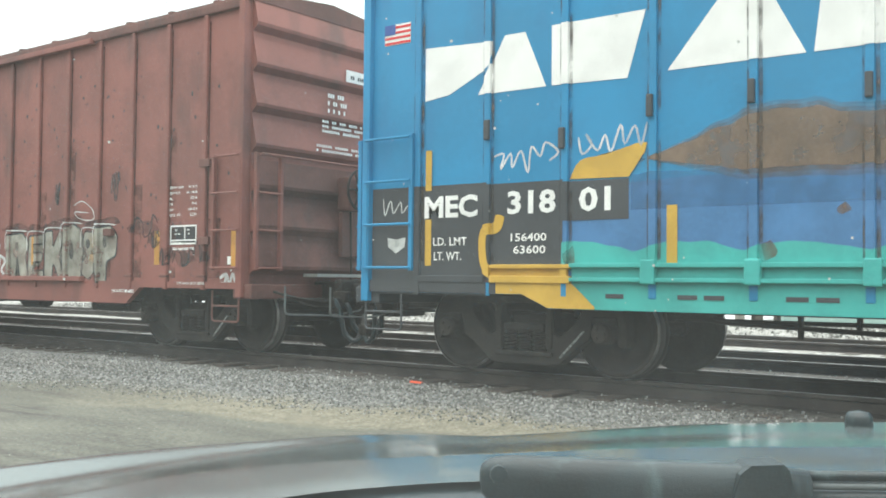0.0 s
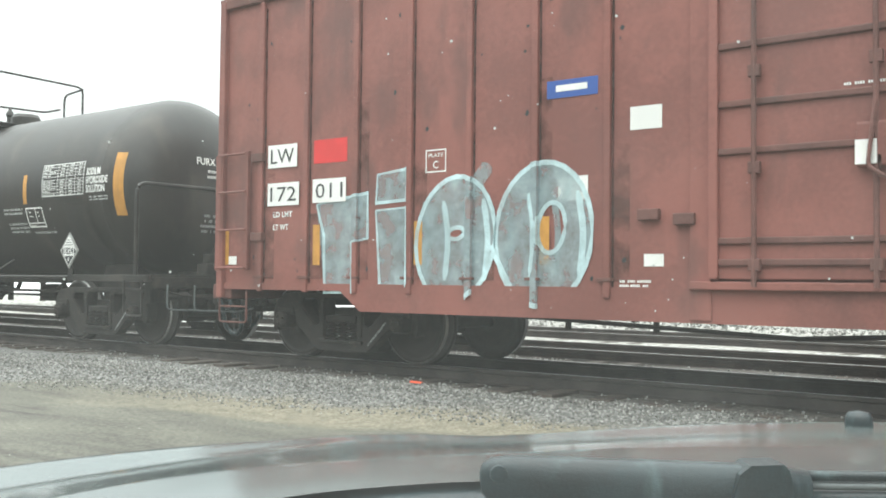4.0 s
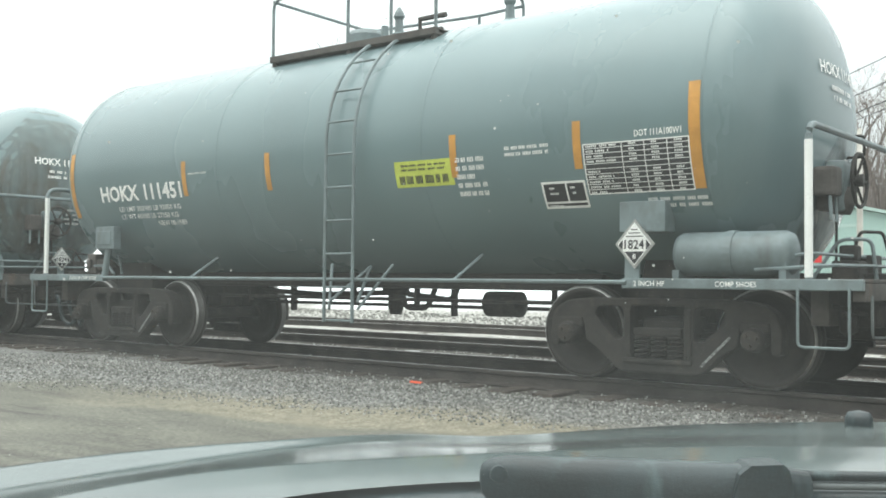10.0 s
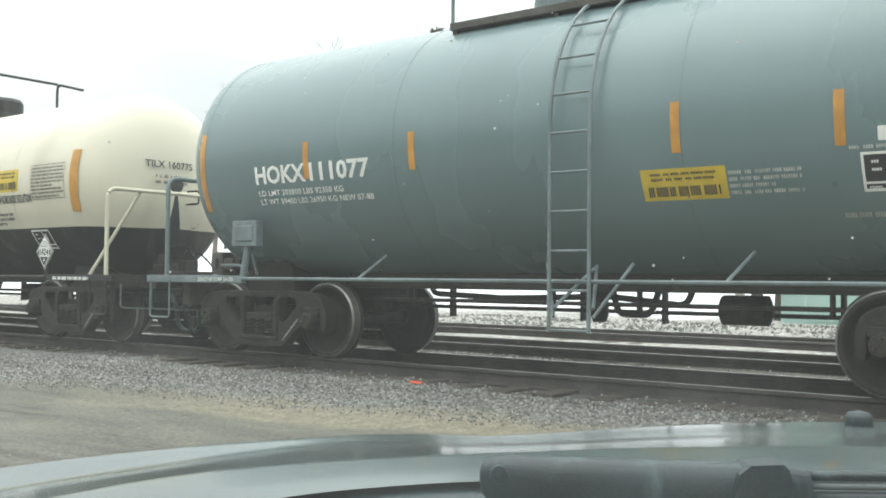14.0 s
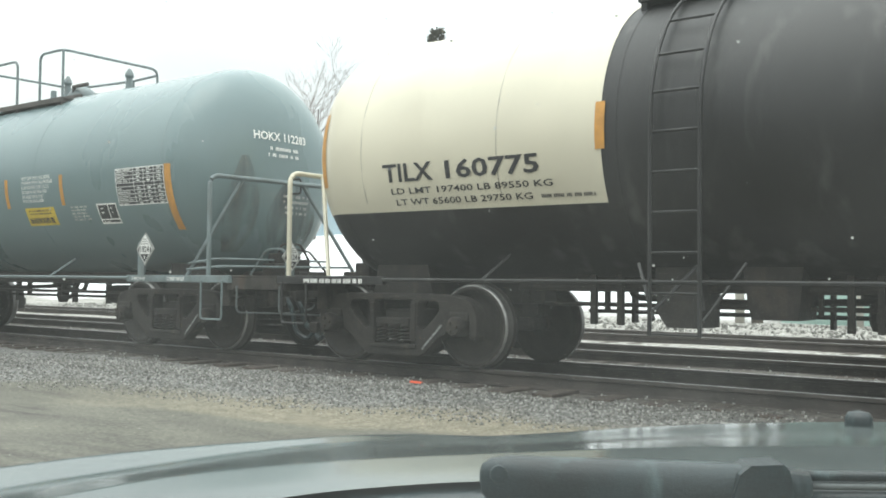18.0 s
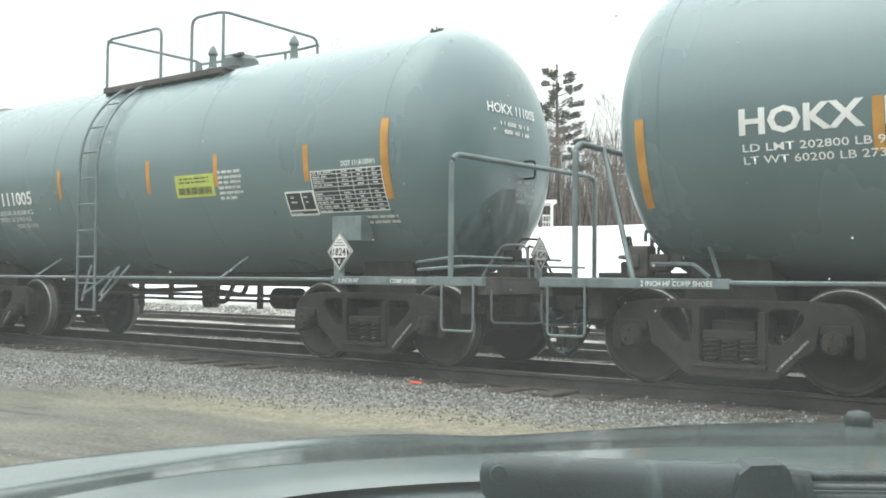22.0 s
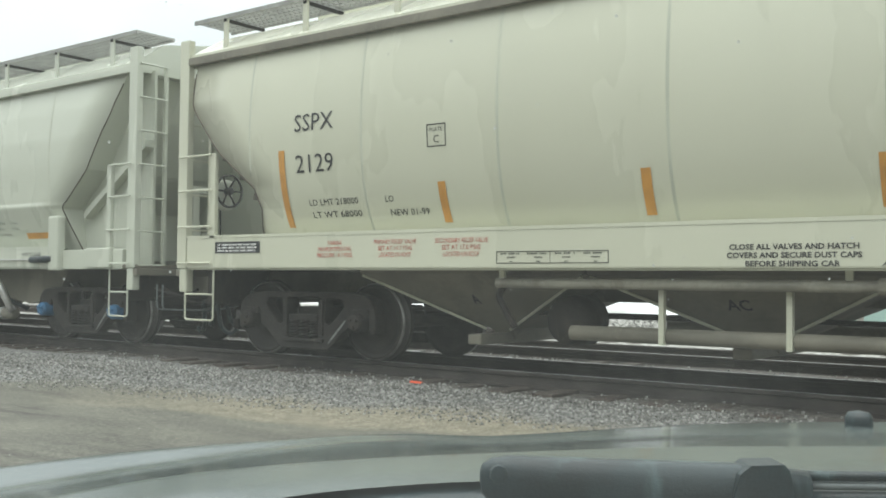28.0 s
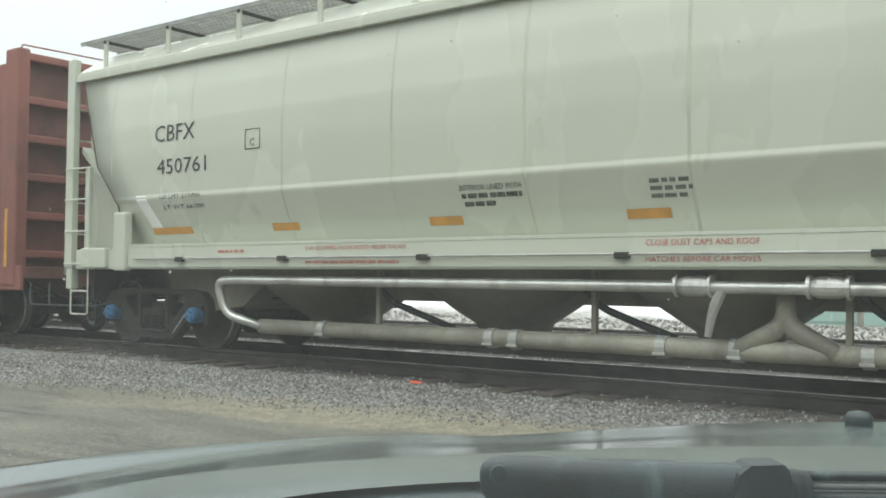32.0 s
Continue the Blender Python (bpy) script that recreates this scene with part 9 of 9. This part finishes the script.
def band(car, surf, low, high, x0, x1, name, material, label, off):
    """A painted band between two uneven edges, in narrow columns that follow the ribs."""
    xs = sorted(set(np.arange(x0, x1, 0.06).tolist()) | {q for q in cuts if x0 < q < x1} | {x1})
    bm = bmesh.new()
    rows = [[bm.verts.new(surf(x, low(x) + (high(x) - low(x)) * k / 4, off)) for k in range(5)] for x in xs]
    for u, v in zip(rows, rows[1:]):
        for k in range(4):
            bm.faces.new((u[k], v[k], v[k + 1], u[k + 1]))
    return part(name, bm, material, car, label)


def rough_edge(z, amp, seed, scale=1.4, scallop=0.0):
    def at(x):
        return z + amp * (noise.noise(Vector((x * scale, seed, 0))) + 0.4 * noise.noise(Vector((x * scale * 4, seed, 7)))) + scallop * abs(math.sin(x * 3.1 + seed))
    return at


M_ROYALSOFT = spray("mid_blue_overspray", (0.055, 0.18, 0.37), 0.5, 0.2)
M_BROWNSOFT = spray("brown_overspray", (0.19, 0.135, 0.095), 0.36, 0.2)
M_BROWNSPRAY = spray("brown_haze", (0.20, 0.14, 0.095), 0.85, 0.3)
band(BLUE_BOX, f, lambda x: 1.0, rough_edge(1.86, 0.05, 3), -5.29, 7.7, "mid_blue_paint", M_ROYAL, "mid-blue sprayed band", 0.0030)
band(BLUE_BOX, f, lambda x: 1.6, rough_edge(1.93, 0.06, 9), -4.60, 7.7, "mid_blue_overspray", M_ROYALSOFT, "", 0.0042)
taper = lambda x: min(1.0, (x + 4.45) / 0.9)
for k, (g, m) in enumerate(((0.12, M_BROWNSOFT), (0.06, M_BROWNSOFT), (0.0, M_BROWNSPRAY))):
    low, high = rough_edge(1.90 - g * 0.7, 0.06, 5), rough_edge(2.30 + g * 0.6, 0.10, 8)
    band(BLUE_BOX, f, lambda x: 2.05 + (low(x) - 2.05) * taper(x), lambda x: 2.05 + 0.05 * taper(x) + (high(x) - 2.05) * taper(x), -4.40 - g, 7.7, "brown_paint", m, "brown sprayed haze", 0.0056 + 0.0012 * k)
band(BLUE_BOX, f, lambda x: 1.05, rough_edge(1.22, 0.07, 11, 1.2, 0.10), -5.30, 7.7, "teal_paint", M_TEAL, "teal sprayed clouds", 0.0092)
for k, (x, z, rx, rz) in enumerate(((-5.22, 1.16, 0.05, 0.12), (-3.35, 1.22, 0.05, 0.10), (-2.2, 1.35, 0.06, 0.14), (-1.75, 1.75, 0.07, 0.05), (-2.0, 1.1, 0.05, 0.18), (-2.75, 1.55, 0.04, 0.05))):
    poly(BLUE_BOX, f, blob(x, z, rx, rz, 14, 40 + k, 0.7), "rust_patch", M_RUSTSTREAK, "rust breaking through the paint", 0, cuts, 0.011)
rect(BLUE_BOX, f, -7.70, -6.165, 0.80, 1.93, "charcoal_paint", M_CHAR, "charcoal painted corner", 0, cuts, 0.005)
rect(BLUE_BOX, f, -6.165, -5.29, 1.05, 1.91, "charcoal_paint", M_CHAR, "", 0, cuts, 0.005)
rect(BLUE_BOX, f, -5.29, -4.62, 1.52, 1.89, "charcoal_paint", M_CHAR, "", 0, cuts, 0.0075)
stroke(BLUE_BOX, f, curve([(-6.02, 1.60), (-6.06, 1.48), (-6.20, 1.44), (-6.22, 1.25), (-6.18, 1.08), (-6.05, 1.00)], 6), 0.11, M_OCHRE, "ochre_paint", cuts, 0.0115)
rect(BLUE_BOX, f, -6.12, -5.24, 0.94, 1.10, "ochre_paint", M_OCHRE, "ochre sprayed drip", 0, cuts, 0.0095)
band(BLUE_BOX, lambda x, z, off: Vector((x, -1.484 - off, z)), lambda x: 0.825 if x < -5.75 else max(0.695, 0.825 - (x + 5.75) * 0.43), lambda x: 0.94 if x < -5.2 else max(0.70, 0.94 - (x + 5.2) * 0.9), -6.05, -4.95, "ochre_paint", M_OCHRE, "", 0.010)
poly(BLUE_BOX, f, curve([(-5.23, 1.91), (-5.12, 2.08), (-4.85, 2.12), (-4.44, 2.2), (-4.62, 1.90)], 3), "ochre_paint", M_OCHRE, "", off=0.010, **B)
for x0, x1, z0, z1 in ((-6.96, -6.88, 1.88, 2.30), (-6.96, -6.88, 1.10, 1.58), (-4.25, -4.15, 1.11, 1.63)):
    rect(BLUE_BOX, f, x0, x1, z0, z1, "reflective_strip", M_OCHRE, "ochre reflective strip", 0, cuts, 0.012)
word(BLUE_BOX, f, "MEC", -6.97, -6.29, 1.59, 1.82, M_WHITE, 0.035, 1, cuts, 0.014)
word(BLUE_BOX, f, "318", -5.93, -5.38, 1.60, 1.83, M_WHITE, 0.03, 1, cuts, 0.014)
word(BLUE_BOX, f, "01", -5.13, -4.80, 1.60, 1.83, M_WHITE, 0.03, 1, cuts, 0.014)
word(BLUE_BOX, f, "LD. LMT", -6.85, -6.42, 1.305, 1.39, M_WHITE, 0.01, 1, cuts, 0.014)
word(BLUE_BOX, f, "LT. WT.", -6.84, -6.49, 1.155, 1.24, M_WHITE, 0.01, 1, cuts, 0.014)
word(BLUE_BOX, f, "156400", -5.89, -5.48, 1.335, 1.415, M_WHITE, 0.015, 1, cuts, 0.014)
word(BLUE_BOX, f, "63600", -5.86, -5.49, 1.215, 1.295, M_WHITE, 0.015, 1, cuts, 0.014)
# big white slab shapes of the owner's mark
for pts in ([(-6.98, 2.82), (-6.66, 2.86), (-6.14, 3.10), (-6.12, 3.34), (-6.98, 3.38)], [(-6.30, 2.82), (-5.50, 2.82), (-5.74, 3.38), (-5.98, 3.38)], [(-5.44, 2.82), (-4.64, 2.80), (-4.46, 3.40), (-5.44, 3.40)],
            [(-4.25, 2.82), (-3.04, 2.82), (-3.38, 3.46), (-3.72, 3.46)], [(-2.98, 2.82), (-1.50, 2.82), (-1.68, 3.48), (-2.90, 3.48)]):
    poly(BLUE_BOX, f, pts, "slab_mark", M_WHITE, "large white slab shape", 0, cuts, 0.005)
flag = rect(BLUE_BOX, f, -7.55, -7.19, 3.48, 3.70, "flag_decal", M_WHITE, "small striped flag decal", 0, (), 0.004)
for k in range(4):
    rect(BLUE_BOX, f, -7.55, -7.19, 3.485 + 0.056 * k, 3.512 + 0.056 * k, "flag_stripe", M_SIGNRED, "", 0, (), 0.007)
rect(BLUE_BOX, f, -7.55, -7.40, 3.59, 3.70, "flag_canton", M_SIGNBLUE, "", 0, (), 0.009)
stroke(BLUE_BOX, f, curve([(-6.10, 2.18), (-5.98, 2.2), (-6.02, 2.05), (-5.90, 2.2), (-5.88, 2.06), (-5.78, 2.22), (-5.70, 2.0), (-5.66, 2.25), (-5.56, 2.15), (-5.50, 2.28), (-5.36, 2.18), (-5.46, 2.10)], 4), 0.022, M_WHITESPRAY, "white_tag", cuts, 0.008)
stroke(BLUE_BOX, f, curve([(-5.14, 2.3), (-5.10, 2.14), (-5.0, 2.22), (-5.06, 2.32), (-4.94, 2.16), (-4.86, 2.3), (-4.80, 2.14), (-4.70, 2.38), (-4.66, 2.2), (-4.56, 2.36), (-4.50, 2.18), (-4.44, 2.38)], 4), 0.022, M_WHITESPRAY, "white_tag", cuts, 0.0115)
stroke(BLUE_BOX, f, curve([(-7.54, 1.82), (-7.52, 1.64), (-7.44, 1.8), (-7.40, 1.66), (-7.30, 1.78), (-7.28, 1.66), (-7.2, 1.74)], 4), 0.014, M_DULLWHITE, "white_tag", cuts, 0.008)
bm = bmesh.new()
bm.faces.new([bm.verts.new((x, 0, z)) for x, z in ((-7.48, 1.40), (-7.36, 1.38), (-7.23, 1.40), (-7.24, 1.30), (-7.36, 1.23), (-7.47, 1.30))])
lay(bm, f, "shield_mark", M_DULLWHITE, BLUE_BOX, "", 0, cuts, 0.008)
for q in BLUE_RIBS:
    if q < 1.0:
        for a, b in ((q - 0.060, q - 0.042), (q + 0.042, q + 0.075)):
            rect(BLUE_BOX, f, a, b, 1.15, 4.2, "rib_grime", M_SEAMGRIME, "rusty grime along the rib", 0, (), 0.0135)
# side sill of the blue car: pressed channel with brackets, teal from the ochre drip on
part("sill_channel", boxes((-5.20, 7.7, -1.54, -1.46, 1.08, 1.12), (-5.20, 7.7, -1.54, -1.46, 0.95, 0.985), (-5.20, 7.7, -1.485, -1.455, 0.69, 1.10), bevel=0.006), M_TEAL, BLUE_BOX, "teal sprayed side sill channel")
for q in (-4.40, -3.46, -2.52, -1.58, -0.64, 0.3, 1.24):
    part("sill_bracket", boxes((q - 0.07, q + 0.07, -1.56, -1.48, 0.93, 1.15), bevel=0.015), M_TEAL, BLUE_BOX)
    for a in (-0.35, 0.35):
        part("rivet_plate", boxes((q + a - 0.09, q + a + 0.09, -1.49, -1.484, 0.80, 0.84)), M_CHAR, BLUE_BOX)
part("sill_step", boxes((-7.05, -6.12, -1.50, -1.46, 0.93, 1.0), bevel=0.008), M_CHAR, BLUE_BOX)
part("sill_step", boxes((-6.12, -5.205, -1.515, -1.46, 0.93, 1.0), (-6.12, -5.205, -1.515, -1.46, 1.07, 1.11), bevel=0.008), M_OCHRE, BLUE_BOX, "ochre sprayed sill channel")
for q, z in ((-6.16, 2.45), (-5.3, 2.3), (-4.40, 2.52), (-3.48, 2.55), (-2.55, 2.5)):
    part("rib_bracket", boxes((q - 0.03, q + 0.03, -1.53, -1.49, z - 0.10, z + 0.10), bevel=0.01), M_CHAR, BLUE_BOX)

# -- hoppers --
def hop_side(prof, smooth=False):
    zs, ys = [z for _, z in prof], [y for y, _ in prof]
    if smooth:
        k = np.polyfit(zs, ys, 4)
        zs = list(np.linspace(zs[0], zs[-1], 26))
        ys = [float(np.polyval(k, z)) for z in zs]

    def surf(x, z, off):
        return Vector((x, -float(np.interp(z, zs, ys)) - off - 0.002, z))
    return surf


def sill_side(x, z, off):
    return Vector((x, -1.466 - off, z))


f = hop_side(S_PROF, True)
word(HOPPER_A, f, "SSPX", -6.52, -5.90, 2.66, 2.86, M_INK, 0.0)
word(HOPPER_A, f, "2129", -6.51, -5.91, 2.18, 2.39, M_INK, 0.0)
word(HOPPER_A, f, "LD LMT 218000", -6.36, -5.60, 1.80, 1.87, M_INK, 0.0, 1)
word(HOPPER_A, f, "LT WT 68000", -6.34, -5.58, 1.66, 1.73, M_INK, 0.0, 1)
word(HOPPER_A, f, "LO", -5.20, -5.08, 1.80, 1.87, M_INK, 0.0, 1)
word(HOPPER_A, f, "NEW 01-99", -5.16, -4.62, 1.65, 1.72, M_INK, 0.0, 1)
bm = bmesh.new()
outline(bm, -4.55, -4.30, 2.34, 2.58, 0.012)
lay(bm, f, "plate_frame", M_INK, HOPPER_A)
word(HOPPER_A, f, "PLATE", -4.51, -4.34, 2.50, 2.54, M_INK, 0.0, 1)
word(HOPPER_A, f, "C", -4.46, -4.39, 2.38, 2.46, M_INK, 0.0, 1)
for x, z0, z1 in ((-6.74, 1.56, 2.46), (-4.40, 1.56, 1.98), (-2.08, 1.56, 1.98), (-0.05, 1.56, 1.98), (2.10, 1.56, 1.96), (4.46, 1.56, 1.97), (6.70, 1.56, 2.45)):
    rect(HOPPER_A, f, x - 0.05, x + 0.05, z0, z1, "reflective_strip", M_ORANGE, "amber reflective strip", 0.05, (), 0.005)
lube_box(HOPPER_A, f, 5.32, 5.82, 1.58, 1.88, 180)
bars(HOPPER_A, f, 6.08, 6.53, 1.62, 1.92, 3, M_INK, 181)
bars(HOPPER_A, f, 3.45, 3.95, 1.60, 1.92, 5, M_INK, 182)
rect(HOPPER_A, sill_side, -7.90, -7.08, 1.26, 1.40, "notice_panel", M_INK, "black notice panel", 0)
bars(HOPPER_A, sill_side, -7.85, -7.13, 1.275, 1.385, 3, M_WHITE, 183, 0.007)
for s, x0, x1 in ((("WARNING", "MAXIMUM OPERATING", "PRESSURE 14.7 PSIG"), -6.12, -5.58), (("PRIMARY RELIEF VALVE", "SET AT 14.7 PSIG", "LOCATED ON ROOF"), -5.26, -4.67), (("SECONDARY RELIEF VALVE", "SET AT 17.0 PSIG", "LOCATED ON ROOF"), -4.42, -3.75)):
    for i, r in enumerate(s):
        h = len(r) / max(len(q) for q in s) * (x1 - x0) / 2
        word(HOPPER_A, sill_side, r, (x0 + x1) / 2 - h, (x0 + x1) / 2 + h, 1.335 - 0.07 * i, 1.385 - 0.07 * i, M_REDINK, 0.0, 1)
for i, r in enumerate(("CLOSE ALL VALVES AND HATCH", "COVERS AND SECURE DUST CAPS", "BEFORE SHIPPING CAR")):
    h = len(r) / 27 * 0.545
    word(HOPPER_A, sill_side, r, -0.75 - h, -0.75 + h, 1.228 - 0.07 * i, 1.276 - 0.07 * i, M_INK, 0.025, 1)
word(HOPPER_A, sill_side, "AIR", -0.06, 0.10, 1.09, 1.13, M_INK, 0.0, 1)
for x0, x1 in ((-3.65, -2.41), (3.0, 4.0)):
    bm = bmesh.new()
    outline(bm, x0, x1, 1.12, 1.24, 0.008)
    outline(bm, x0, (x0 + x1) / 2, 1.12, 1.24, 0.006)
    lay(bm, sill_side, "stencil_frame", M_INK, HOPPER_A, "", 0)
    for k in range(4):
        q = x0 + 0.05 + (x1 - x0) * k / 4
        bars(HOPPER_A, sill_side, q, q + 0.22, 1.205, 1.232, 1, M_INK, 184 + k)
        bars(HOPPER_A, sill_side, q + 0.08, q + 0.17, 1.17, 1.195, 1, M_INK, 194 + k)
        bars(HOPPER_A, sill_side, q + 0.11, q + 0.14, 1.13, 1.155, 1, M_INK, 204 + k)
bars(HOPPER_A, sill_side, 1.5, 2.2, 1.14, 1.26, 2, M_REDINK, 185)
bars(HOPPER_A, sill_side, 2.3, 2.8, 1.12, 1.22, 2, M_INK, 186)
bars(HOPPER_A, sill_side, 0.6, 1.2, 1.12, 1.26, 3, M_INK, 187)
rect(HOPPER_A, sill_side, 5.40, 5.58, 1.18, 1.34, "lime_patch", M_LIME, "", 0)
rect(HOPPER_A, sill_side, 6.35, 6.65, 1.30, 1.34, "lime_patch", M_LIME, "", 0)
flat_end_word(HOPPER_A, "SSPX 2129", 8.535, -0.25, 0.50, 3.88, 3.99, M_INK)

f = hop_side(C_PROF)
word(HOPPER_B, f, "CBFX", -6.82, -6.00, 2.74, 2.96, M_INK, 0.0)
word(HOPPER_B, f, "450761", -6.77, -5.77, 2.31, 2.51, M_INK, 0.0)
word(HOPPER_B, f, "LD LMT 219700", -6.71, -5.89, 1.985, 2.04, M_INK, 0.0, 1)
word(HOPPER_B, f, "LT WT 66300", -6.67, -5.85, 1.85, 1.905, M_INK, 0.0, 1)
bm = bmesh.new()
outline(bm, -5.04, -4.77, 2.52, 2.77, 0.012)
lay(bm, f, "plate_frame", M_INK, HOPPER_B)
word(HOPPER_B, f, "C", -4.95, -4.87, 2.56, 2.65, M_INK, 0.0, 1)
for i, r in enumerate(("INTERIOR LINED WITH", "CARBOLINE 892 BLUE", "TNT 6-14")):
    if i == 1:
        bars(HOPPER_B, f, -1.80, -1.06, 1.78, 1.84, 1, M_INK, 190, 0.005, 0.8)
    elif i == 2:
        bars(HOPPER_B, f, -1.78, -1.40, 1.70, 1.76, 1, M_INK, 191, 0.005, 0.8)
    else:
        word(HOPPER_B, f, r, -1.81, -1.06, 1.865, 1.92, M_INK, 0.0, 1)
for x0, x1 in ((-7.06, -6.24), (-4.72, -4.26), (-2.30, -1.86), (0.02, 0.46), (2.32, 2.74), (4.70, 5.14), (6.65, 7.48)):
    rect(HOPPER_B, f, x0, x1, 1.53, 1.62, "reflective_strip", M_ORANGE, "amber reflective strip", 0.05, (), 0.005)
poly(HOPPER_B, f, [(-7.05, 1.62), (-6.82, 1.62), (-7.02, 2.05), (-7.24, 2.05)], "white_stripe", M_WHITE, "")
lube_box(HOPPER_B, f, 5.18, 5.70, 1.57, 1.87, 192)
for i, (a, b) in enumerate((("EXW 10-8", "H 5-6"), ("EW 7-6", "H 15-1"), ("CU FT 5000", ""))):
    word(HOPPER_B, f, a, 5.88, 5.88 + 0.033 * len(a), 1.76 - 0.09 * i, 1.80 - 0.09 * i, M_INK, 0.0, 1)
    if b:
        word(HOPPER_B, f, b, 6.50 - 0.033 * len(b), 6.50, 1.76 - 0.09 * i, 1.80 - 0.09 * i, M_INK, 0.0, 1)
word(HOPPER_B, sill_side, "CLOSE DUST CAPS AND ROOF", 0.30, 1.33, 1.275, 1.33, M_REDINK, 0.0, 1)
word(HOPPER_B, sill_side, "HATCHES BEFORE CAR MOVES", 0.30, 1.34, 1.13, 1.18, M_REDINK, 0.0, 1)
word(HOPPER_B, sill_side, "CAR EQUIPPED WITH SAFETY RELIEF VALVES", -3.97, -2.47, 1.275, 1.33, M_REDINK, 0.0, 1)
bars(HOPPER_B, sill_side, -3.97, -2.55, 1.12, 1.18, 1, M_REDINK, 193)
bars(HOPPER_B, sill_side, -5.5, -5.0, 1.26, 1.32, 1, M_REDINK, 194)
bars(HOPPER_B, f, 0.3, 0.7, 1.7, 1.9, 3, M_INK, 195)
rect(HOPPER_B, sill_side, 5.75, 6.02, 1.18, 1.30, "white_patch", M_WHITE, "", 0)
word(HOPPER_B, sill_side, "EMPTY LOAD", 6.85, 7.35, 1.26, 1.31, M_INK, 0.0, 1)


def pocket_side(x, z, off):
    return Vector((x, -1.17 + (1.02 - z) / 0.60 * 0.75 - off, z))


word(HOPPER_A, pocket_side, "A", -4.40, -4.30, 0.70, 0.80, M_INK, 0.02, 1)
word(HOPPER_A, pocket_side, "AC", -1.55, -1.32, 0.70, 0.80, M_INK, 0.02, 1)
# brown rust washed down the heads of the grey tanks
def rust_wash(car, y0, y1, z0, z1, material, sign=1):
    bm = bmesh.new()
    rows = []
    for i in range(15):
        t = i / 14
        w = 0.12 + 0.88 * math.sin(math.pi * (0.10 + t * 0.87))
        rows.append([bm.verts.new(GREY.end((y0 + y1) / 2 + (y1 - y0) / 2 * w * (j / 5 - 1), z0 + (z1 - z0) * t, 0.004, sign)) for j in range(11)])
    for u, v in zip(rows, rows[1:]):
        for j in range(10):
            bm.faces.new((u[j], u[j + 1], v[j + 1], v[j]))
    part("rust_streak", bm, material, car, "brown rust washed down the tank head", smooth=True)


def wash_material(name, color, cover):
    m = spray(name, color, cover, cover)
    for n in m.node_tree.nodes:
        if n.type == "TEX_NOISE" and abs(n.inputs["Scale"].default_value - 5.0) < 1e-6:
            mp = m.node_tree.nodes.new("ShaderNodeMapping")
            mp.inputs["Scale"].default_value = (1.0, 1.0, 0.16)
            src = n.inputs["Vector"].links[0].from_socket
            m.node_tree.links.new(src, mp.inputs["Vector"])
            m.node_tree.links.new(mp.outputs["Vector"], n.inputs["Vector"])
    return m


M_RUSTWASH = wash_material("rust_wash", (0.15, 0.105, 0.075), 0.34)
M_DULLWASH = spray("dull_brown_wash", (0.175, 0.165, 0.13), 0.42, 0.34, 0.22, 0.78)
M_GRIMEWASH = wash_material("grime_wash", (0.065, 0.058, 0.05), 0.4)
rust_wash(GREY_B, -1.36, 1.0, 1.2, 3.78, M_DULLWASH)
rust_wash(GREY_B, -1.25, -0.1, 1.35, 3.2, M_RUSTWASH)
rust_wash(GREY_B, -0.75, -0.35, 1.25, 2.5, M_RUSTWASH)
rust_wash(GREY_B, -0.6, 0.5, 1.1, 2.2, M_GRIMEWASH)
rust_wash(GREY_A, -0.7, 0.6, 1.1, 2.3, M_GRIMEWASH)
rust_wash(GREY_C, -0.95, -0.45, 1.3, 2.6, M_RUSTWASH)
rust_wash(GREY_C, -0.3, 0.7, 1.2, 2.4, M_GRIMEWASH)
rust_wash(GREY_D, -0.8, 0.5, 1.1, 2.0, M_GRIMEWASH)

for c in (-4.72, 4.62):
    poly(BLACK_CAR, BLACK.side, [(c - 0.28, 1.99), (c - 0.26, 1.30), (c - 0.12, 1.12), (c + 0.10, 1.12), (c + 0.40, 1.28), (c + 0.27, 1.99)], "heater_shield", M_BLACK, "welded black steel pad", 0.05, (), 0.022)


# ---- the rolling train ----
def motions():
    for car, x in CARS:
        walk(car, [(t, pose(x + s, TRACK_Y, 0)) for t, s in enumerate(ROLL)])
    # every wheelset turns as it rolls; each step is under a quarter turn
    for w, x in WHEELSETS:
        rows = []
        for k in range(241):
            t = k * 4 / 30
            i = min(31, int(t))
            s = ROLL[i] + (ROLL[i + 1] - ROLL[i]) * (t - i)
            rows.append((t, pose(x, 0, WHEEL_R) @ Matrix.Rotation((s - ROLL[0]) / WHEEL_R, 4, "Y")))
        walk(w, rows)


motions()
